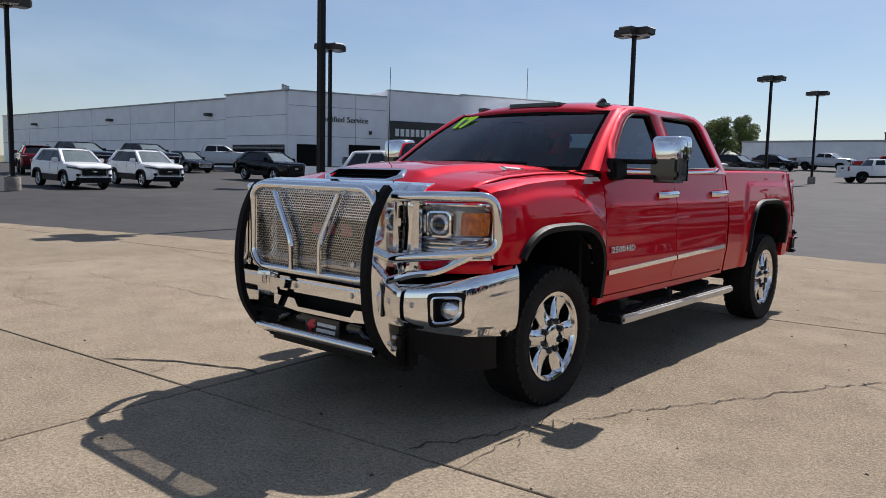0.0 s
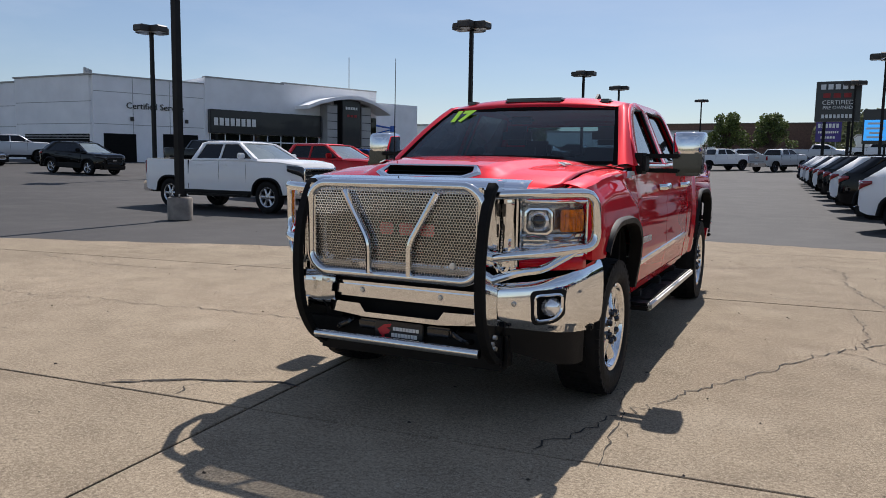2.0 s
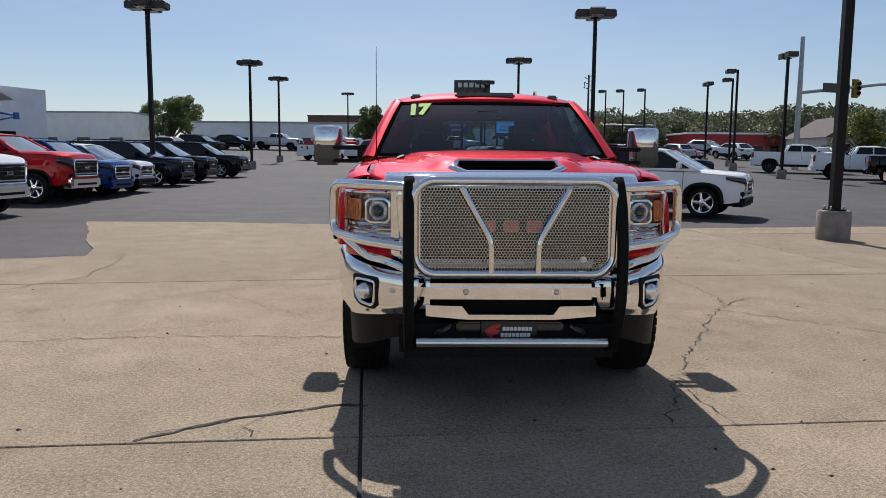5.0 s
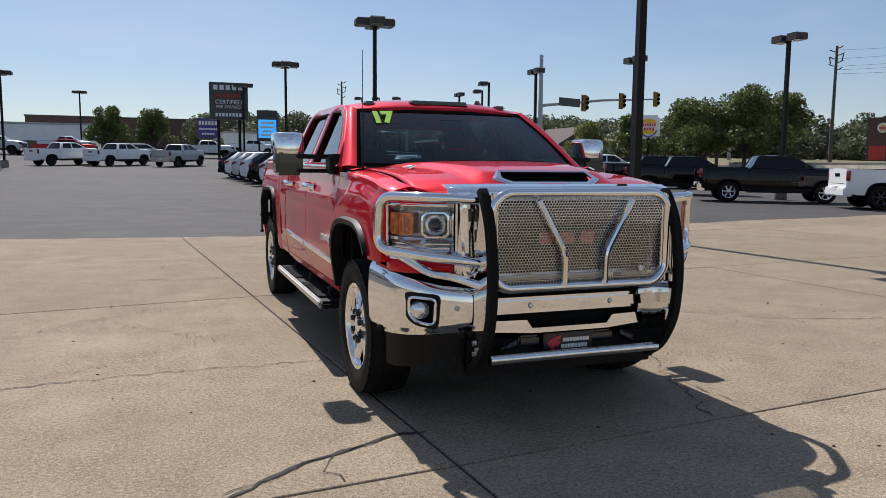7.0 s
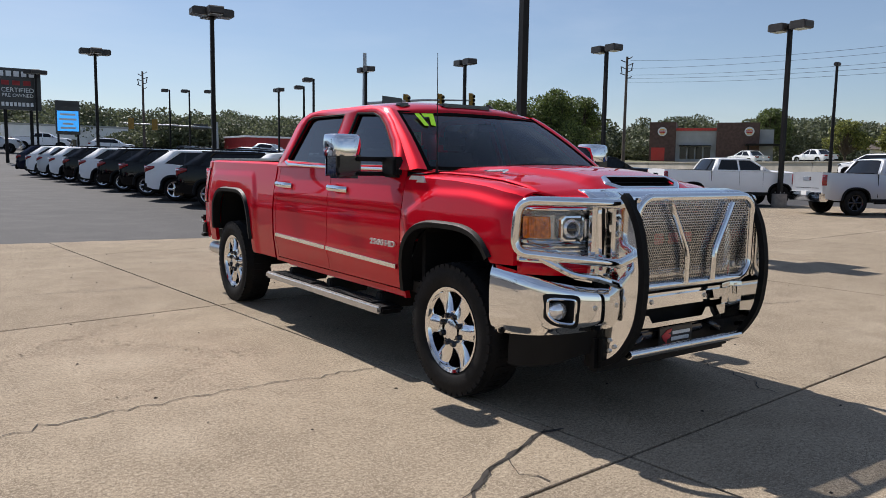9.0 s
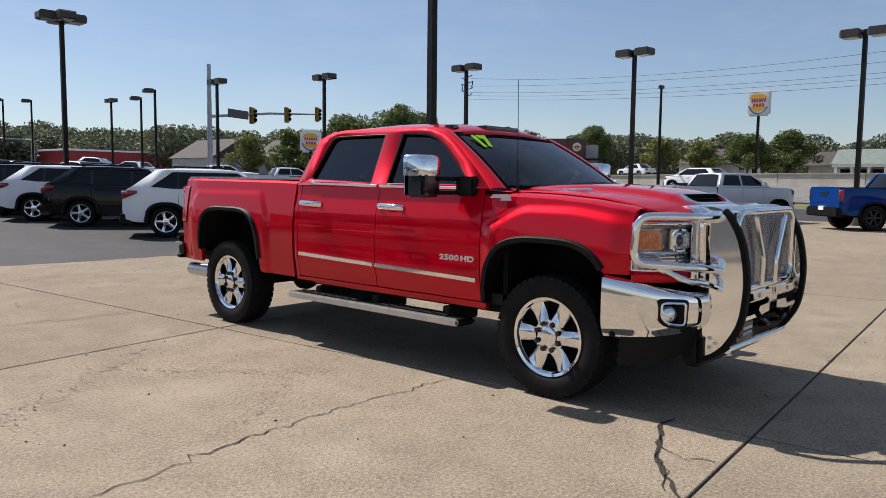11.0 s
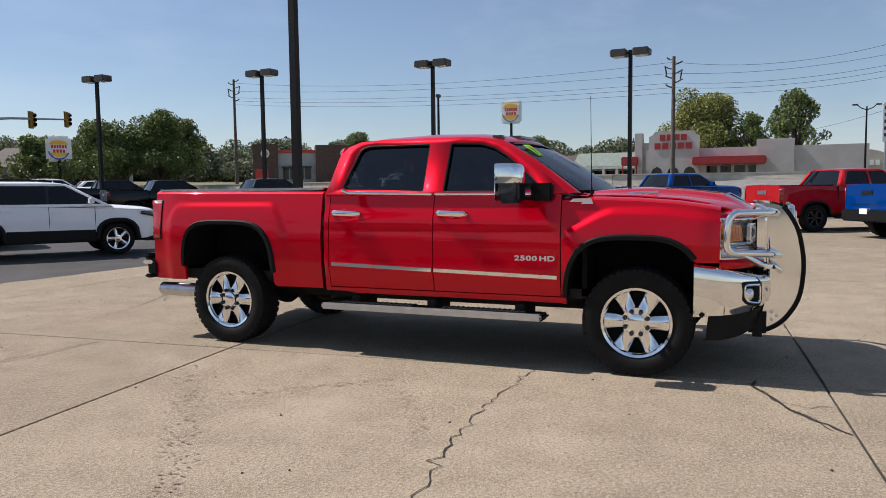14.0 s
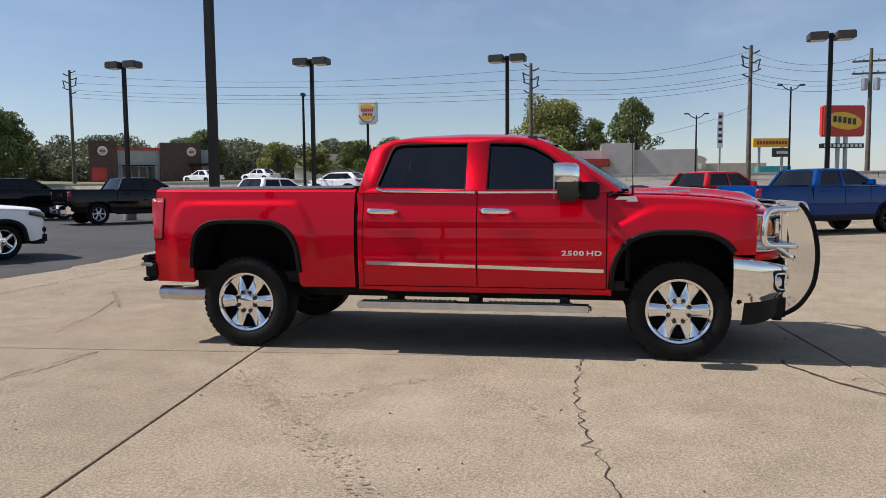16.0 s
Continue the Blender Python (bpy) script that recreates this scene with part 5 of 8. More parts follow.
    wins = []
    n = len(S["pillars"]) + 1
    for i in range(n):
        a, b = edges_[i], edges_[i + 1]
        if i == 0:
            fl = [(fy(zb) + 0.16, zb), (fy(zt) + 0.14, zt)]
        else:
            fl = [(a + 0.035, zb), (a + 0.035, zt)]
        if i == n - 1:
            bl = [(ry(zt) - S.get("dpil", 0.12), zt), (ry(zb) - S.get("dpil", 0.12), zb)]
        else:
            bl = [(b - 0.035, zt), (b - 0.035, zb)]
        wins.append(fl + bl)
    out = [(fb, belt - 0.02), (fy(roof - 0.03), roof - 0.05), (ft + 0.18, roof - 0.012), (rt - 0.15, roof - 0.012), (ry(roof - 0.04), roof - 0.05), (rb, belt - 0.02)]
    for s in (-1, 1):
        bm = bmesh.new()
        plate_with_holes(bm, out, [wins[0][:2] + wins[-1][2:]] if S.get("rails") else wins, lambda y, z: (s * sxx(z), y, z))
        part("window_frame", bm, S.get("frame") or paint_mat, car, "", 30, 0.03)
        if S.get("rails"):
            bm = bmesh.new()
            bm.faces.new([bm.verts.new((s * (sxx(z) - 0.018), y, z)) for y, z in ((fy(zb) + 0.12, zb - 0.03), (fy(zt) + 0.10, zt + 0.03), (ry(zt) - S["dpil"] + 0.06, zt + 0.03), (ry(zb) - S["dpil"] + 0.06, zb - 0.03))])
            part("window_band", bm, M_GLOSSBLACK, car)
        for w in wins:
            cy, cz = sum(p[0] for p in w) / len(w), sum(p[1] for p in w) / len(w)
            bm = bmesh.new()
            bm.faces.new([bm.verts.new((s * (sxx(z) - 0.008), cy + (y - cy) * 1.02, cz + (z - cz) * 1.04)) for y, z in w])
            part("side_window", bm, M_CARGLASS, car)
        my, mz = fb + 0.42, belt + 0.10
        mir = boxm(*sorted((s * (xb + 0.0), s * (xb + 0.25))), my, my + 0.10, mz - 0.07, mz + 0.10, 0.03)
        part("door_mirror", mir, S.get("mirror") or paint_mat, car)
        for hy in S["handles"]:
            hz = lerp(S["edge"], hy) - 0.12
            part("door_handle", boxm(*sorted((s * (W - 0.02), s * (W + 0.012))), hy, hy + 0.2, hz, hz + 0.028, 0.006), S.get("handle") or paint_mat, car)
        for py in [fb + 0.38] + list(S["pillars"]):
            pts = [(s * (wid(py) * (0.965 + 0.035 * math.sin(math.pi * min(1, 0.15 + 0.85 * v))) - 0.002), py, S["sill"] + 0.12 + (belt - S["sill"] - 0.14) * v) for v in [k / 7 for k in range(8)]]
            part("door_seam", tubem(pts, 0.006, 4), M_DARK, car)
        if S.get("rails"):
            part("roof_rail", tubem(fillet([(s * (xr - 0.03), ft + 0.25, roof - 0.01), (s * (xr - 0.02), ft + 0.35, roof + 0.05), (s * (xr - 0.02), rt - 0.35, roof + 0.05), (s * (xr - 0.03), rt - 0.2, roof)], 0.05), 0.016, 6), M_BLACK, car)
    def pane(nm, yb, yt, m, bow, z0=belt - 0.01, z1=roof - 0.05):
        bm = bmesh.new()
        rws = []
        for j in range(5):
            t = j / 4
            z = z0 + (z1 - z0) * t
            y = yb + (yt - yb) * t
            x = sxx(z) - 0.02
            rws.append([(x * u, y - bow * (1 - u * u), z) for u in [k / 4 - 1 for k in range(9)]])
        grid(bm, rws)
        return part(nm, bm, m, car)
    pane("windscreen", fb + 0.03, ft + 0.03, M_CARSCREEN, 0.10)
    pane("rear_window", rb - 0.02, rt - 0.01, M_CARGLASS, -0.05)
    rws = []
    for i in range(9):
        y = ft - 0.02 + (rt - ft + 0.04) * i / 8
        z = roof - 0.055 * (abs(i / 4 - 1) ** 4) - 0.005
        rws.append([(u * (xr - 0.0), y - 0.07 * (1 - u * u) * (i < 2), z + 0.035 * (1 - u ** 4) - 0.02) for u in [k / 6 - 1 for k in range(13)]])
    bm = bmesh.new()
    grid(bm, rws)
    part("roof", bm, S.get("roofmat") or paint_mat, car, "", 50, 0.02)
    for s in (-1, 1):
        # front and rear pillars
        for (y0, y1, dy) in ((fb, ft, 0.05), (rb, rt, -0.05)):
            bm = bmesh.new()
            rws = []
            for j in range(5):
                t = j / 4
                z = belt - 0.02 + (roof - 0.03 - belt) * t
                y = y0 + (y1 - y0) * t
                rws.append([(s * (sxx(z) + 0.006), y + dy * 1.2, z), (s * (sxx(z) + 0.002), y - dy * 0.1, z), (s * (sxx(z) - 0.10), y - dy * 0.3, z)])
            grid(bm, rws)
            part("pillar", bm, paint_mat, car, "", 50, 0.015)
    # nose
    zf = lerp(S["edge"], L0)
    g0, g1 = S["grille"]
    gw = W * S.get("gw", 0.52)
    gr = part("grille", boxm(-gw, gw, L0 - 0.022, L0 + 0.05, g0, g1, 0.03), M_BLACK, car)
    for k in range(S.get("bars", 3)):
        z = g0 + (g1 - g0) * (k + 0.7) / (S.get("bars", 3) + 0.4)
        part("grille_bar", boxm(-gw * 0.94, gw * 0.94, L0 - 0.05, L0 - 0.02, z - 0.014, z + 0.014, 0.008), S.get("gbar") or M_CHROME, gr)
    rim_ = fillet([(-gw, L0 - 0.03, g0), (gw, L0 - 0.03, g0), (gw * 1.04, L0 - 0.03, g1), (-gw * 1.04, L0 - 0.03, g1)], 0.08, 4, True)
    part("grille_surround", tubem(rim_, 0.024, 8, True), S.get("gbar") or M_CHROME, gr)
    # solid box; the opening's shade is only its colour
    part("lower_intake", boxm(-W * 0.55, W * 0.55, L0 - 0.045, L0 + 0.1, S["bumper"][0] + 0.06, S["bumper"][0] + 0.16, 0.02), M_DARK, car)
    part("grille_emblem", boxm(-0.12, 0.12, L0 - 0.06, L0 - 0.04, (g0 + g1) / 2 - 0.03, (g0 + g1) / 2 + 0.05, 0.01), M_CHROME, gr)
    for s in (-1, 1):
        def band(k0, k1, out):
            bm = bmesh.new()
            rws = []
            for k in range(11):
                t = k0 + (k1 - k0) * k / 10
                y = L0 - 0.012 + S.get("hll", 0.40) * max(0, t - 0.3) ** 1.5 / 0.586
                x = gw * 1.02 + (wid(L0) - gw * 1.02) * t / 0.3 if t < 0.3 else wid(max(y, L0))
                z1 = g1 + 0.02 + 0.06 * t
                h = S.get("hl", 0.20) * (1 - 0.55 * t)
                m = (1 - out) * 0.5 * h
                rws.append([(s * (x + 0.008 + 0.004 * (1 - out)), y - 0.004 * (1 - out), z1 - h + m), (s * (x + 0.008 + 0.004 * (1 - out)), y - 0.004 * (1 - out), z1 - m)])
            grid(bm, rws)
            return bm
        hl = part("headlamp", band(0, 1, 1.0), M_DARKLENS, car, "dark-edged headlamp", 35, 0.02)
        part("lamp_core", band(0.08, 0.72, 0.45), M_LAMPBOWL, hl)
        part("fog_pocket", boxm(*sorted((s * W * 0.62, s * W * 0.80)), L0 - 0.02, L0 + 0.14, S["bumper"][1] + 0.0, S["bumper"][1] + 0.11, 0.02), M_BLACK, car)
        tz0, tz1 = S["tail"]
        wrap = S.get("wrap", 0.30)
        rws = []
        for k in range(13):
            t = k / 12
            if t < 0.45:
                x, y = W * S.get("tx", 0.70) + (wid(L1) - W * S.get("tx", 0.70)) * t / 0.45, L1 + 0.006
            else:
                y = L1 - wrap * (t - 0.45) / 0.55
                x = wid(y) * 0.992
            lo = tz0 + (tz1 - tz0) * S.get("twist", 0.55) * abs(t - 0.42) / 0.58
            rws.append([(s * (x + 0.006), y, lo), (s * (x + 0.006), y, (lo + tz1) / 2), (s * (x + 0.004), y, tz1)])
        bm = bmesh.new()
        grid(bm, rws)
        tl = part("tail_lamp", bm, M_REDLENS, car, "red wrap-round tail lamp", 40, 0.02)
        bm = bmesh.new()
        grid(bm, [[(a[0] + s * 0.012, a[1] + 0.008, tz1 - 0.055), (a[0] + s * 0.012, a[1] + 0.008, tz1 - 0.03)] for a in (r[1] for r in rws[:9])])
        part("lamp_strip", bm, M_LAMPBOWL, tl, "", 40, 0.006)
    b0, b1 = S["bumper"]
    part("front_bumper", boxm(-W * 0.80, W * 0.80, L0 - 0.04, L0 + 0.30, b0, b1, 0.05), S.get("bmat") or M_BLACK, car)
    part("rear_bumper", boxm(-W * 0.92, W * 0.92, L1 - 0.22, L1 + S.get("rbo", 0.05), b0 + 0.03, b1 + 0.05, 0.04), S.get("rbmat") or S.get("bmat") or M_BLACK, car)
    part("number_plate", boxm(-0.15, 0.15, L1 + 0.0, L1 + S.get("rbo", 0.05) + 0.008, b1 - 0.06, b1 + 0.08), M_SIGNWHITE, car)
    if S.get("bed"):
        y0, y1 = S["bed"]
        # flat near-black sheet on the bed; the shaded inside is its colour
        part("bed_opening", boxm(-W * 0.80, W * 0.80, y0, y1, lerp(S["edge"], y1) - 0.02, lerp(S["edge"], y1) + 0.012), M_DARK, car)
        part("tailgate_emblem", boxm(-0.22, 0.22, L1 + 0.0, L1 + 0.012, S["tail"][1] - 0.20, S["tail"][1] - 0.08, 0.004), S.get("gbar") or M_CHROME, car)
        part("tailgate_seam", boxm(-W * 0.66, W * 0.66, L1 - 0.01, L1 + 0.004, S["tail"][0] - 0.10, S["tail"][0] - 0.085), M_DARK, car)
        for s in (-1, 1):
            part("bed_seam", boxm(*sorted((s * (W - 0.06), s * (W - 0.003))), y0 - 0.03, y0 - 0.012, S["sill"] + 0.1, lerp(S["edge"], y0)), M_DARK, car)
            part("step_bar", boxm(*sorted((s * (W - 0.10), s * (W + 0.06))), R * 1.5, wb - R * 1.6, S["sill"] - 0.10, S["sill"] - 0.04, 0.02), M_BLACK, car)
    else:
        part("rear_emblem", boxm(-0.10, 0.10, L1 + 0.0, L1 + 0.014, S["tail"][0] - 0.02, S["tail"][0] + 0.06, 0.006), M_CHROME, car)
        part("rear_spoiler", boxm(-xr * 0.95, xr * 0.95, rt - 0.10, rt + 0.12, roof - 0.045, roof - 0.01, 0.015), S.get("roofmat") or paint_mat, car)
    return car


PICKUP = dict(wb=3.75, fo=0.98, ro=1.16, hw=1.0, R=0.43, sill=0.50, tw=0.27, spokes=6, clad=True, bars=4, gw=0.62, hl=0.34, hll=0.30, tx=0.84, wrap=0.10, twist=0.0, rim=0.62,
              edge=[(-0.98, 1.19), (-0.92, 1.27), (-0.5, 1.335), (0.5, 1.36), (0.75, 1.38), (2.9, 1.38), (2.95, 1.40), (4.91, 1.43)],
              top=[(-0.98, 1.24), (-0.90, 1.36), (-0.5, 1.43), (0.2, 1.46), (0.45, 1.45), (0.75, 1.40), (2.9, 1.40), (2.95, 1.41), (4.91, 1.44)],
              cab=(1.41, 1.93, 0.38, 1.24, 2.62, 2.90, 0.935, 0.70), pillars=(1.78,), dpil=0.18, handles=(1.45, 2.45),
              grille=(0.76, 1.21), tail=(1.0, 1.36), bumper=(0.42, 0.72), bed=(3.0, 4.86), rbo=0.10)
SUV = dict(wb=2.73, fo=0.90, ro=0.98, hw=0.92, R=0.37, sill=0.36, spokes=5, rails=True, bars=3, gw=0.50, hl=0.17, tx=0.62, wrap=0.34, twist=0.7, rim=0.68,
           edge=[(-0.90, 0.90), (-0.84, 0.97), (-0.5, 1.01), (0.3, 1.05), (0.8, 1.08), (2.2, 1.13), (2.9, 1.20), (3.4, 1.22), (3.62, 1.15), (3.71, 0.95)],
           top=[(-0.90, 0.96), (-0.85, 1.04), (-0.7, 1.08), (-0.4, 1.11), (0.0, 1.14), (0.30, 1.15), (0.8, 1.10), (2.2, 1.14), (2.9, 1.20), (3.4, 1.22), (3.62, 1.17), (3.71, 1.0)],
           cab=(1.13, 1.66, 0.10, 1.06, 2.90, 3.62, 0.865, 0.62), pillars=(1.42, 2.44), dpil=0.44, handles=(1.15, 2.15),
           grille=(0.58, 0.92), tail=(0.90, 1.12), bumper=(0.28, 0.54))
ENCORE = dict(SUV, wb=2.60, fo=0.87, ro=0.87, hw=0.90, R=0.35, sill=0.34,
              hl=0.10, edge=[(-0.87, 0.86), (-0.80, 0.94), (-0.5, 0.97), (0.3, 1.01), (0.8, 1.03), (2.4, 1.09), (3.1, 1.14), (3.36, 1.10), (3.47, 0.95)],
              top=[(-0.87, 0.91), (-0.81, 1.00), (-0.66, 1.04), (-0.35, 1.07), (0.0, 1.10), (0.28, 1.11), (0.8, 1.05), (2.4, 1.09), (3.1, 1.14), (3.36, 1.12), (3.47, 1.0)],
              cab=(1.06, 1.63, 0.14, 0.94, 2.75, 3.34, 0.835, 0.63), pillars=(1.34, 2.30), dpil=0.34, handles=(1.1, 2.0), grille=(0.58, 0.86), hll=0.55, gbar=M_GLOSSBLACK, gw=0.56)
BIGSUV = dict(SUV, wb=3.07, fo=0.95, ro=1.12, hw=0.98, R=0.385, sill=0.40,
              edge=[(-0.95, 0.95), (-0.88, 1.03), (-0.5, 1.06), (0.4, 1.11), (0.9, 1.12), (3.0, 1.17), (3.9, 1.20), (4.08, 1.15), (4.19, 0.98)],
              top=[(-0.95, 1.01), (-0.88, 1.10), (-0.5, 1.15), (0.0, 1.17), (0.40, 1.18), (0.9, 1.14), (3.0, 1.17), (3.9, 1.20), (4.08, 1.17), (4.19, 1.02)],
              cab=(1.14, 1.78, 0.20, 1.20, 3.62, 4.08, 0.905, 0.70), pillars=(1.62, 2.75), handles=(1.3, 2.35), grille=(0.58, 0.97), tail=(0.90, 1.20))
SEDAN = dict(SUV, wrap=0.15, twist=0.3, wb=2.78, fo=0.92, ro=1.05, hw=0.91, R=0.33, sill=0.28, rails=False, clad=False,
             edge=[(-0.92, 0.66), (-0.4, 0.78), (0.5, 0.86), (2.8, 0.92), (3.83, 0.92)], top=[(-0.92, 0.70), (-0.6, 0.80), (0.4, 0.93), (0.8, 0.9), (2.9, 0.93), (3.83, 0.95)],
             cab=(0.89, 1.44, 0.35, 1.25, 2.45, 3.15, 0.82, 0.60), pillars=(1.55,), grille=(0.40, 0.68), tail=(0.72, 0.90), bumper=(0.22, 0.42), handles=(1.2, 2.1))

P_WHITE = paint("white_car_paint", (0.88, 0.88, 0.88), 0.0, 0.02)
P_SILVER = paint("silver_car_paint", (0.52, 0.53, 0.55), 0.6, 0.02)
P_BLACK = paint("black_car_paint", (0.003, 0.003, 0.0035), 0.0, 0.0)
P_NAVY = paint("navy_car_paint", (0.004, 0.007, 0.022), 0.0, 0.0)
P_BLUE = paint("blue_car_paint", (0.0, 0.036, 0.19), 0.0, 0.0)
P_REDCAR = paint("red_car_paint", (0.42, 0.008, 0.012), 0.2, 0.02)
P_MAROON = paint("maroon_car_paint", (0.13, 0.008, 0.014), 0.3, 0.02)
M_DARKRIM = plain("dark_rim", (0.05, 0.05, 0.055), 0.25, 0.8, 0, 0.1, 10)
M_CARRIM = plain("alloy_rim", (0.55, 0.56, 0.58), 0.25, 0.9, 0, 0.1, 10)

CHROMEY = dict(bmat=M_CHROME, gbar=M_CHROME)
stock = {}


def model(key, name, label, category, spec, pm, rim):
    car = build_car(name, label, category, spec, pm, rim)
    stock[key] = [car, False]


def park(key, front, toward, label="", group=""):
    """Puts a car with its front axle at a place, its nose pointing along toward."""
    fx, fy = front
    d = Vector((toward[0], toward[1], 0)).normalized()
    wb = 3.0
    z0, z1 = ground_z(fx, fy), ground_z(fx - d.x * wb, fy - d.y * wb)
    rz = math.degrees(math.atan2(-d.y, -d.x)) - 90
    m = pose(fx, fy, (z0), math.degrees(math.atan2(z1 - z0, wb)), 0, rz)
    ob, used = stock[key]
    if not used:
        ob.matrix_world = m
        stock[key][1] = True
        o = ob
    else:
        o = copy_thing(ob, m)
    tagged(o, label or "", "", group)
    return o


model("t_white", "pickup_truck", "white crew-cab pickup truck with black wheels", "pickup truck", dict(PICKUP, gbar=M_GLOSSBLACK, bmat=P_WHITE, rbmat=P_WHITE), P_WHITE, M_DARKRIM)
model("t_silver", "pickup_truck", "silver-white crew-cab pickup truck with chrome grille", "pickup truck", dict(PICKUP, **CHROMEY), P_SILVER, M_DARKRIM)
model("t_pearl", "pickup_truck", "pearl white crew-cab pickup truck with chrome grille on asphalt", "pickup truck", dict(PICKUP, **CHROMEY), P_WHITE, M_CARRIM)
model("t_red", "pickup_truck", "dark red heavy-duty pickup truck with chrome bumper", "pickup truck", dict(PICKUP, **CHROMEY), P_REDCAR, M_RIM)
model("t_black", "pickup_truck", "black crew-cab pickup truck with bright wheels", "pickup truck", dict(PICKUP, **CHROMEY), P_BLACK, M_CARRIM)
model("t_blue", "pickup_truck", "bright blue lifted pickup truck with dark wheels", "pickup truck", dict(PICKUP, gbar=M_GLOSSBLACK), P_BLUE, M_DARKRIM)
model("t_redlot", "pickup_truck", "bright red pickup truck with chrome rear bumper", "pickup truck", dict(PICKUP, rbmat=M_CHROME), P_REDCAR, M_DARKRIM)
model("s_white", "suv", "white compact suv with black cladding and roof rails", "suv", SUV, P_WHITE, M_RIM)
model("e_white", "suv", "small white suv with black lower grille on asphalt", "suv", ENCORE, P_WHITE, M_CARRIM)
model("s_black", "suv", "black compact suv parked on asphalt", "suv", dict(SUV, bmat=P_BLACK, gbar=M_GLOSSBLACK), P_BLACK, M_CARRIM)
model("s_navy", "suv", "dark navy compact suv parked on asphalt", "suv", dict(SUV, bmat=P_BLACK, gbar=M_GLOSSBLACK), P_NAVY, M_CARRIM)
model("s_blue", "suv", "deep blue suv with black grille", "suv", dict(BIGSUV, bmat=P_BLUE), P_BLUE, M_CARRIM)
model("b_black", "suv", "large black suv parked on asphalt", "suv", dict(BIGSUV, bmat=P_BLACK, gbar=M_GLOSSBLACK), P_BLACK, M_CARRIM)
model("b_navy", "suv", "large dark navy suv parked on asphalt", "suv", dict(BIGSUV, bmat=P_BLACK, gbar=M_GLOSSBLACK), P_NAVY, M_CARRIM)
model("s_red", "suv", "maroon suv parked on asphalt", "suv", SUV, P_MAROON, M_CARRIM)
model("s_silver", "suv", "silver suv parked far across the lot", "suv", SUV, P_SILVER, M_CARRIM)
model("c_red", "sedan", "maroon sedan parked far off", "car", SEDAN, P_MAROON, M_CARRIM)
model("c_black", "sedan", "black sedan parked far off", "car", SEDAN, P_BLACK, M_CARRIM)
model("c_white", "sedan", "white sedan parked far off", "car", SEDAN, P_WHITE, M_CARRIM)

# the row facing the drive on the near side of the showroom
E1 = (1, -0.06)
ROWL = "row of vehicles in front of the showroom"
park("t_pearl", (-11.0, 12.35), E1, group=ROWL)
park("t_red", (-11.3, 16.9), E1, group=ROWL)
park("s_blue", (-11.2, 19.3), E1, group=ROWL)
park("s_white", (-11.2, 21.5), E1, "small white suv between darker vehicles", ROWL)
park("b_navy", (-11.2, 25.9), E1, group=ROWL)
park("b_black", (-11.2, 29.4), E1, group=ROWL)
park("b_black", (-11.0, 34.6), E1, group=ROWL)

# the row across the drive, tails to the drive
E2 = (0.857, -0.515)
ROWR = "row of suvs with their tails to the drive"
park("s_white", (6.6, 13.6), E2, group=ROWR)
for i, key in enumerate(("s_black", "s_white", "s_black", "s_black", "s_white", "s_black", "s_white", "s_silver", "s_white", "s_navy")):
    park(key, (6.3 - 0.16 * i, 17.75 + 2.95 * i), E2, group=ROWR)

# trucks along the edge of the lot
ROWE = "trucks along the road edge of the lot"
E3 = (0.9, -0.43)
for key, xy, turn in (("t_white", (25.65, 14.08), -28), ("t_silver", (25.9, 7.8), -28), ("t_blue", (26.0, 1.1), -44), ("t_redlot", (21.5, -4.9), -55), ("t_blue", (18.3, -7.7), -60),
                      ("t_black", (23.7, 19.4), -32), ("t_black", (24.6, 26.2), -32), ("t_white", (27.0, 46.0), -22), ("t_white", (27.4, 38.4), -22), ("t_black", (28.0, 33.6), -25), ("t_black", (26.6, -15.5), -40)):
    park(key, xy, (math.cos(math.radians(turn)), math.sin(math.radians(turn))), group=ROWE)

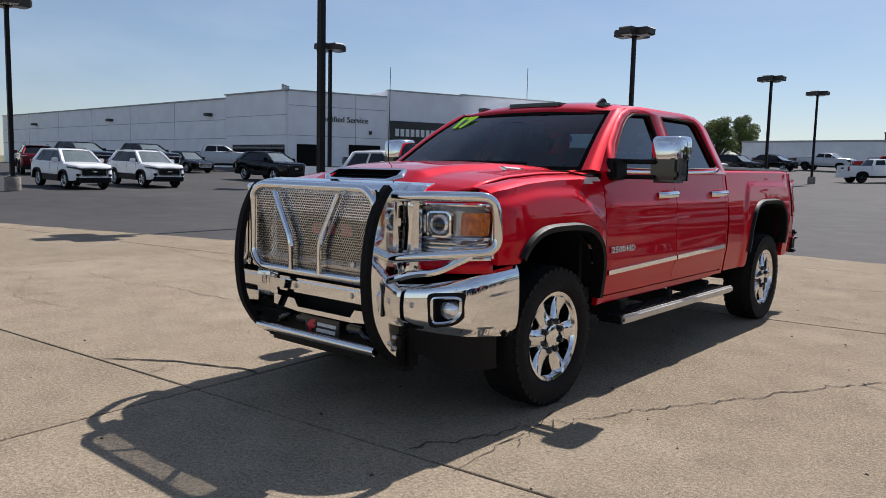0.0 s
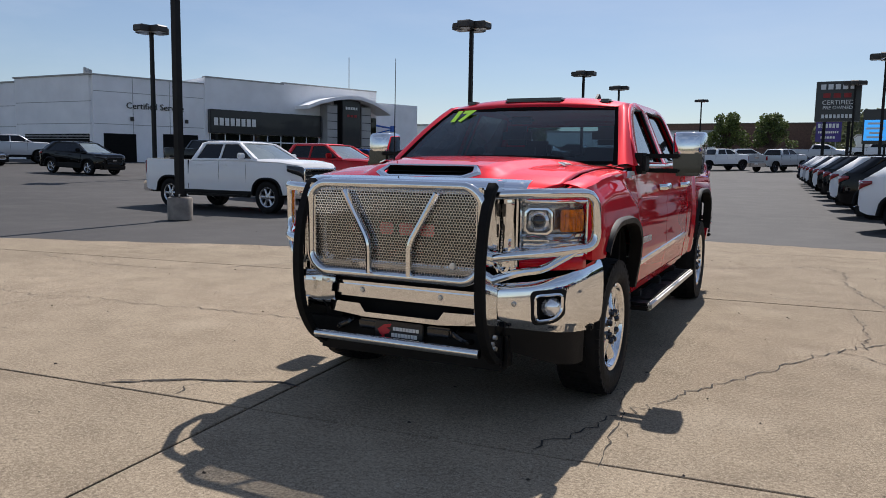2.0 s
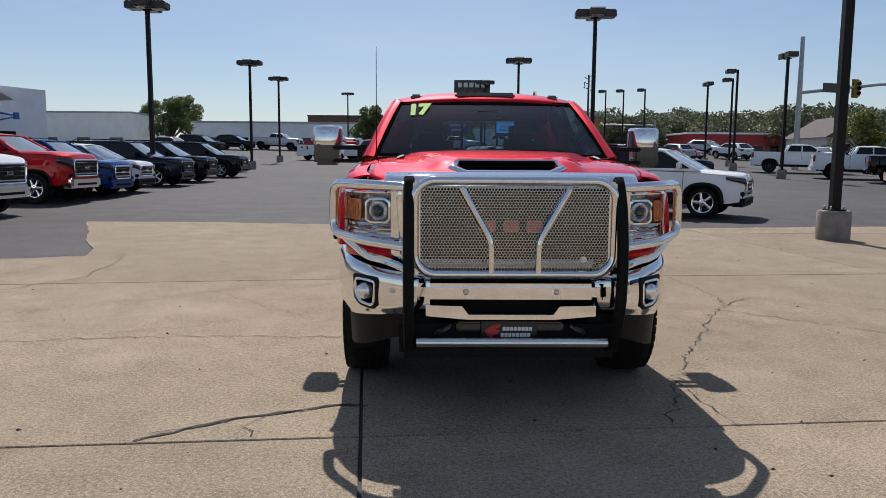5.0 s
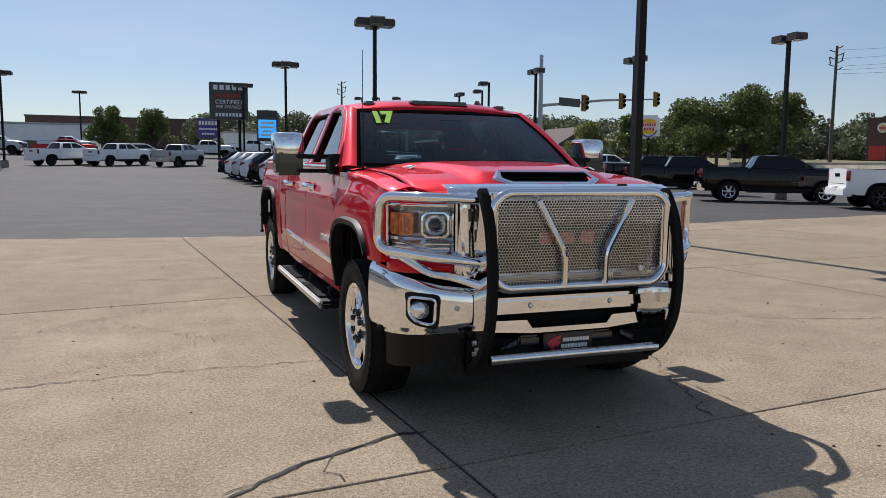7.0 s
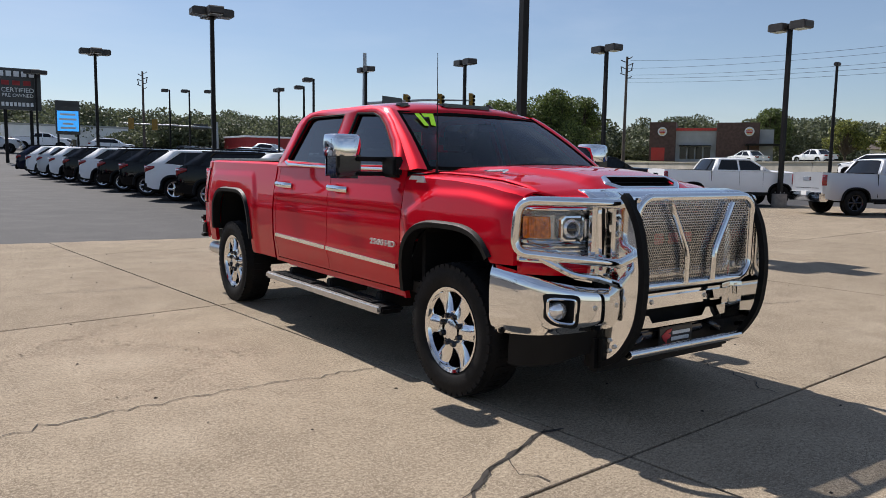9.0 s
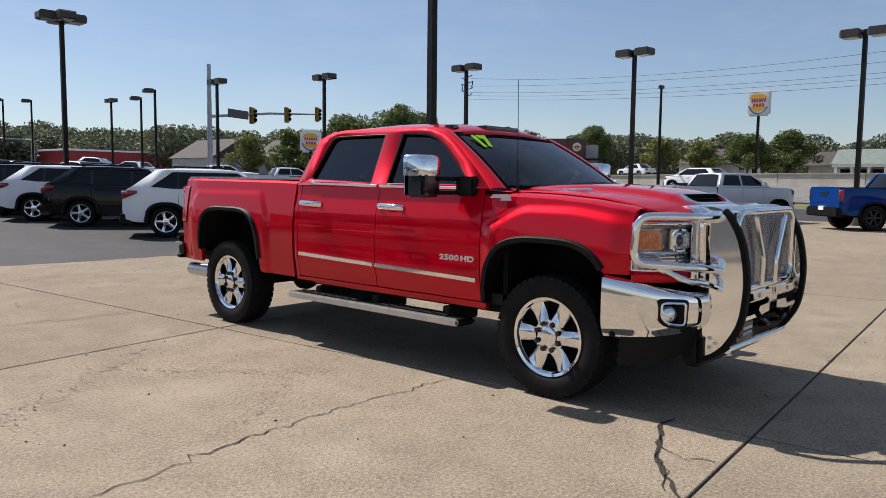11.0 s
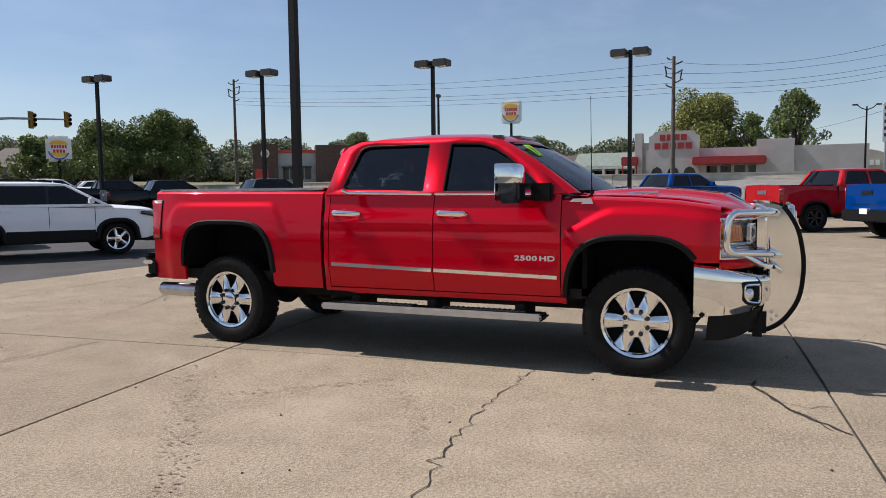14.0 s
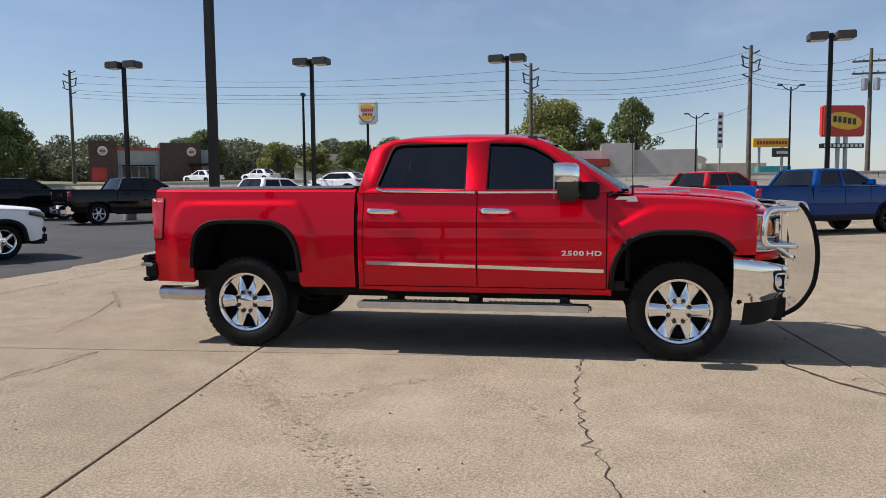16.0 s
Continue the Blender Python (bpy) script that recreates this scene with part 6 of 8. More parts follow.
# far rows of the lot
FAR = "vehicles far across the lot"
for key, xy, d in (("e_white", (-28.6, 10.35), (1, 0.0)), ("e_white", (-29.0, 13.9), (1, 0.0)), ("s_red", (-45, 14.6), (-1, 0.3)), ("t_black", (-40, 16), (1, 0.1)),
                   ("t_black", (-40, 20), (1, 0.1)), ("s_black", (-31.5, 23.0), (1, 0.02)), ("c_black", (-44, 25.0), (1, 0)), ("t_silver", (-46.5, 30.2), (0.5, 0.9)),
                   ("t_black", (-28, 29.0), (1, -0.1)), ("t_silver", (-9, 78), (1, -0.2)), ("t_silver", (4, 72), (1, -0.2)),
                   ("s_silver", (-22, 62), (1, -0.3)), ("b_black", (-20.5, 66), (1, -0.3)), ("t_silver", (-14.5, 74), (1, -0.2)), ("t_red", (-8, 68), (1, 0.1)), ("s_black", (-19, 72), (1, -0.2)),
                   ("t_pearl", (9, 78), (1, -0.3)), ("s_white", (14, 74), (1, -0.4)), ("s_red", (13.5, 46), (-0.9, 0.4)), ("b_black", (12.5, 40), (1, -0.3)), ("s_navy", (13, 36.5), (1, -0.3)),
                   ("s_black", (15.2, 52), (0.9, -0.4)), ("c_red", (18, 60), (0.9, -0.4)), ("s_silver", (20, 64), (0.9, -0.4)), ("c_white", (22, 68), (0.9, -0.4)), ("b_navy", (13, 33), (1, -0.3)),
                   ("s_white", (47.5, 21), (0.2, 1)), ("c_white", (69, 44), (0.3, 1)), ("c_white", (75, 40), (0.3, 1)), ("c_red", (42, 62), (0.4, 1)), ("s_white", (39, 69), (-0.3, -1)),
                   ("c_red", (36, 78), (0.4, 1)), ("b_black", (43, 75), (-0.4, -1)), ("c_white", (49, 66), (0.4, 1)), ("s_silver", (33, 82), (0.6, -1)), ("c_red", (52, 72), (0.4, 1))):
    if xy[1] > 54 and xy[0] < 15:
        xy = (xy[0] * 1.15 + 0.07, xy[1] * 1.15 + 0.75)
    park(key, xy, d, group=FAR)
for key, xy, d in (("t_silver", (0.45, 69.0), (0.54, 0.84)), ("t_white", (-4.3, 69.0), (0.70, 0.72)), ("t_white", (-8.5, 69.0), (0.75, 0.65)), ("s_white", (-3.0, 78.0), (0.8, 0.6)),
                   ("c_red", (46.0, 58.5), (1, -0.6)), ("c_white", (45.5, 55.0), (1, -0.6)), ("s_red", (48.0, 63.0), (1, -0.6)), ("c_black", (43.0, 57.5), (1, -0.6))):
    park(key, xy, d, group=FAR)
for k, key in enumerate(("s_black", "c_white", "s_silver", "c_red", "s_white", "c_black")):
    park(key, (17.5 + 3.3 * k, 70.5 + 0.9 * k), (0.35, -1) if k % 2 else (-0.35, 1), group=FAR)


# ---- lamp posts ----
def lamp_post(heads, label):
    """A square steel pole on a concrete footing; heads: directions in degrees of the shoebox lamps."""
    e = thing("lamp_post", label, "lamp post", "lot lamp posts")
    foot = bmesh.new()
    lathe(foot, [(0.0, 0.0), (0.29, 0.0), (0.29, 0.50), (0.27, 0.53), (0.0, 0.53)], 24, pose(0, 0, 0, 0, -90, 0))
    part("footing", foot, M_BASE, e, "round concrete footing")
    base = part("base_plate", boxm(-0.15, 0.15, -0.15, 0.15, 0.53, 0.555, 0.006), M_BRONZE, e)
    for sx_ in (-1, 1):
        for sy_ in (-1, 1):
            bm = bmesh.new()
            lathe(bm, [(0.018, 0.0), (0.018, 0.05), (0.0, 0.06)], 8, pose(sx_ * 0.12, sy_ * 0.12, 0.555, 0, -90, 0))
            part("bolt", bm, M_GALV, base)
    bm = bmesh.new()
    rows = [[(-w, -w, z), (w, -w, z), (w, w, z), (-w, w, z)] for w, z in ((0.078, 0.55), (0.078, 3.5), (0.072, 7.25))]
    vv = grid(bm, rows, True)
    bm.faces.new(vv[-1])
    part("pole", bm, M_BRONZE, e, "", 20)
    for a in heads:
        m = pose(0, 0, 7.12, 0, 0, a)
        arm = part("lamp_arm", boxm(0.05, 0.16, -0.04, 0.04, -0.05, 0.05, 0.008, m), M_BRONZE, e)
        bm = bmesh.new()
        rows = []
        for x, h0, h1, w in ((0.13, -0.10, 0.13, 0.26), (0.18, -0.13, 0.17, 0.29), (0.76, -0.13, 0.17, 0.29), (0.83, -0.10, 0.11, 0.26)):
            rows.append([m @ Vector(p) for p in ((x, -w, h0), (x, w, h0), (x, w, h1), (x, -w, h1))])
        vv = grid(bm, rows, True)
        bm.faces.new(vv[0])
        bm.faces.new(vv[-1])
        hd = part("lamp_head", bm, M_HEADBOX, e, "brown shoebox lamp head", 20)
        part("lamp_lens", boxm(0.21, 0.73, -0.25, 0.25, -0.150, -0.128, 0.008, m), M_LAMPGLASS, hd, "pale flat lens")
    return e


quad, twin, single = (lamp_post(h, t) for h, t in (((0, 90, 180, 270), "bronze lamp post with four shoebox heads on concrete footing"),
                                                  ((90, 270), "bronze lamp post with two shoebox heads on concrete footing"), ((180,), "bronze lamp post with one shoebox head")))


def set_lamp(proto, x, y, turn=0.0, first=[]):
    m = pose(x, y, ground_z(x, y), 0, 0, turn)
    if proto not in first:
        first.append(proto)
        proto.matrix_world = m
    else:
        copy_thing(proto, m)


for x, y in ((-11.45, 8.66), (6.93, 8.4), (-11.65, 25.9), (6.45, 26.7), (-12.55, 47.0), (5.35, 43.9), (-13.42, 61.3), (-28.2, 7.4), (-26.9, 22.3), (4.69, 63.4), (-11.3, 98.0)):
    set_lamp(quad, x, y, -4)
for x, y in ((25.0, 13.1), (24.1, 21.9), (26.2, 4.4), (22.3, 30.9), (20.5, 39.1), (24.2, -8.3), (24.65, 62.8), (25.5, -20.0)):
    set_lamp(twin, x, y, -4)
for x, y in ((21.96, 49.8), (24.86, 57.8), (19.5, 80), (21.0, 78), (22.5, 75)):
    set_lamp(single, x, y, -10)


# ---- signs, poles, cables ----
def sign_marks(parent, x0, x1, z, h, n, y, mat, gap=0.3, name="sign_bar"):
    """A row of plain bars standing for lettering that is not spelled out."""
    w = (x1 - x0) / n
    for i in range(n):
        a = x0 + i * w
        part(name, boxm(a, a + w * (1 - gap), y - 0.03, y, z - h / 2, z + h / 2), mat, parent)


# the dealer's pylon sign by the lot's far end
s1 = thing("pylon_sign", "tall black dealer sign with white marks on two posts", "sign", at=pose(3.6, 65.2, ground_z(3.6, 65.2), 0, 0, -3))
gz = ground_z(3.6, 65.2)
part("sign_cabinet", boxm(-1.65, 1.65, -0.25, 0.25, 5.35 - gz, 8.6 - gz, 0.04), M_SIGNBLACK, s1)
for x in (-0.9, 0.9):
    part("sign_post", boxm(x - 0.12, x + 0.12, -0.12, 0.12, 0, 5.4 - gz), M_BRONZE, s1)
sign_marks(s1, -1.3, 1.35, 8.15 - gz, 0.42, 5, -0.26, M_SIGNWHITE)
sign_marks(s1, -1.1, 1.15, 7.45 - gz, 0.36, 3, -0.26, M_REDWALL)
lettering("sign_text", "CERTIFIED", 0.50, pose(0, -0.27, 6.88 - gz, 90), M_SIGNWHITE, s1, 0.01, "white lettering")
lettering("sign_text", "PRE OWNED", 0.38, pose(0, -0.27, 6.46 - gz, 90), M_SIGNWHITE, s1, 0.01, "white lettering")
sign_marks(s1, -1.15, 1.15, 5.78 - gz, 0.30, 8, -0.26, M_SIGNWHITE)
s2 = thing("display_sign", "black roadside sign with glowing blue display", "sign", at=pose(5.9, 57.3, ground_z(5.9, 57.3), 0, 0, -4))
gz = ground_z(5.9, 57.3)
part("sign_cabinet", boxm(-0.80, 0.80, -0.18, 0.18, 3.3 - gz, 5.75 - gz, 0.04), M_SIGNBLACK, s2)
part("display_panel", boxm(-0.70, 0.70, -0.20, -0.18, 3.55 - gz, 5.0 - gz), M_SCREEN, s2, "glowing blue display panel")
for k, (w, z) in enumerate(((0.50, 4.75), (0.56, 4.4), (0.35, 4.08), (0.5, 3.78))):
    part("display_mark", boxm(-w, w, -0.212, -0.20, z - 0.07 - gz, z + 0.07 - gz), M_SIGNWHITE, s2)
for x in (-0.65, 0.65):
    part("sign_post", boxm(x - 0.07, x + 0.07, -0.07, 0.07, 0, 3.4 - gz), M_BRONZE, s2)
s3 = thing("lot_sign", "blue and white lot sign with unreadable lines", "sign", at=pose(3.5, 95.0, ground_z(3.5, 95), 0, 0, -3))
part("sign_panel", boxm(-1.35, 1.35, -0.08, 0.08, 2.0, 4.4, 0.02), M_SIGNPURPLE, s3)
sign_marks(s3, -1.15, 1.15, 3.85, 0.5, 6, -0.09, M_SIGNWHITE)
sign_marks(s3, -1.1, 1.1, 3.1, 0.26, 10, -0.09, M_SIGNWHITE)
sign_marks(s3, -0.8, 0.8, 2.5, 0.26, 5, -0.09, M_SIGNWHITE)
for x in (-0.8, 0.8):
    part("sign_post", boxm(x - 0.05, x + 0.05, -0.05, 0.05, 0, 2.1), M_GALV, s3)


def bun_sign(x, y, turn, z0, z1, w, label):
    gz_ = ground_z(x, y)
    e = thing("restaurant_sign", label, "sign", "restaurant signs", at=pose(x, y, gz_, 0, 0, turn))
    h = z1 - z0
    part("sign_cabinet", boxm(-w / 2, w / 2, -0.28, 0.28, z0 - gz_, z1 - gz_, 0.25, None, 4), M_SIGNWHITE, e)
    part("sign_post", boxm(-0.13, 0.13, -0.13, 0.13, 0, z0 - gz_ + 0.1), M_BRONZE, e)
    for s in (-1, 1):
        for dz, sc, mt in ((0.30, 1.0, M_SIGNYEL), (-0.27, 1.0, M_SIGNYEL)):
            arc_ = [(w * 0.36 * math.cos(a), s * 0.29, (z0 + z1) / 2 - gz_ + dz * h * 0.55 + (1 if dz > 0 else -1) * h * 0.17 * math.sin(a)) for a in [math.pi * k / 12 for k in range(13)]]
            bm = bmesh.new()
            vs = [bm.verts.new(p) for p in arc_]
            f = bm.faces.new(vs)
            r_ = bmesh.ops.extrude_face_region(bm, geom=[f])
            bmesh.ops.translate(bm, vec=(0, s * 0.03, 0), verts=[v for v in r_["geom"] if isinstance(v, bmesh.types.BMVert)])
            part("sign_bun", bm, mt, e)
        for dz, n, ww in ((0.085, 6, 0.62), (-0.09, 4, 0.50)):
            for i in range(n):
                a = -w * ww / 2 + w * ww * i / n
                part("sign_bar", boxm(a, a + w * ww / n * 0.72, *sorted((s * 0.28, s * 0.31)), (z0 + z1) / 2 - gz_ + dz * h - h * 0.065, (z0 + z1) / 2 - gz_ + dz * h + h * 0.065), M_SIGNRED, e)
        ring_ = [(w * 0.40 * math.cos(a), s * 0.30, (z0 + z1) / 2 - gz_ + h * 0.40 * math.sin(a)) for a in [math.pi * (1.12 + 0.80 * k / 14) for k in range(15)]]
        part("sign_swoosh", tubem(ring_, 0.07, 6), M_SIGNBLUE, e)
    return e


bun_sign(84.0, 28.3, 90, 9.4, 12.4, 2.7, "white rounded restaurant sign on a dark pole")
bun_sign(44.6, 60.5, 140, 4.4, 6.8, 2.2, "low white rounded restaurant sign among trees")

# orange restaurant pylon
s4 = thing("pylon_sign", "orange-red restaurant pylon sign with yellow oval", "sign", at=pose(64.4, -20.9, ground_z(64.4, -20.9), 0, 0, 105))
gz = ground_z(64.4, -20.9)
part("sign_cabinet", boxm(-1.95, 1.95, -0.3, 0.3, 5.6 - gz, 8.3 - gz, 0.12), M_SIGNRED, s4)
part("lower_panel", boxm(-1.95, 1.95, -0.2, 0.2, 4.6 - gz, 5.0 - gz, 0.02), M_SIGNBLACK, s4)
for s in (-1, 1):
    oval = [(1.6 * math.cos(a), 0.75 * math.sin(a) + 0.18 * math.cos(a)) for a in [2 * math.pi * k / 28 for k in range(28)]]
    part("sign_oval", prismm([(u, v + 6.95 - gz) for u, v in oval], *sorted((s * 0.30, s * 0.33)), axis="y"), M_SIGNYEL, s4)
    for i in range(5):
        part("sign_bar", boxm(-1.05 + i * 0.44, -0.75 + i * 0.44, *sorted((s * 0.33, s * 0.35)), 6.62 + i * 0.06 - gz, 7.15 + i * 0.06 - gz), M_SIGNBLACK, s4)
    for i in range(9):
        part("sign_bar", boxm(-1.75 + i * 0.4, -1.5 + i * 0.4, *sorted((s * 0.2, s * 0.215)), 4.68 - gz, 4.92 - gz), M_SIGNWHITE, s4)
for x in (-0.35, 0.35):
    part("sign_post", boxm(x - 0.13, x + 0.13, -0.13, 0.13, 0, 5.6 - gz), M_GALV, s4)
s5 = thing("billboard", "yellow and black store sign near the road", "sign", at=pose(75.5, -17.5, ground_z(75.5, -17.5), 0, 0, 103))
gz = ground_z(75.5, -17.5)
part("sign_panel", boxm(-1.9, 1.9, -0.15, 0.15, 5.3 - gz, 6.2 - gz), M_SIGNYEL, s5)
part("lower_panel", boxm(-1.9, -0.2, -0.15, 0.15, 4.3 - gz, 5.2 - gz), M_SIGNBLACK, s5)
sign_marks(s5, -1.6, 1.6, 5.75 - gz, 0.35, 10, 0.18, M_REDWALL)
sign_marks(s5, -1.7, -0.5, 4.75 - gz, 0.3, 6, 0.18, M_SIGNWHITE)
for x in (-1.2, 1.2):
    part("sign_post", boxm(x - 0.1, x + 0.1, -0.1, 0.1, 0, 5.3 - gz), M_GALV, s5)
e = thing("street_sign", "narrow white street sign on a thin post", "sign", at=pose(44.8, -7.6, ground_z(44.8, -7.6), 0, 0, 100))
part("sign_post", boxm(-0.05, 0.05, -0.05, 0.05, 0, 2.6), M_GALV, e)
part("sign_panel", boxm(-0.20, 0.20, -0.02, 0.02, 2.6, 4.9, 0.01), M_SIGNWHITE, e)
for k in range(5):
    part("sign_bar", boxm(-0.12, 0.12, 0.02, 0.03, 2.9 + k * 0.4, 3.1 + k * 0.4), M_SIGNBLACK, e)


def utility_pole(x, y, top, arms=1, turn=90, box_=True):
    gz_ = ground_z(x, y)
    e = thing("utility_pole", "weathered wooden utility pole with line hardware", "utility pole", "utility poles", at=pose(x, y, gz_, 0, 0, turn))
    h = top - gz_
    part("pole", tubem([(0, 0, 0), (0, 0, h)], [0.19, 0.12], 12), M_WOOD, e)
    for k in range(arms):
        arm = part("crossarm", boxm(-1.25, 1.25, -0.06, 0.06, h - 1.0 - k * 0.9, h - 0.86 - k * 0.9, 0.01), M_WOOD, e)
        for xx in (-1.1, -0.5, 0.5, 1.1):
            bm = bmesh.new()
            lathe(bm, [(0.03, 0.0), (0.06, 0.04), (0.05, 0.14), (0.0, 0.16)], 8, pose(xx, 0, h - 0.86 - k * 0.9, 0, -90, 0))
            part("insulator", bm, M_GALV, arm)
    if not arms:
        for k in range(7):
            sd = -1 if k % 2 else 1
            z = h - 0.25 - 0.34 * k
            br = part("insulator_bracket", tubem([(0, 0, z), (sd * 0.30, 0.05 * k - 0.15, z + 0.05), (sd * (0.55 + 0.06 * (k % 3)), 0.05 * k - 0.15, z + 0.22)], [0.05, 0.05, 0.06], 6), M_POLEIRON, e)
            if k in (2, 3):
                part("fuse_tube", tubem([(sd * 0.5, 0.1, z - 0.45), (sd * 0.62, 0.1, z + 0.25)], 0.06, 6), M_POLEIRON, br)
    if box_:
        for xx in (-0.42, 0.42):
            bm = bmesh.new()
            lathe(bm, [(0.0, 0.0), (0.22, 0.02), (0.23, 0.85), (0.12, 0.93), (0.0, 0.95)], 14, pose(xx, 0.1, h - 3.1, 0, -90, 0))
            part("transformer", bm, M_GALV, e, "grey transformer can")
    return Vector((x, y, top))


up = [utility_pole(60.2, 52.2, 13.5, 0, -51, False), utility_pole(52.5, 5.4, 11.1, 0, 85, False), utility_pole(51.5, -10.7, 11.6, 0, 85, False), utility_pole(54.3, -19.7, 11.5, 2, 85)]
utility_pole(22.4, 103.0, 13.4, 0, 0, False)
wires = [Vector((50.5, -70, 11.5))] + [up[3], up[2], up[1], up[0]]


def cable(a, b, sag, r=0.012):
    pts = [a.lerp(b, k / 14) - Vector((0, 0, sag * 4 * (k / 14) * (1 - k / 14))) for k in range(15)]
    ob = part("overhead_cable", tubem(pts, r, 5), M_CABLE)
    tagged(ob, "thin dark overhead cable between utility poles", "cable", "overhead cables")


for a, b in zip(wires, wires[1:]):
    for dz, off in ((-0.35, 0.9), (-1.3, -0.9), (-1.95, 0.1), (-2.3, 0.15), (-2.7, 0.1)):
        cable(a + Vector((off * 0.5, 0, dz)), b + Vector((off * 0.5, 0, dz)), 0.9 if dz > -1 else 0.55)
cable(up[2] + Vector((0, 0, -4.5)), Vector((82, 2, 6.5)), 0.7)


def traffic_mast(x, y, turn, length, h_pole, h_arm, signals, label, rise=0.4, mat=None, panel=(1.2, 3.2), pmat=None):
    gz_ = ground_z(x, y)
    e = thing("traffic_signal", label, "traffic signal", at=pose(x, y, gz_, 0, 0, turn))
    part("mast", tubem([(0, 0, 0), (0, 0, h_pole - gz_)], [0.24, 0.15], 14), M_GALV, e)
    part("mast_arm", tubem([(0, 0, h_arm - gz_), (length * 0.5, 0, h_arm + rise * 0.6 - gz_), (length, 0, h_arm + rise - gz_)], [0.13, 0.11, 0.07], 10), M_GALV, e)
    for d in signals:
        z = h_arm + rise * d / length - gz_
        hd = part("signal_head", boxm(d - 0.25, d + 0.25, -0.2, 0.08, z - 0.62, z + 0.62, 0.04), mat or M_SIGNAL, e, "three-lamp signal head")
        part("backplate", boxm(d - 0.36, d + 0.36, 0.085, 0.11, z - 0.72, z + 0.72), mat or M_SIGNAL, hd)
        for k in (-1, 0, 1):
            bm = bmesh.new()
            lathe(bm, [(0.13, 0.0), (0.15, 0.02), (0.15, 0.16), (0.14, 0.16), (0.13, 0.02)], 12, pose(d, -0.2, z + k * 0.38, 0, 0, -90))
            part("visor", bm, M_BLACK, hd)
    bd = part("street_name_panel", boxm(panel[0], panel[1], -0.16, -0.12, h_arm + rise * 0.3 - 0.35 - gz_, h_arm + rise * 0.3 + 0.35 - gz_), pmat or M_SIGNBLACK, e)
    return e


traffic_mast(27.4, 51.5, 21, 16.8, 10.6, 6.5, (5.85, 11.35, 16.95), "grey traffic signal mast with long arm over the road", 1.6, None, (2.2, 5.0))
traffic_mast(69.0, 76.5, 86, 22.0, 8.4, 7.9, (13.0, 18.0), "far grey traffic signal mast with blue street sign over the road", 0.8, M_SIGNBLACK, (8.5, 11.2), M_SIGNBLUE)
traffic_mast(30.0, 96.0, 150, 12.0, 6.8, 6.0, (8.0, 11.0), "far traffic signal mast with arm")
# slim street lights
for x, y, top in ((60.6, -15.7, 9.6), (67, -9, 8.0)):
    gz_ = ground_z(x, y)
    e = thing("street_lamp", "slim dark street lamp with two small heads", "street lamp", "street lamps", at=pose(x, y, gz_, 0, 0, 100))
    part("pole", tubem([(0, 0, 0), (0, 0, top - gz_)], [0.10, 0.06], 10), M_BRONZE, e)
    for s in (-1, 1):
        a = part("lamp_arm", tubem([(0, 0, top - 0.3 - gz_), (s * 0.5, 0, top - 0.1 - gz_), (s * 0.75, 0, top + 0.15 - gz_)], 0.04, 8), M_BRONZE, e)
        part("lamp_head", boxm(*sorted((s * 0.7, s * 1.15)), -0.12, 0.12, top + 0.10 - gz_, top + 0.22 - gz_, 0.03), M_HEADBOX, a)

gz_ = ground_z(44.4, 21.2)
e = thing("street_lamp", "tall slim dark street pole with a small camera cluster", "street lamp", at=pose(44.4, 21.2, gz_))
part("pole", tubem([(0, 0, 0), (0, 0, 8.2 - gz_)], [0.12, 0.08], 10), M_BRONZE, e)
part("lamp_head", boxm(-0.22, 0.25, -0.14, 0.14, 8.1 - gz_, 8.35 - gz_, 0.05), M_HEADBOX, e)

# ---- road parapet beyond the lot ----
par = thing("parapet_wall", "long pale concrete parapet beside the rising road", "wall", kind="structure")
ys_ = list(np.arange(70, -120.1, -6.0))
for a, b in zip(ys_, ys_[1:]):
    bm = bmesh.new()
    rows = []
    for y in (a - 0.02, b + 0.02):
        x = 53.0 + 0.12 * max(0, y - 12)
        t = lerp([(-120, 2.5), (-30, 2.45), (-3, 2.35), (14, 2.42), (30, 2.27), (70, 2.0)], y)
        b0 = ground_z(x, y) - 0.1
        rows.append([(x - 0.22, y, b0), (x - 0.14, y, b0 + 0.4), (x - 0.12, y, t - 0.12), (x - 0.18, y, t - 0.10), (x - 0.18, y, t), (x + 0.18, y, t), (x + 0.2, y, b0)])
    vv = grid(bm, rows, True)
    bm.faces.new(vv[0])
    bm.faces.new(vv[-1])
    part("wall_panel", bm, M_PARAPET, par, "", 20)


# ---- buildings ----
def block(name, parent, x0, x1, y0, y1, z0, z1, mat, bev=0.03, label=""):
    return part(name, boxm(x0, x1, y0, y1, z0, z1, bev), mat, parent, label, 20)


# showroom and service building: a south wall, and a front that runs off at an angle
sh = thing("showroom_building", "long white dealership building with black fascia and arched entrance", "building")
G = 0.4
FRONT = pose(-48.0, 36.0, 0, 0, 0, -21.04)


def front(name, x0, x1, s0, s1, z0, z1, mat, bev=0.0, label="", parent=None):
    """A block in the frame of the front: x out of the wall, s along it."""
    return part(name, boxm(x0, x1, s0, s1, z0, z1, bev, FRONT), mat, parent or sh, label, 20)


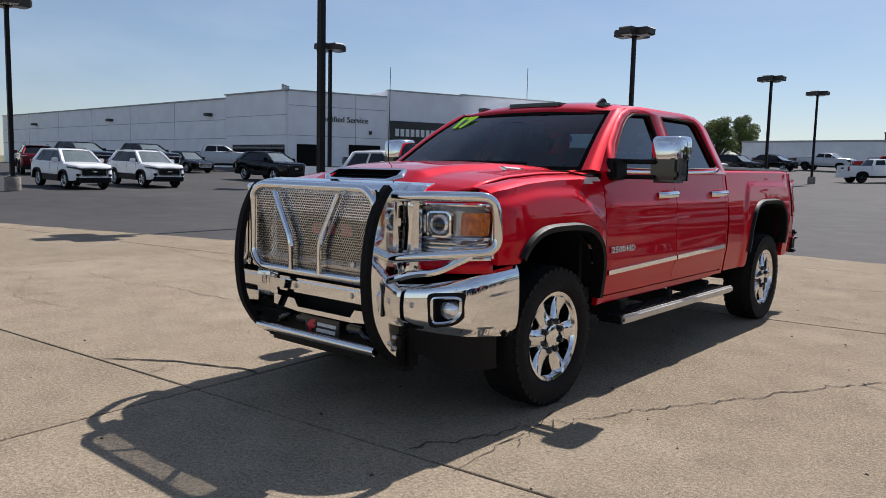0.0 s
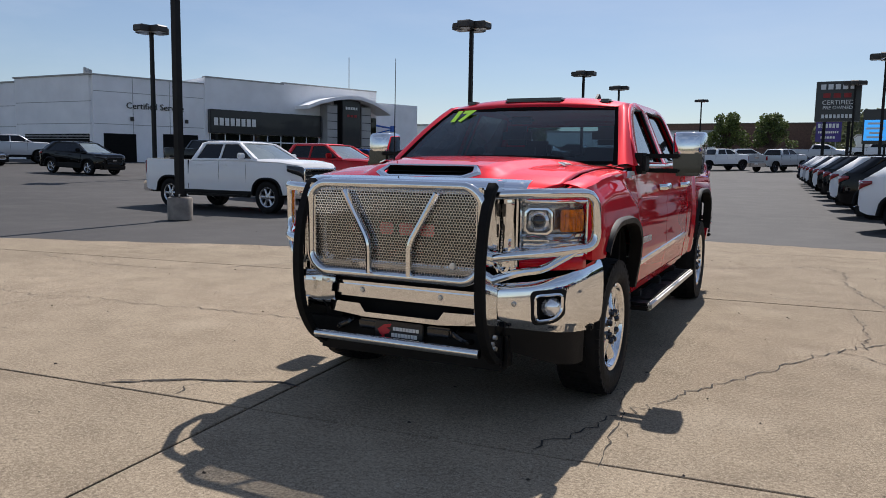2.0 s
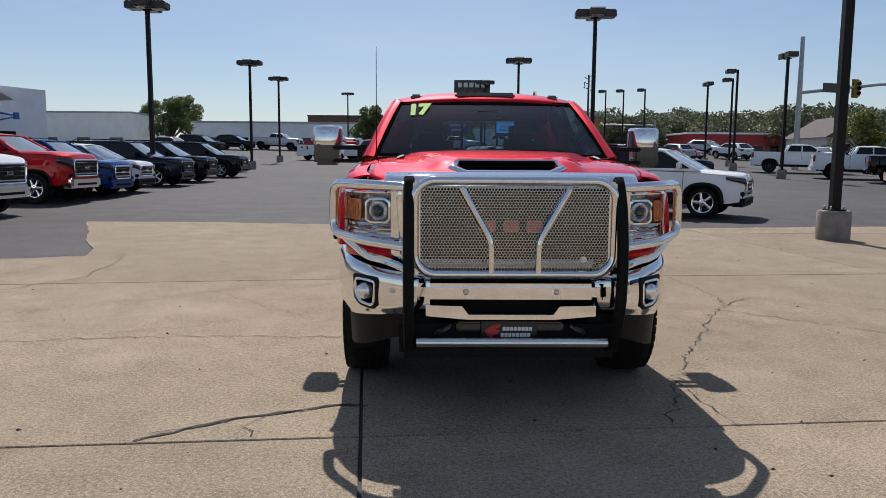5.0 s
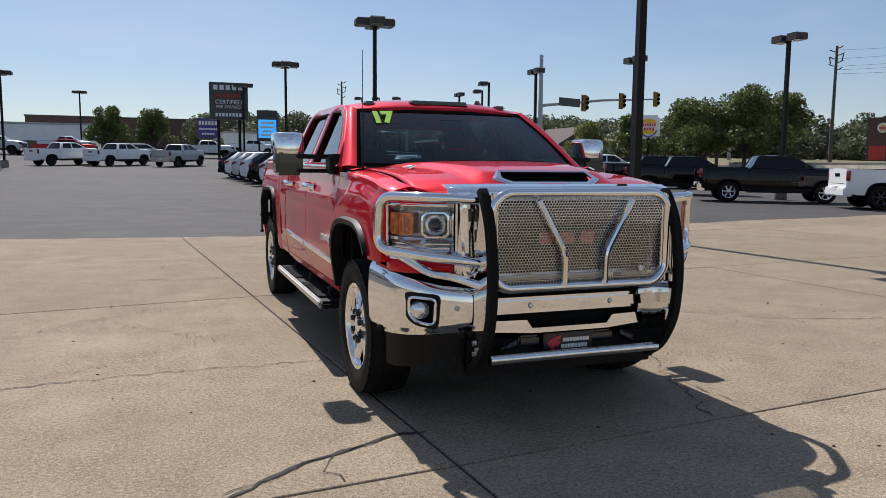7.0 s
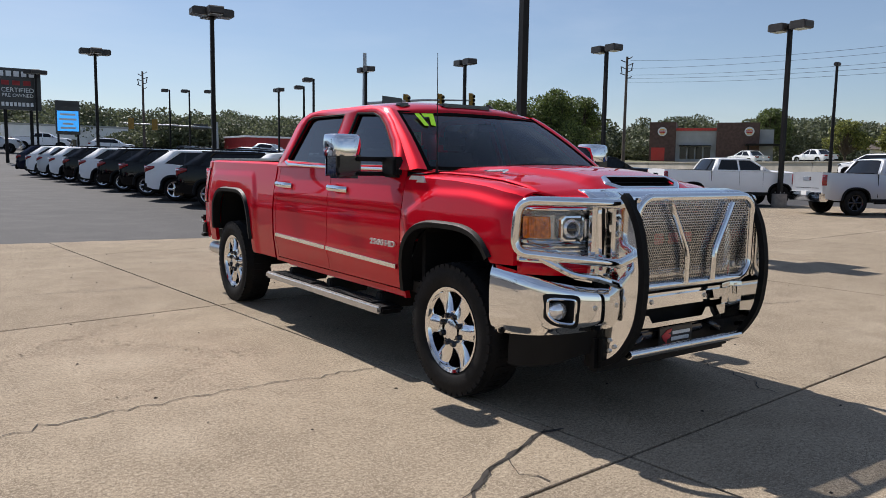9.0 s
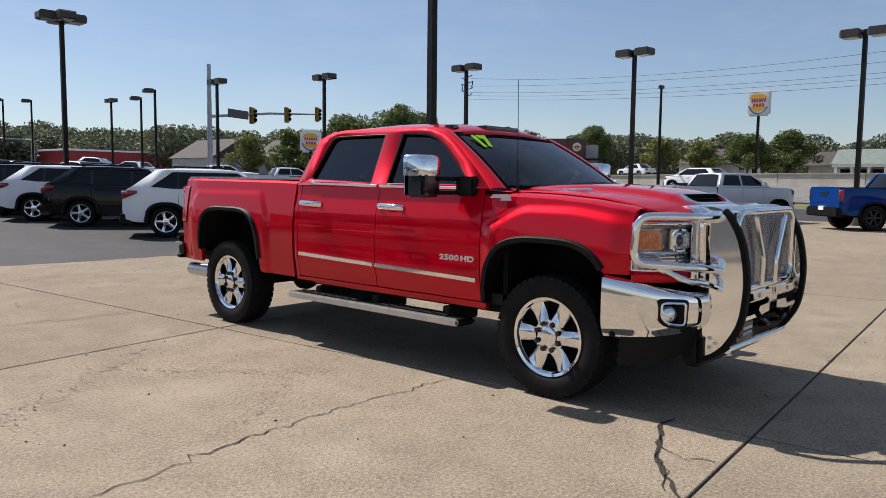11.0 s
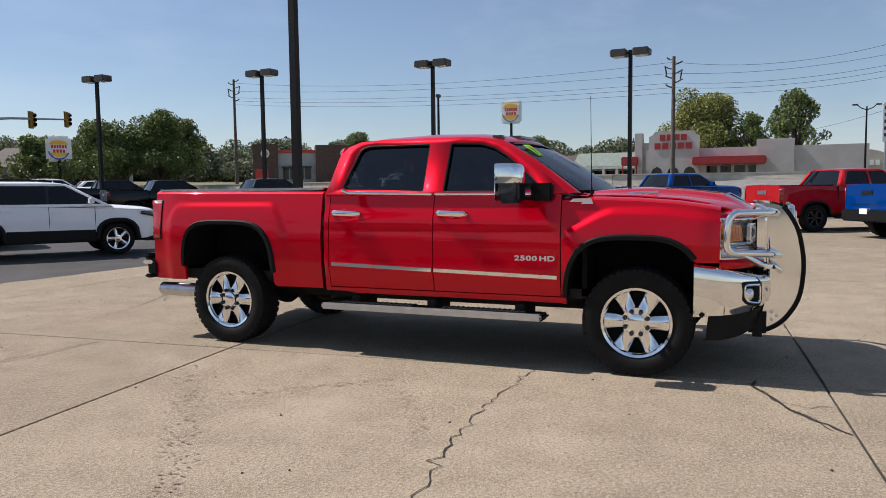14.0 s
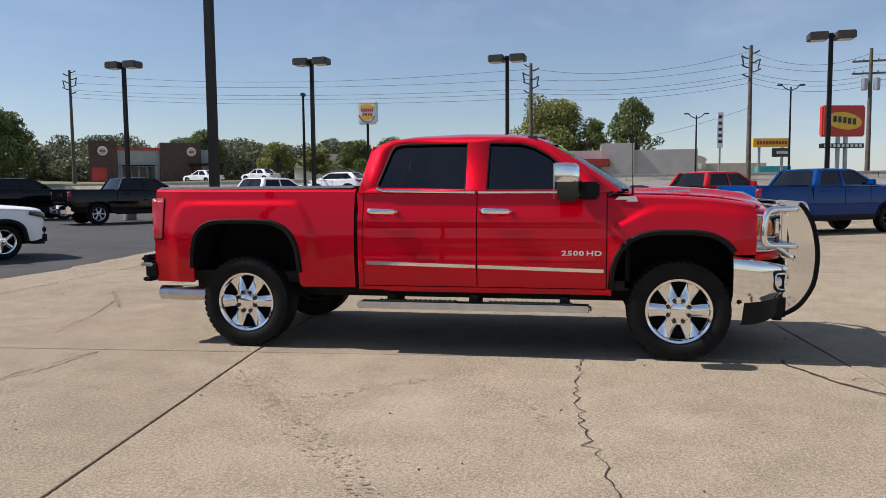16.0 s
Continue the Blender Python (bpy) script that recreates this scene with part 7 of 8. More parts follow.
block("wall", sh, -111.0, -57.1, 35.9, 60.0, G, 7.50, M_WHITEWALL)
block("parapet_cap", sh, -111.1, -57.1, 35.8, 36.2, 7.50, 7.62, M_GREYWALL, 0.02)
block("wall", sh, -57.1, -48.3, 35.9, 60.0, G, 7.80, M_WHITEWALL)
block("parapet_cap", sh, -57.2, -48.0, 35.8, 36.2, 7.80, 7.92, M_GREYWALL, 0.02)
for z in (3.9, 5.6):
    block("panel_joint", sh, -111.0, -57.1, 35.885, 35.902, z, z + 0.05, M_GREYWALL, 0)
    block("panel_joint", sh, -57.0, -48.1, 35.885, 35.902, z + 0.2, z + 0.25, M_GREYWALL, 0)
for x in (-66, -75, -84, -93, -102):
    block("panel_joint", sh, x, x + 0.05, 35.885, 35.902, G, 7.5, M_GREYWALL, 0)
for x in (-60.5, -80.1, -100.6):
    lamp = block("wall_lamp", sh, x + 0.6, x + 1.3, 35.3, 35.9, 6.0, 6.28, M_HEADBOX, 0.05, "small wall floodlight")
# solid panel; the doorway's dim inside is put into its near-black colour
sd = block("service_door", sh, -56.0, -48.4, 35.86, 35.95, G, 3.3, M_DARK, 0.02, "near-black panel for an open service doorway")
for k in range(4):
    block("door_rail", sd, -56.0, -48.4, 35.84, 35.86, 3.3 - 0.12 * k, 3.34 - 0.12 * k, M_GREYWALL, 0)
front("wall", -14, 0.0, 0, 9.0, G, 7.80, M_WHITEWALL)
front("parapet_cap", -0.35, 0.06, 0, 9.0, 7.80, 7.92, M_GREYWALL)
front("wall", -14, 0.25, 9.0, 16.6, G, 8.38, M_WHITEWALL)
front("wall", -14, 0.10, 16.6, 27.4, G, 8.50, M_WHITEWALL)
front("parapet_cap", -0.3, 0.31, 9.0, 16.6, 8.38, 8.50, M_GREYWALL)
front("parapet_cap", -0.3, 0.16, 16.6, 27.4, 8.50, 8.62, M_GREYWALL)
front("wall", -14, -0.6, 27.4, 33.5, G, 7.55, M_WHITEWALL)
for s_ in (3.0, 6.0):
    front("panel_joint", -0.01, 0.015, s_, s_ + 0.05, G, 7.8, M_GREYWALL)
for z in (4.1, 6.6):
    front("panel_joint", -0.01, 0.015, 0.05, 8.95, z, z + 0.05, M_GREYWALL)
# two more solid panels whose near-black colour stands for unlit interiors
front("service_door", -0.05, 0.04, 0.7, 3.2, G, 3.4, M_DARK, 0.0, "near-black panel for a service doorway")
front("service_door", -0.05, 0.04, 5.4, 8.4, G, 3.5, M_DARK, 0.0, "near-black panel for a service doorway")
lettering("sign_text", "Certified Service", 0.70, FRONT @ pose(0.04, 4.85, 5.62, 90, 0, 90), M_SIGNBLACK, sh, 0.03, "dark lettering on the white wall")
for s_ in (2.9, 7.4):
    front("wall_lamp", 0.0, 0.2, s_ - 0.12, s_ + 0.12, 4.45, 4.75, M_HEADBOX, 0.02)
fa = front("black_fascia", 0.25, 0.70, 9.2, 20.4, 3.75, 5.75, M_SIGNBLACK, 0.03, "black fascia band with white marks")
for i in range(8):
    front("sign_bar", 0.70, 0.75, 9.55 + i * 0.51, 9.90 + i * 0.51, 4.40, 5.05, M_SIGNWHITE, 0, "", fa)
gl = front("shop_window", 0.25, 0.32, 9.3, 20.3, 0.9, 3.72, M_CARGLASS, 0.0, "dark showroom glazing")
for k in range(9):
    front("mullion", 0.30, 0.40, 9.3 + k * 1.37, 9.38 + k * 1.37, 0.9, 3.72, M_WHITEWALL, 0, "", gl)
front("mullion", 0.30, 0.40, 9.3, 20.3, 3.05, 3.15, M_WHITEWALL, 0, "", gl)
front("entrance_tower", 0.1, 1.6, 22.2, 24.3, 0.9, 7.35, M_SIGNBLACK, 0.03, "dark entrance tower")
for i in range(5):
    front("sign_bar", 1.6, 1.64, 22.55 + i * 0.29, 22.75 + i * 0.29, 6.45, 6.70, M_SIGNWHITE)
for i in range(3):
    front("sign_bar", 1.6, 1.64, 22.7 + i * 0.42, 22.98 + i * 0.42, 5.75, 5.98, M_REDWALL)
for s_ in (20.6, 24.6):
    pil = front("entrance_column", 0.1, 1.4, s_, s_ + 1.15, 0.9, 6.85, M_GREYWALL, 0.04, "grey panelled entrance column")
    for z in np.arange(1.5, 6.8, 0.75):
        front("column_joint", 1.40, 1.42, s_, s_ + 1.15, z, z + 0.06, M_SIGNBLACK, 0, "", pil)
arch_pts = [(17.9, 6.55), (19.2, 7.05), (20.8, 7.45), (22.3, 7.68), (23.8, 7.70), (25.4, 7.35), (26.6, 6.85), (27.5, 6.45)]
rows = [[FRONT @ Vector(p) for p in ((0.1, s_, z), (2.4, s_, z), (2.4, s_, z - 0.32), (0.1, s_, z - 0.32))] for s_, z in arch_pts]
bm = bmesh.new()
vv = grid(bm, rows, True)
bm.faces.new(vv[0])
bm.faces.new(vv[-1])
part("arched_canopy", bm, M_WHITEWALL, sh, "white arched entrance canopy")
front("shop_window", 0.1, 0.2, 25.9, 27.3, 1.2, 5.9, M_CARGLASS, 0)
front("shop_window", -0.6, -0.55, 28.0, 30.0, 1.2, 3.6, M_CARGLASS, 0)
for k in range(3):
    front("vent_stack", -1.4 - 0.6 * k, -1.2 - 0.6 * k, -0.2 + 0.4 * k, 0.0 + 0.4 * k, 7.8, 8.45, M_GALV, 0.02)
arm = part("wall_bracket", tubem([FRONT @ Vector((-0.5, 27.5, 5.25)), FRONT @ Vector((0.9, 28.9, 4.95))], 0.09, 8), M_SIGNBLUE, sh, "blue steel bracket beside the entrance")
part("brace", tubem([FRONT @ Vector((-0.5, 27.5, 4.35)), FRONT @ Vector((0.9, 28.9, 4.85))], 0.06, 8), M_SIGNBLUE, arm)
part("end_plate", boxm(0.85, 1.05, 28.6, 29.1, 4.6, 5.2, 0.02, FRONT), M_SIGNBLUE, arm)
part("roof_mast", tubem([FRONT @ Vector((-1.0, 24.8, 8.4)), FRONT @ Vector((-1.0, 24.8, 11.8))], 0.04, 6), M_GALV, sh)


def shed(name, label, x0, x1, y0, y1, h, mat, roof_mat=None, gable=0.0, details=True):
    g = ground_z((x0 + x1) / 2, (y0 + y1) / 2) - 0.9
    e = thing(name, label, "building")
    block("wall", e, x0, x1, y0, y1, g, g + h, mat)
    if gable:
        xm = (x0 + x1) / 2
        bm = prismm([(x0 - 0.4, g + h), (x1 + 0.4, g + h), (xm, g + h + gable)], y0 - 0.4, y1 + 0.4, "y")
        part("roof", bm, roof_mat or M_ROOF, e)
    else:
        block("roof_edge", e, x0 - 0.12, x1 + 0.12, y0 - 0.12, y1 + 0.12, g + h, g + h + 0.28, roof_mat or M_GREYWALL)
    if details:
        n = max(2, int((x1 - x0) / 5))
        for i in range(n):
            a = x0 + (x1 - x0) * (i + 0.3) / n
            block("window", e, a, a + (x1 - x0) / n * 0.4, y0 - 0.03, y0 + 0.02, g + 1.0, g + 2.4, M_CARGLASS, 0)
    return e


shed("warehouse", "long white metal warehouse across the street", -69, -52, 128, 150, 6.6, M_WHITEWALL)
shed("warehouse", "low cream metal building far beyond the lot", -40, -12, 122, 140, 4.8, M_WHITEWALL)
shed("warehouse", "dark-roofed commercial building far beyond the lot", -27, 12, 163, 180, 8.2, M_BROWN, M_ROOF)
shed("warehouse", "low beige commercial building far beyond the lot", -95, -74, 120, 140, 5.5, M_BEIGE)
shed("shop_building", "low red brick shop across the junction", 40, 56, 112, 122, 4.2, M_REDWALL, M_WHITEWALL)
shed("shop_building", "small white shop with green awning", 8, 26, 128, 138, 4.4, M_WHITEWALL, M_GREYWALL)
shed("house", "grey house with shingle roof behind trees", 46, 54, 82, 92, 3.2, M_GREYWALL, M_ROOF, 2.6)
shed("house", "tan house with shingle roof behind trees", 56, 64, 78, 88, 3.2, M_BEIGE, M_ROOF, 2.6)
shed("house", "pale house with shingle roof across the road", 98, 108, 36, 44, 3.0, M_WHITEWALL, M_ROOF, 2.2)
shed("house", "beige house with brown roof across the road", 110, 122, 20, 30, 3.0, M_BEIGE, M_ROOF, 2.2)
shop = thing("shop_building", "low shop with grey-green roof and white posts", "building", at=pose(0, -1.3, 0))
block("wall", shop, 89.5, 97, 13.6, 22.2, 1.0, 3.9, M_GREYWALL)
part("roof", prismm([(87.6, 3.95), (98, 3.95), (93.5, 5.7), (90.5, 5.7)], 13.3, 22.6, "y"), M_ROOFGREEN, shop, "grey-green sloping roof")
for k in range(6):
    block("porch_post", shop, 88.0, 88.35, 13.7 + 1.66 * k, 14.0 + 1.66 * k, 1.0, 3.95, M_WHITEWALL)
for k in range(5):
    block("shop_window", shop, 89.44, 89.5, 14.3 + 1.66 * k, 15.4 + 1.66 * k, 1.6, 3.4, M_CARGLASS, 0)
block("fascia", shop, 87.7, 87.85, 13.3, 22.5, 3.6, 4.0, M_WHITEWALL)
block("red_porch", shop, 86.5, 88.6, 11.9, 13.4, 1.0, 4.7, M_REDWALL)
block("sign_panel", shop, 86.9, 87.0, 13.5, 14.9, 4.2, 4.8, M_SIGNBLACK)
st = thing("store_building", "distant tan store with arched front gable", "building")
block("wall", st, 112, 140, -25, 2, 1.0, 4.7, M_BEIGE)
arch_ = [(-16.2, 1.0), (-16.2, 5.0)] + [(-12.2 + 4.2 * math.cos(a), 5.2 + 1.0 * math.sin(a)) for a in [math.pi * (1 - k / 10) for k in range(11)]] + [(-8.0, 5.0), (-8.0, 1.0)]
part("arched_front", prismm(arch_, 111.0, 112.2, "x"), M_BEIGE, st, "tan arched front")
for k in range(4):
    block("sign_bar", st, 110.9, 111.0, -15.6 + 0.7 * k, -15.1 + 0.7 * k, 3.9, 4.6, M_SIGNWHITE, 0)
block("container", st, 100, 103, -25.5, -21.5, 2.0, 3.9, M_TEAL, 0.03, "teal freight container")


# brown and grey burger restaurant
bk = thing("restaurant", "brown and grey burger restaurant with two brick towers", "restaurant", at=pose(81.5, 65.5, ground_z(84, 60) - 0.5, 0, 0, -55))
block("wall", bk, 0, 15.5, 0.2, 9, 0, 4.9, M_GREYWALL)
block("red_band", bk, 0.1, 12, 0.0, 0.2, 4.75, 5.1, M_SIGNRED)
block("brick_tower", bk, -0.5, 3.0, -0.5, 4, 0, 5.9, M_BROWN, 0.03, "brown brick tower")
block("brick_tower", bk, 8.3, 13.7, -0.6, 4, 0, 5.8, M_BROWN, 0.03, "brown brick tower")
block("shop_window", bk, -0.2, 1.6, -0.55, -0.48, 0.6, 2.4, M_SIGNRED)
for i in range(4):
    block("shop_window", bk, 3.6 + i * 1.05, 4.45 + i * 1.05, 0.12, 0.2, 0.9, 2.5, M_CARGLASS, 0)
    block("awning", bk, 3.5 + i * 1.05, 4.55 + i * 1.05, -0.5, 0.2, 2.6, 2.75, M_BRONZE, 0)
block("canopy", bk, 12.0, 16.5, -2.2, 0.0, 2.7, 2.95, M_BRONZE)
for x in (12.3, 16.2):
    block("canopy_post", bk, x - 0.1, x + 0.1, -2.1, -1.9, 0, 2.7, M_BRONZE, 0)
for x in (1.2, 12.4):
    bm = bmesh.new()
    lathe(bm, [(0.0, 0.0), (0.62, 0.0), (0.62, 0.12), (0.0, 0.12)], 20, pose(x, -0.62, 4.6, 0, 0, -90))
    d = part("round_sign", bm, M_SIGNWHITE, bk, "round white wall sign")
    for zz, ww, mt in ((4.86, 0.28, M_SIGNYEL), (4.66, 0.42, M_SIGNRED), (4.46, 0.38, M_SIGNRED), (4.27, 0.28, M_SIGNYEL)):
        block("sign_bar", d, x - ww, x + ww, -0.77, -0.73, zz - 0.07, zz + 0.07, mt, 0)

# white restaurant with red awning
tb = thing("restaurant", "pale stucco restaurant with curved parapet and red awning", "restaurant", at=pose(73.2, 12.5, ground_z(74, 5) - 0.6, 0, 0, -90))
block("wall", tb, 2.2, 22.5, 0, 12, 0, 3.6, M_STUCCO)
block("side_wall", tb, 1.1, 2.7, 0.3, 4, 0, 4.3, M_STUCCO)
block("corner_pier", tb, 1.1, 1.9, -0.1, 0.9, 0, 5.3, M_STUCCO)
bm = prismm([(2.6, 0), (7.5, 0), (7.5, 4.9), (7.2, 5.0), (6.9, 5.4), (3.2, 5.4), (2.9, 5.0), (2.6, 4.9)], -0.35, 0.4, "y")
part("front_parapet", bm, M_STUCCO, tb, "raised curved parapet with red bars")
for r_, n, zz, w in ((0, 4, 4.75, 2.8), (1, 5, 3.90, 3.8)):
    for i in range(n):
        a = 5.05 - w / 2 + w * i / n
        block("sign_bar", tb, a, a + w / n * 0.78, -0.42, -0.35, zz - 0.31, zz + 0.31, M_REDWALL, 0)
block("awning", tb, 6.9, 13.7, -1.2, 0.0, 1.9, 2.7, M_REDWALL, 0.1, "red awning")
block("awning", tb, -0.2, 1.5, -0.6, 0.6, 2.0, 2.9, M_REDWALL, 0.1, "red awning")
for x in (-0.1, 0.6, 1.3):
    block("awning_post", tb, x, x + 0.12, -0.5, -0.38, 0, 2.0, M_REDWALL, 0)
for x in (3.4, 5.0, 6.6):
    pts = [(x - 0.55, 0.0), (x + 0.55, 0.0), (x + 0.55, 1.2), (x + 0.38, 1.6), (x, 1.8), (x - 0.38, 1.6), (x - 0.55, 1.2)]
    part("arched_window", prismm(pts, -0.40, -0.34, "y"), M_CARGLASS, tb)
for i in range(5):
    block("shop_window", tb, 8.2 + i * 1.3, 9.2 + i * 1.3, -0.05, 0.0, 0.5, 1.8, M_CARGLASS, 0)
block("side_wall", tb, 12.8, 16.2, -0.3, 3, 0, 4.3, M_STUCCO)


# ---- trees ----
def leaf_cloud(rng, blobs, per, size):
    """Leaf clumps: small bent quads scattered through uneven lobes."""
    vs, fs = [], []
    for (cx, cy, cz, rx, ry_, rz_) in blobs:
        n = int(per * (rx * ry_ * rz_) ** (2 / 3))
        d = rng.normal(size=(n, 3))
        d /= np.linalg.norm(d, axis=1)[:, None]
        rad = rng.uniform(0.35, 1.15, n) ** 0.6
        P = np.array((cx, cy, cz)) + d * rad[:, None] * np.array((rx, ry_, rz_))
        A = rng.normal(size=(n, 3))
        A /= np.linalg.norm(A, axis=1)[:, None]
        B = np.cross(A, rng.normal(size=(n, 3)))
        B /= np.linalg.norm(B, axis=1)[:, None]
        s = size * rng.uniform(0.55, 1.4, n)[:, None]
        A, B = A * s, B * s * 0.7
        q = np.stack((P - A, P - B * 0.9, P + A, P + B), axis=1).reshape(-1, 3)
        b0 = len(vs)
        vs.extend(map(tuple, q))
        fs.extend((b0 + 4 * i, b0 + 4 * i + 1, b0 + 4 * i + 2, b0 + 4 * i + 3) for i in range(n))
    return vs, fs


def tree(x, y, height, width, seed, mat=None, label="green broadleaf tree with uneven crown", per=330, leaf=0.135, trunk=0.24):
    rng = np.random.default_rng(seed)
    g = ground_z(x, y) - 0.1
    e = thing("tree", label, "tree", "trees beyond the lot", at=pose(x, y, g))
    ct = height * trunk
    bm = bmesh.new()
    lean = rng.uniform(-0.2, 0.2, 2)
    tube(bm, [(0, 0, 0), (lean[0] * 0.4, lean[1] * 0.4, ct * 0.6), (lean[0], lean[1], ct), (lean[0] * 2, lean[1] * 2, height * 0.7)], [height * 0.035, height * 0.026, height * 0.022, height * 0.008], 9)
    blobs = []
    for k in range(40):
        a = rng.uniform(0, 2 * math.pi)
        t = k / 39
        rr = width * 0.5 * (0.86 - 0.58 * t) * rng.uniform(0.35, 1.12)
        z = ct + (height - ct) * (0.16 + 0.68 * t)
        bx, by = math.cos(a) * rr, math.sin(a) * rr
        sz = width * rng.uniform(0.07, 0.155)
        blobs.append((bx, by, z, sz, sz, sz * rng.uniform(0.65, 0.95)))
        tube(bm, [(lean[0], lean[1], ct * rng.uniform(0.75, 1.0)), (bx * 0.5, by * 0.5, (ct + z) / 2), (bx, by, z)], [height * 0.013, height * 0.009, height * 0.004], 6)
    part("trunk", bm, M_BARK, e, "brown forked trunk")
    vs, fs = leaf_cloud(rng, blobs, per, leaf)
    quick("crown", vs, fs, mat or M_LEAF, e, "uneven leafy crown")
    return e


tree(50.5, 60.6, 7.8, 11.0, 1, trunk=0.10)
tree(54.6, 57.8, 8.8, 10.0, 2, trunk=0.12)
tree(46.0, 65.0, 6.2, 7.0, 3, trunk=0.12)
tree(42.5, 69.0, 5.6, 5.0, 4, M_LEAF2)
tree(58.0, 66.0, 6.6, 6.0, 5, M_LEAF2)
tree(63.0, 74.0, 8.0, 6.5, 6)
tree(88.0, 5.6, 10.8, 13.0, 7, M_LEAF2, "tall broadleaf tree behind the white restaurant")
tree(84.0, -4.2, 10.4, 7.5, 8, M_LEAF, "slender broadleaf tree behind the white restaurant", trunk=0.22)
tree(86.0, 0.5, 8.0, 5.5, 9)
tree(94.0, 33.0, 6.0, 8.0, 10)
tree(98.0, 29.0, 6.4, 8.5, 11)
tree(92.0, 44.0, 5.8, 6.5, 12, M_LEAF2)
tree(95.0, 39.5, 5.2, 6.0, 13, M_LEAF2)
tree(-36.0, 100.5, 7.0, 6.5, 14, M_LEAF, "rounded green tree at the edge of the lot", trunk=0.12)
tree(-46.0, 140.0, 10.5, 8.0, 15)
tree(-58.0, 155.0, 11.0, 8.0, 16)
tree(-3.0, 104.0, 6.0, 6.0, 17, trunk=0.1)
tree(-9.0, 106.0, 6.2, 7.0, 18, trunk=0.1)
tree(104.0, 62.0, 9.0, 8.0, 19)
tree(76.0, 74.0, 9.5, 8.0, 20)
# far woods round the horizon
rng = np.random.default_rng(77)
blobs = []
for k in range(520):
    a = rng.uniform(0.035, 0.62) * math.pi
    d = rng.uniform(125, 200)
    x, y = d * math.cos(a), d * math.sin(a)
    if y > 118 and x < 6:
        continue
    h = rng.uniform(2.6, 7.2) * d / 150
    w = rng.uniform(3.0, 6.0)
    blobs.append((x, y, ground_z(x, y) + h * 0.62, w, w, h * 0.62))
for k in range(60):
    a = rng.uniform(0.62, 0.80) * math.pi
    d = rng.uniform(190, 250)
    x, y = d * math.cos(a), d * math.sin(a)
    blobs.append((x, y, ground_z(x, y) + 3.5, 6, 6, 4.0))
vs, fs = leaf_cloud(rng, blobs, 190, 0.25)
tagged(quick("far_woods", vs, fs, M_FARLEAF), "belt of far green trees along the horizon", "woods", kind="stuff")


# ---- concrete drive: slabs, cracks ----
PAD = [(-70, -45), (29, -45), (29, 20.5), (21.6, 17.0), (16.9, 14.4), (13.2, 12.1), (9.6, 11.15), (4.7, 10.45), (0, 10.7), (-4.2, 11.3), (-8.2, 12.1), (-7.3, 10.1), (-6.4, 8.1), (-5.65, 6.5), (-5.35, 5.68), (-8.2, 4.6), (-12.0, 3.4), (-15.3, 2.5), (-70, -12)]
TURN_J = math.radians(4.6)
UX, UY = Vector((math.cos(TURN_J), math.sin(TURN_J))), Vector((-math.sin(TURN_J), math.cos(TURN_J)))
J0 = Vector((-0.80, -1.335))


def clip(poly, a, b):
    """Keeps the part of an outline left of the line from a to b."""
    out = []
    for i in range(len(poly)):
        p, q = poly[i], poly[(i + 1) % len(poly)]
        dp = (b[0] - a[0]) * (p[1] - a[1]) - (b[1] - a[1]) * (p[0] - a[0])
        dq = (b[0] - a[0]) * (q[1] - a[1]) - (b[1] - a[1]) * (q[0] - a[0])
        if dp >= 0:
            out.append(p)
        if (dp >= 0) != (dq >= 0):
            t = dp / (dp - dq)
            out.append((p[0] + (q[0] - p[0]) * t, p[1] + (q[1] - p[1]) * t))
    return out


# uneven edge towards the asphalt
rng = np.random.default_rng(5)
edge = []
for i in range(len(PAD)):
    p, q = Vector(PAD[i]), Vector(PAD[(i + 1) % len(PAD)])
    n = 1 if (i < 2 or i >= len(PAD) - 2) else max(2, int((q - p).length / 0.35))
    for k in range(n):
        w = p.lerp(q, k / n)
        j = 0.0 if n == 1 else 0.035
        edge.append((w.x + rng.normal() * j, w.y + rng.normal() * j))
pave = thing("pavement", "worn tan concrete drive in large slabs", "pavement", kind="structure")
DU, DV, GAP = 6.6, 5.08, 0.0095
for i in range(-12, 6):
    for j in range(-10, 5):
        o = J0 + UX * (i * DU) + UY * (j * DV)
        sp = [0.045 * min(0, q) * DU if r == 1 else 0.0 for q, r in ((i, j), (i + 1, j), (i + 1, j + 1), (i, j + 1))]
        c = [o + UX * GAP + UY * (GAP + sp[0]), o + UX * (DU - GAP) + UY * (GAP + sp[1]), o + UX * (DU - GAP) + UY * (DV - GAP + sp[2]), o + UX * GAP + UY * (DV - GAP + sp[3])]
        poly = edge
        for k in range(4):
            poly = clip(poly, c[k], c[(k + 1) % 4])
            if len(poly) < 3:
                break
        if len(poly) < 3:
            continue
        n = len(poly)
        dz = float(rng.normal()) * 0.0012
        cx, cy = sum(p[0] for p in poly) / n, sum(p[1] for p in poly) / n
        inner = [(p[0] + (cx - p[0]) * 0.0018, p[1] + (cy - p[1]) * 0.0018) for p in poly]
        vs = [(x, y, dz) for x, y in inner] + [(x, y, dz - 0.004) for x, y in poly] + [(x, y, -0.10) for x, y in poly]
        fs = [tuple(range(n))]
        for a in range(n):
            b = (a + 1) % n
            fs.append((a, n + a, n + b, b))
            fs.append((n + a, 2 * n + a, 2 * n + b, n + b))
        quick("slab", vs, fs, M_CONCRETE, pave)

# one dark tone for the flat ribbons laid on the slabs as cracks
M_CRACK = plain("crack_dirt", (0.035, 0.028, 0.022), 0.95, 0, 0, 0.3, 12)


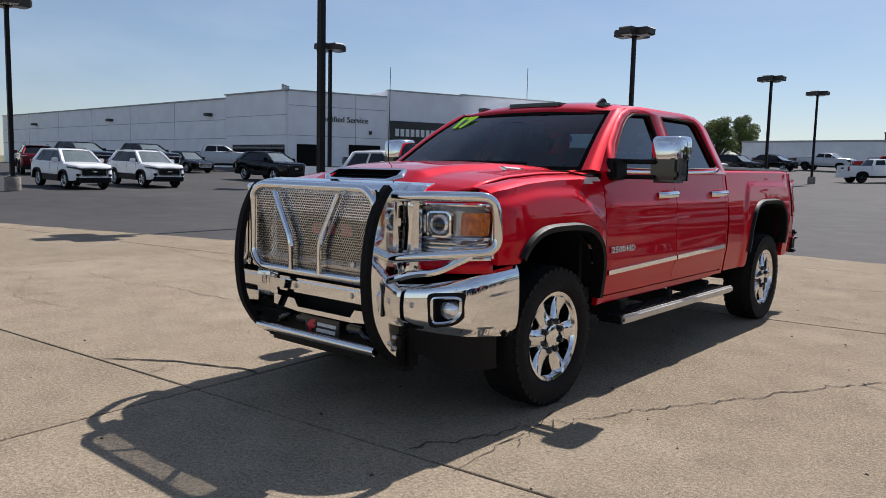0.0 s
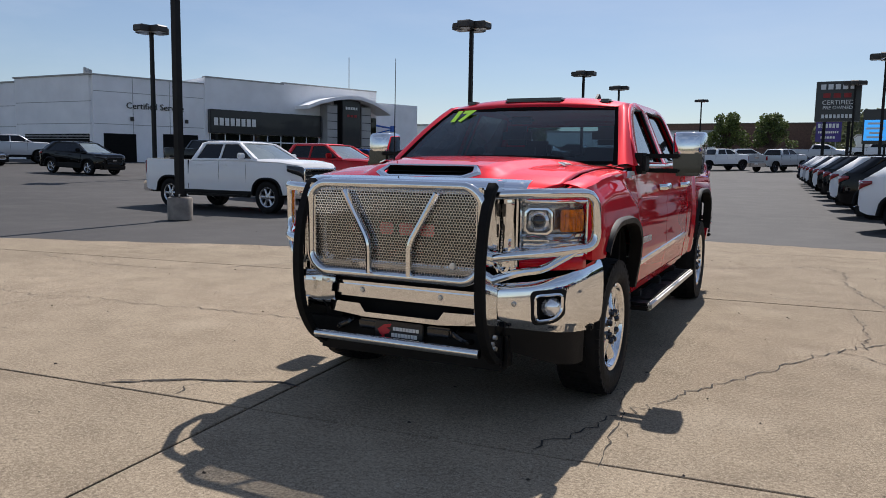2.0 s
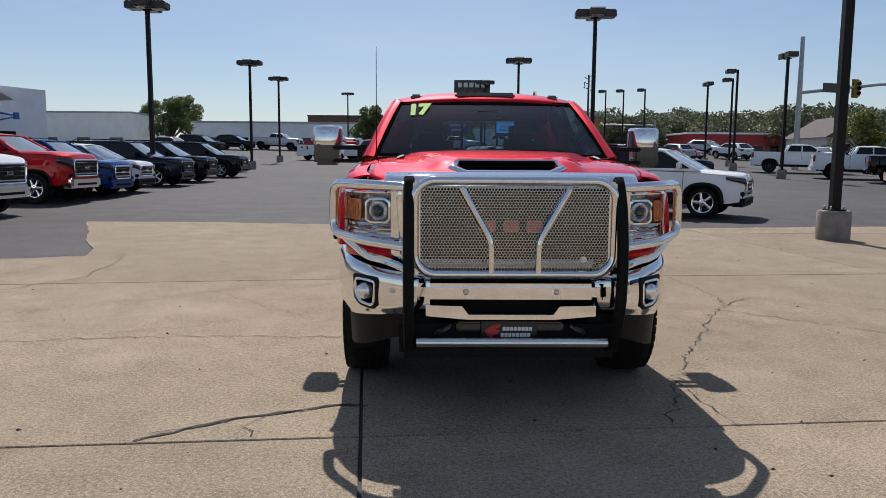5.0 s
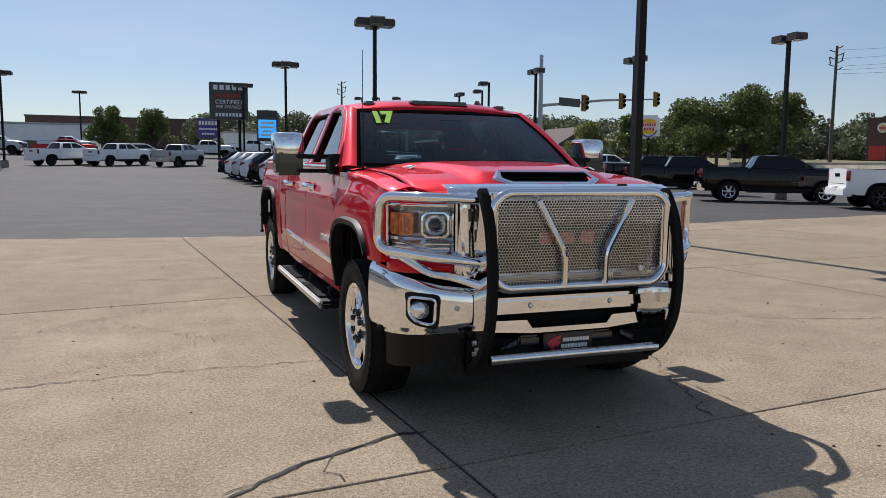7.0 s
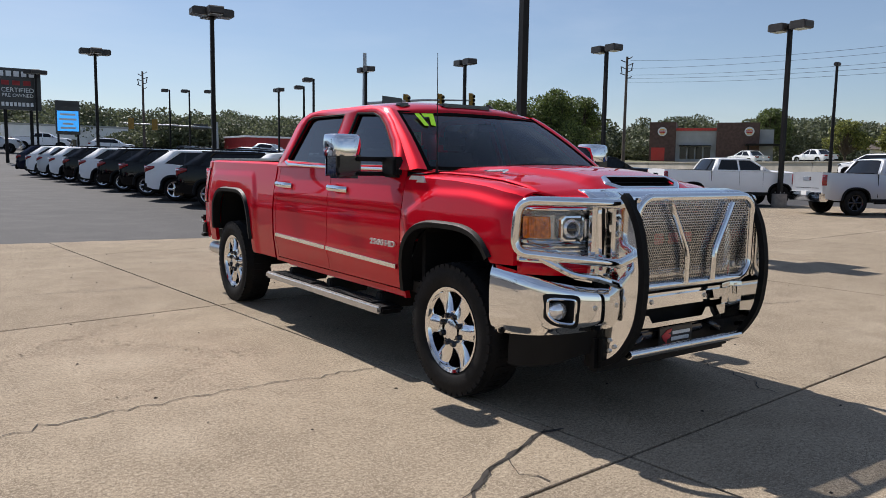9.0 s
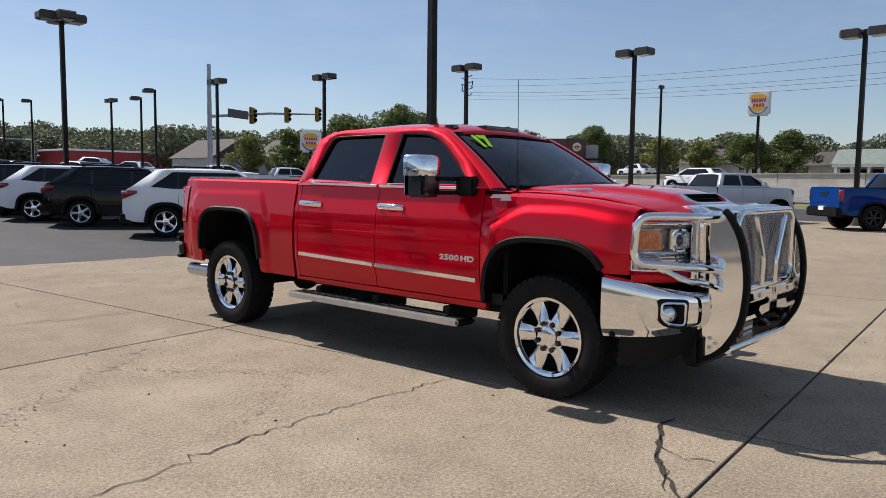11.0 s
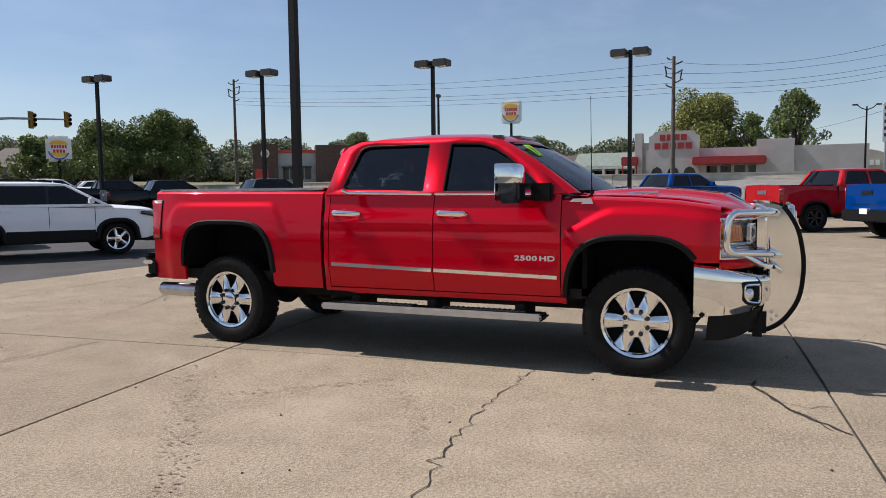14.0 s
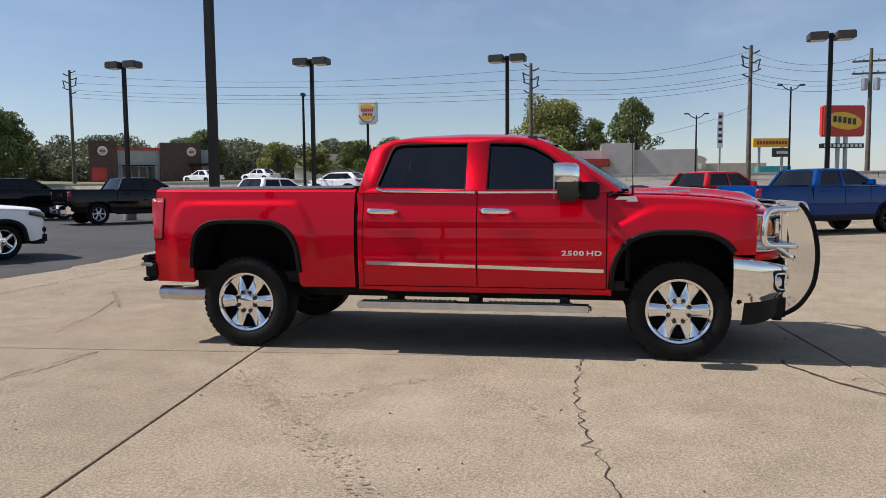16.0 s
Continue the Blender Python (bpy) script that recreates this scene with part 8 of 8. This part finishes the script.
def crack(pts, width, seed, jitter=0.03):
    rng = np.random.default_rng(seed)
    P = [Vector((*p, 0)) for p in pts]
    line = []
    for a, b in zip(P, P[1:]):
        n = max(2, int((b - a).length / 0.06))
        for k in range(n):
            t = k / n
            d = (b - a).normalized()
            line.append(a.lerp(b, t) + Vector((-d.y, d.x, 0)) * float(rng.normal()) * jitter * (0.4 if k == 0 else 1) * 0.5)
    line.append(P[-1])
    vs, fs = [], []
    for i, p in enumerate(line):
        a, b = line[max(0, i - 1)], line[min(len(line) - 1, i + 1)]
        d = (b - a).normalized() if (b - a).length > 1e-6 else Vector((1, 0, 0))
        s = Vector((-d.y, d.x, 0)) * width * float(rng.uniform(0.4, 1.7)) * 0.5
        vs += [(p.x + s.x, p.y + s.y, 0.0045), (p.x - s.x, p.y - s.y, 0.0045)]
    for i in range(len(line) - 1):
        fs.append((2 * i, 2 * i + 1, 2 * i + 3, 2 * i + 2))
    tagged(quick("pavement_crack", vs, fs, M_CRACK), "dark irregular crack across the concrete", "crack", kind="structure")


crack([(-1.93, -1.40), (-1.67, -1.19), (-1.5, -1.07), (-1.35, -1.01), (-1.1, -0.90), (-0.96, -0.84), (-0.8, -0.86)], 0.020, 1, 0.02)
crack([(-1.35, -1.03), (-1.42, -1.2), (-1.36, -1.34)], 0.007, 2)
crack([(-0.95, 0.79), (-1.5, 0.80), (-2.17, 0.84), (-2.5, 0.81), (-3.0, 0.76), (-3.4, 0.66), (-3.87, 0.60), (-4.4, 0.62), (-5.2, 0.40), (-6.3, 0.45)], 0.008, 3, 0.05)
crack([(0.86, -1.15), (1.08, -0.55), (1.3, -0.05), (1.45, 0.30), (1.58, 0.55), (1.72, 0.80), (1.86, 1.02), (1.95, 1.30), (2.37, 2.03), (2.9, 2.6)], 0.009, 4, 0.05)
crack([(2.30, 1.95), (2.75, 1.55), (3.37, 0.99), (4.6, 0.6)], 0.008, 5, 0.05)
crack([(0.94, 4.44), (1.5, 4.40), (2.01, 4.32), (3.4, 4.5), (5.2, 4.3)], 0.008, 6, 0.04)
crack([(-5.0, 2.80), (-4.75, 3.3), (-4.52, 3.68), (-4.6, 4.3), (-4.62, 5.03), (-4.9, 5.8)], 0.010, 7, 0.06)
crack([(-5.0, 2.80), (-5.6, 2.5), (-6.6, 2.35), (-8.0, 2.6)], 0.010, 8, 0.05)
crack([(-0.9, -0.82), (-1.2, -0.95), (-1.55, -1.12), (-1.9, -1.31)], 0.006, 9, 0.03)
crack([(0.88, -0.2), (1.02, 0.1), (1.25, -0.75)], 0.005, 10, 0.04)
crack([(-1.43, 5.19), (-2.42, 5.32), (-3.3, 5.1)], 0.007, 11, 0.05)
crack([(-4.8, 0.45), (-5.1, -1.0), (-5.6, -1.6)], 0.006, 12, 0.05)
crack([(3.2, 7.2), (4.0, 6.2), (5.6, 5.8), (6.1, 4.4)], 0.008, 13, 0.06)
crack([(-7.6, -0.6), (-6.4, -0.2), (-5.0, -0.9), (-3.9, -0.7)], 0.006, 14, 0.06)
crack([(0.91, 6.56), (1.56, 7.0), (2.25, 7.6), (2.54, 6.97), (2.48, 6.02), (2.64, 5.06), (2.86, 4.11)], 0.010, 15, 0.05)
crack([(2.52, 2.09), (2.55, 3.0), (2.46, 3.95)], 0.007, 16, 0.05)
crack([(1.15, -0.55), (1.19, -0.87), (1.21, -1.21)], 0.006, 17, 0.03)
crack([(-0.65, 6.22), (0.33, 6.5), (1.42, 6.96)], 0.008, 18, 0.05)
crack([(-2.49, 5.27), (-2.07, 5.16), (-1.42, 5.17)], 0.008, 19, 0.04)

M_SCUFF = plain("tyre_scuff", (0.215, 0.172, 0.128), 0.95, 0, 0, 0.35, 9, spec=0.05)


def scuff(pts, width, seed, per=95):
    """A faint tyre mark: many small flat smears along a line."""
    rng = np.random.default_rng(seed)
    P = fillet([(x, y, 0) for x, y in pts], 0.4, 4)
    vs, fs = [], []
    for a, b in zip(P, P[1:]):
        d = (b - a).normalized() if (b - a).length > 1e-6 else Vector((1, 0, 0))
        n = Vector((-d.y, d.x, 0))
        for _ in range(int((b - a).length * per)):
            c = a.lerp(b, float(rng.uniform())) + n * float(rng.normal()) * width * 0.4
            u = (n * 0.8 + d * float(rng.uniform(-0.9, 0.9))).normalized() * float(rng.uniform(0.008, 0.035))
            w = Vector((-u.y, u.x, 0)).normalized() * float(rng.uniform(0.002, 0.006))
            k = len(vs)
            vs += [tuple(p + Vector((0, 0, 0.0042))) for p in (c - u, c - w, c + u * 0.8, c + w)]
            fs.append((k, k + 1, k + 2, k + 3))
    tagged(quick("tyre_mark", vs, fs, M_SCUFF), "faint dark tyre scuffs on the concrete", "tyre mark", kind="structure")


scuff([(-1.9, 3.6), (-2.68, 2.95), (-3.45, 2.25), (-4.5, 1.5)], 0.16, 31)
scuff([(-2.75, 2.95), (-2.4, 2.5), (-2.0, 2.03), (-1.56, 1.6)], 0.12, 32)
scuff([(-1.83, 1.76), (-2.16, 1.38), (-2.8, 0.97)], 0.14, 33, 60)

# bits of gravel and dry leaf lying about
rng = np.random.default_rng(41)
vs, fs = [], []
for _ in range(420):
    x, y, r = float(rng.uniform(-8, 6)), float(rng.uniform(-4.5, 9)), float(rng.uniform(0.003, 0.013))
    k, a0 = len(vs), float(rng.uniform(0, 6.28))
    ring_ = [(x + r * math.cos(a0 + a) * float(rng.uniform(0.6, 1.5)), y + r * math.sin(a0 + a) * float(rng.uniform(0.6, 1.2)), 0.002) for a in (0, 1.26, 2.51, 3.77, 5.03)]
    vs += ring_ + [(x, y, 0.002 + r * 0.7)]
    fs += [(k + i, k + (i + 1) % 5, k + 5) for i in range(5)]
tagged(quick("gravel", vs, fs, plain("dark_gravel", (0.05, 0.038, 0.028), 0.9, 0, 0, 0.4, 20)), "scattered dark gravel and leaf bits on concrete", "gravel", kind="stuff")
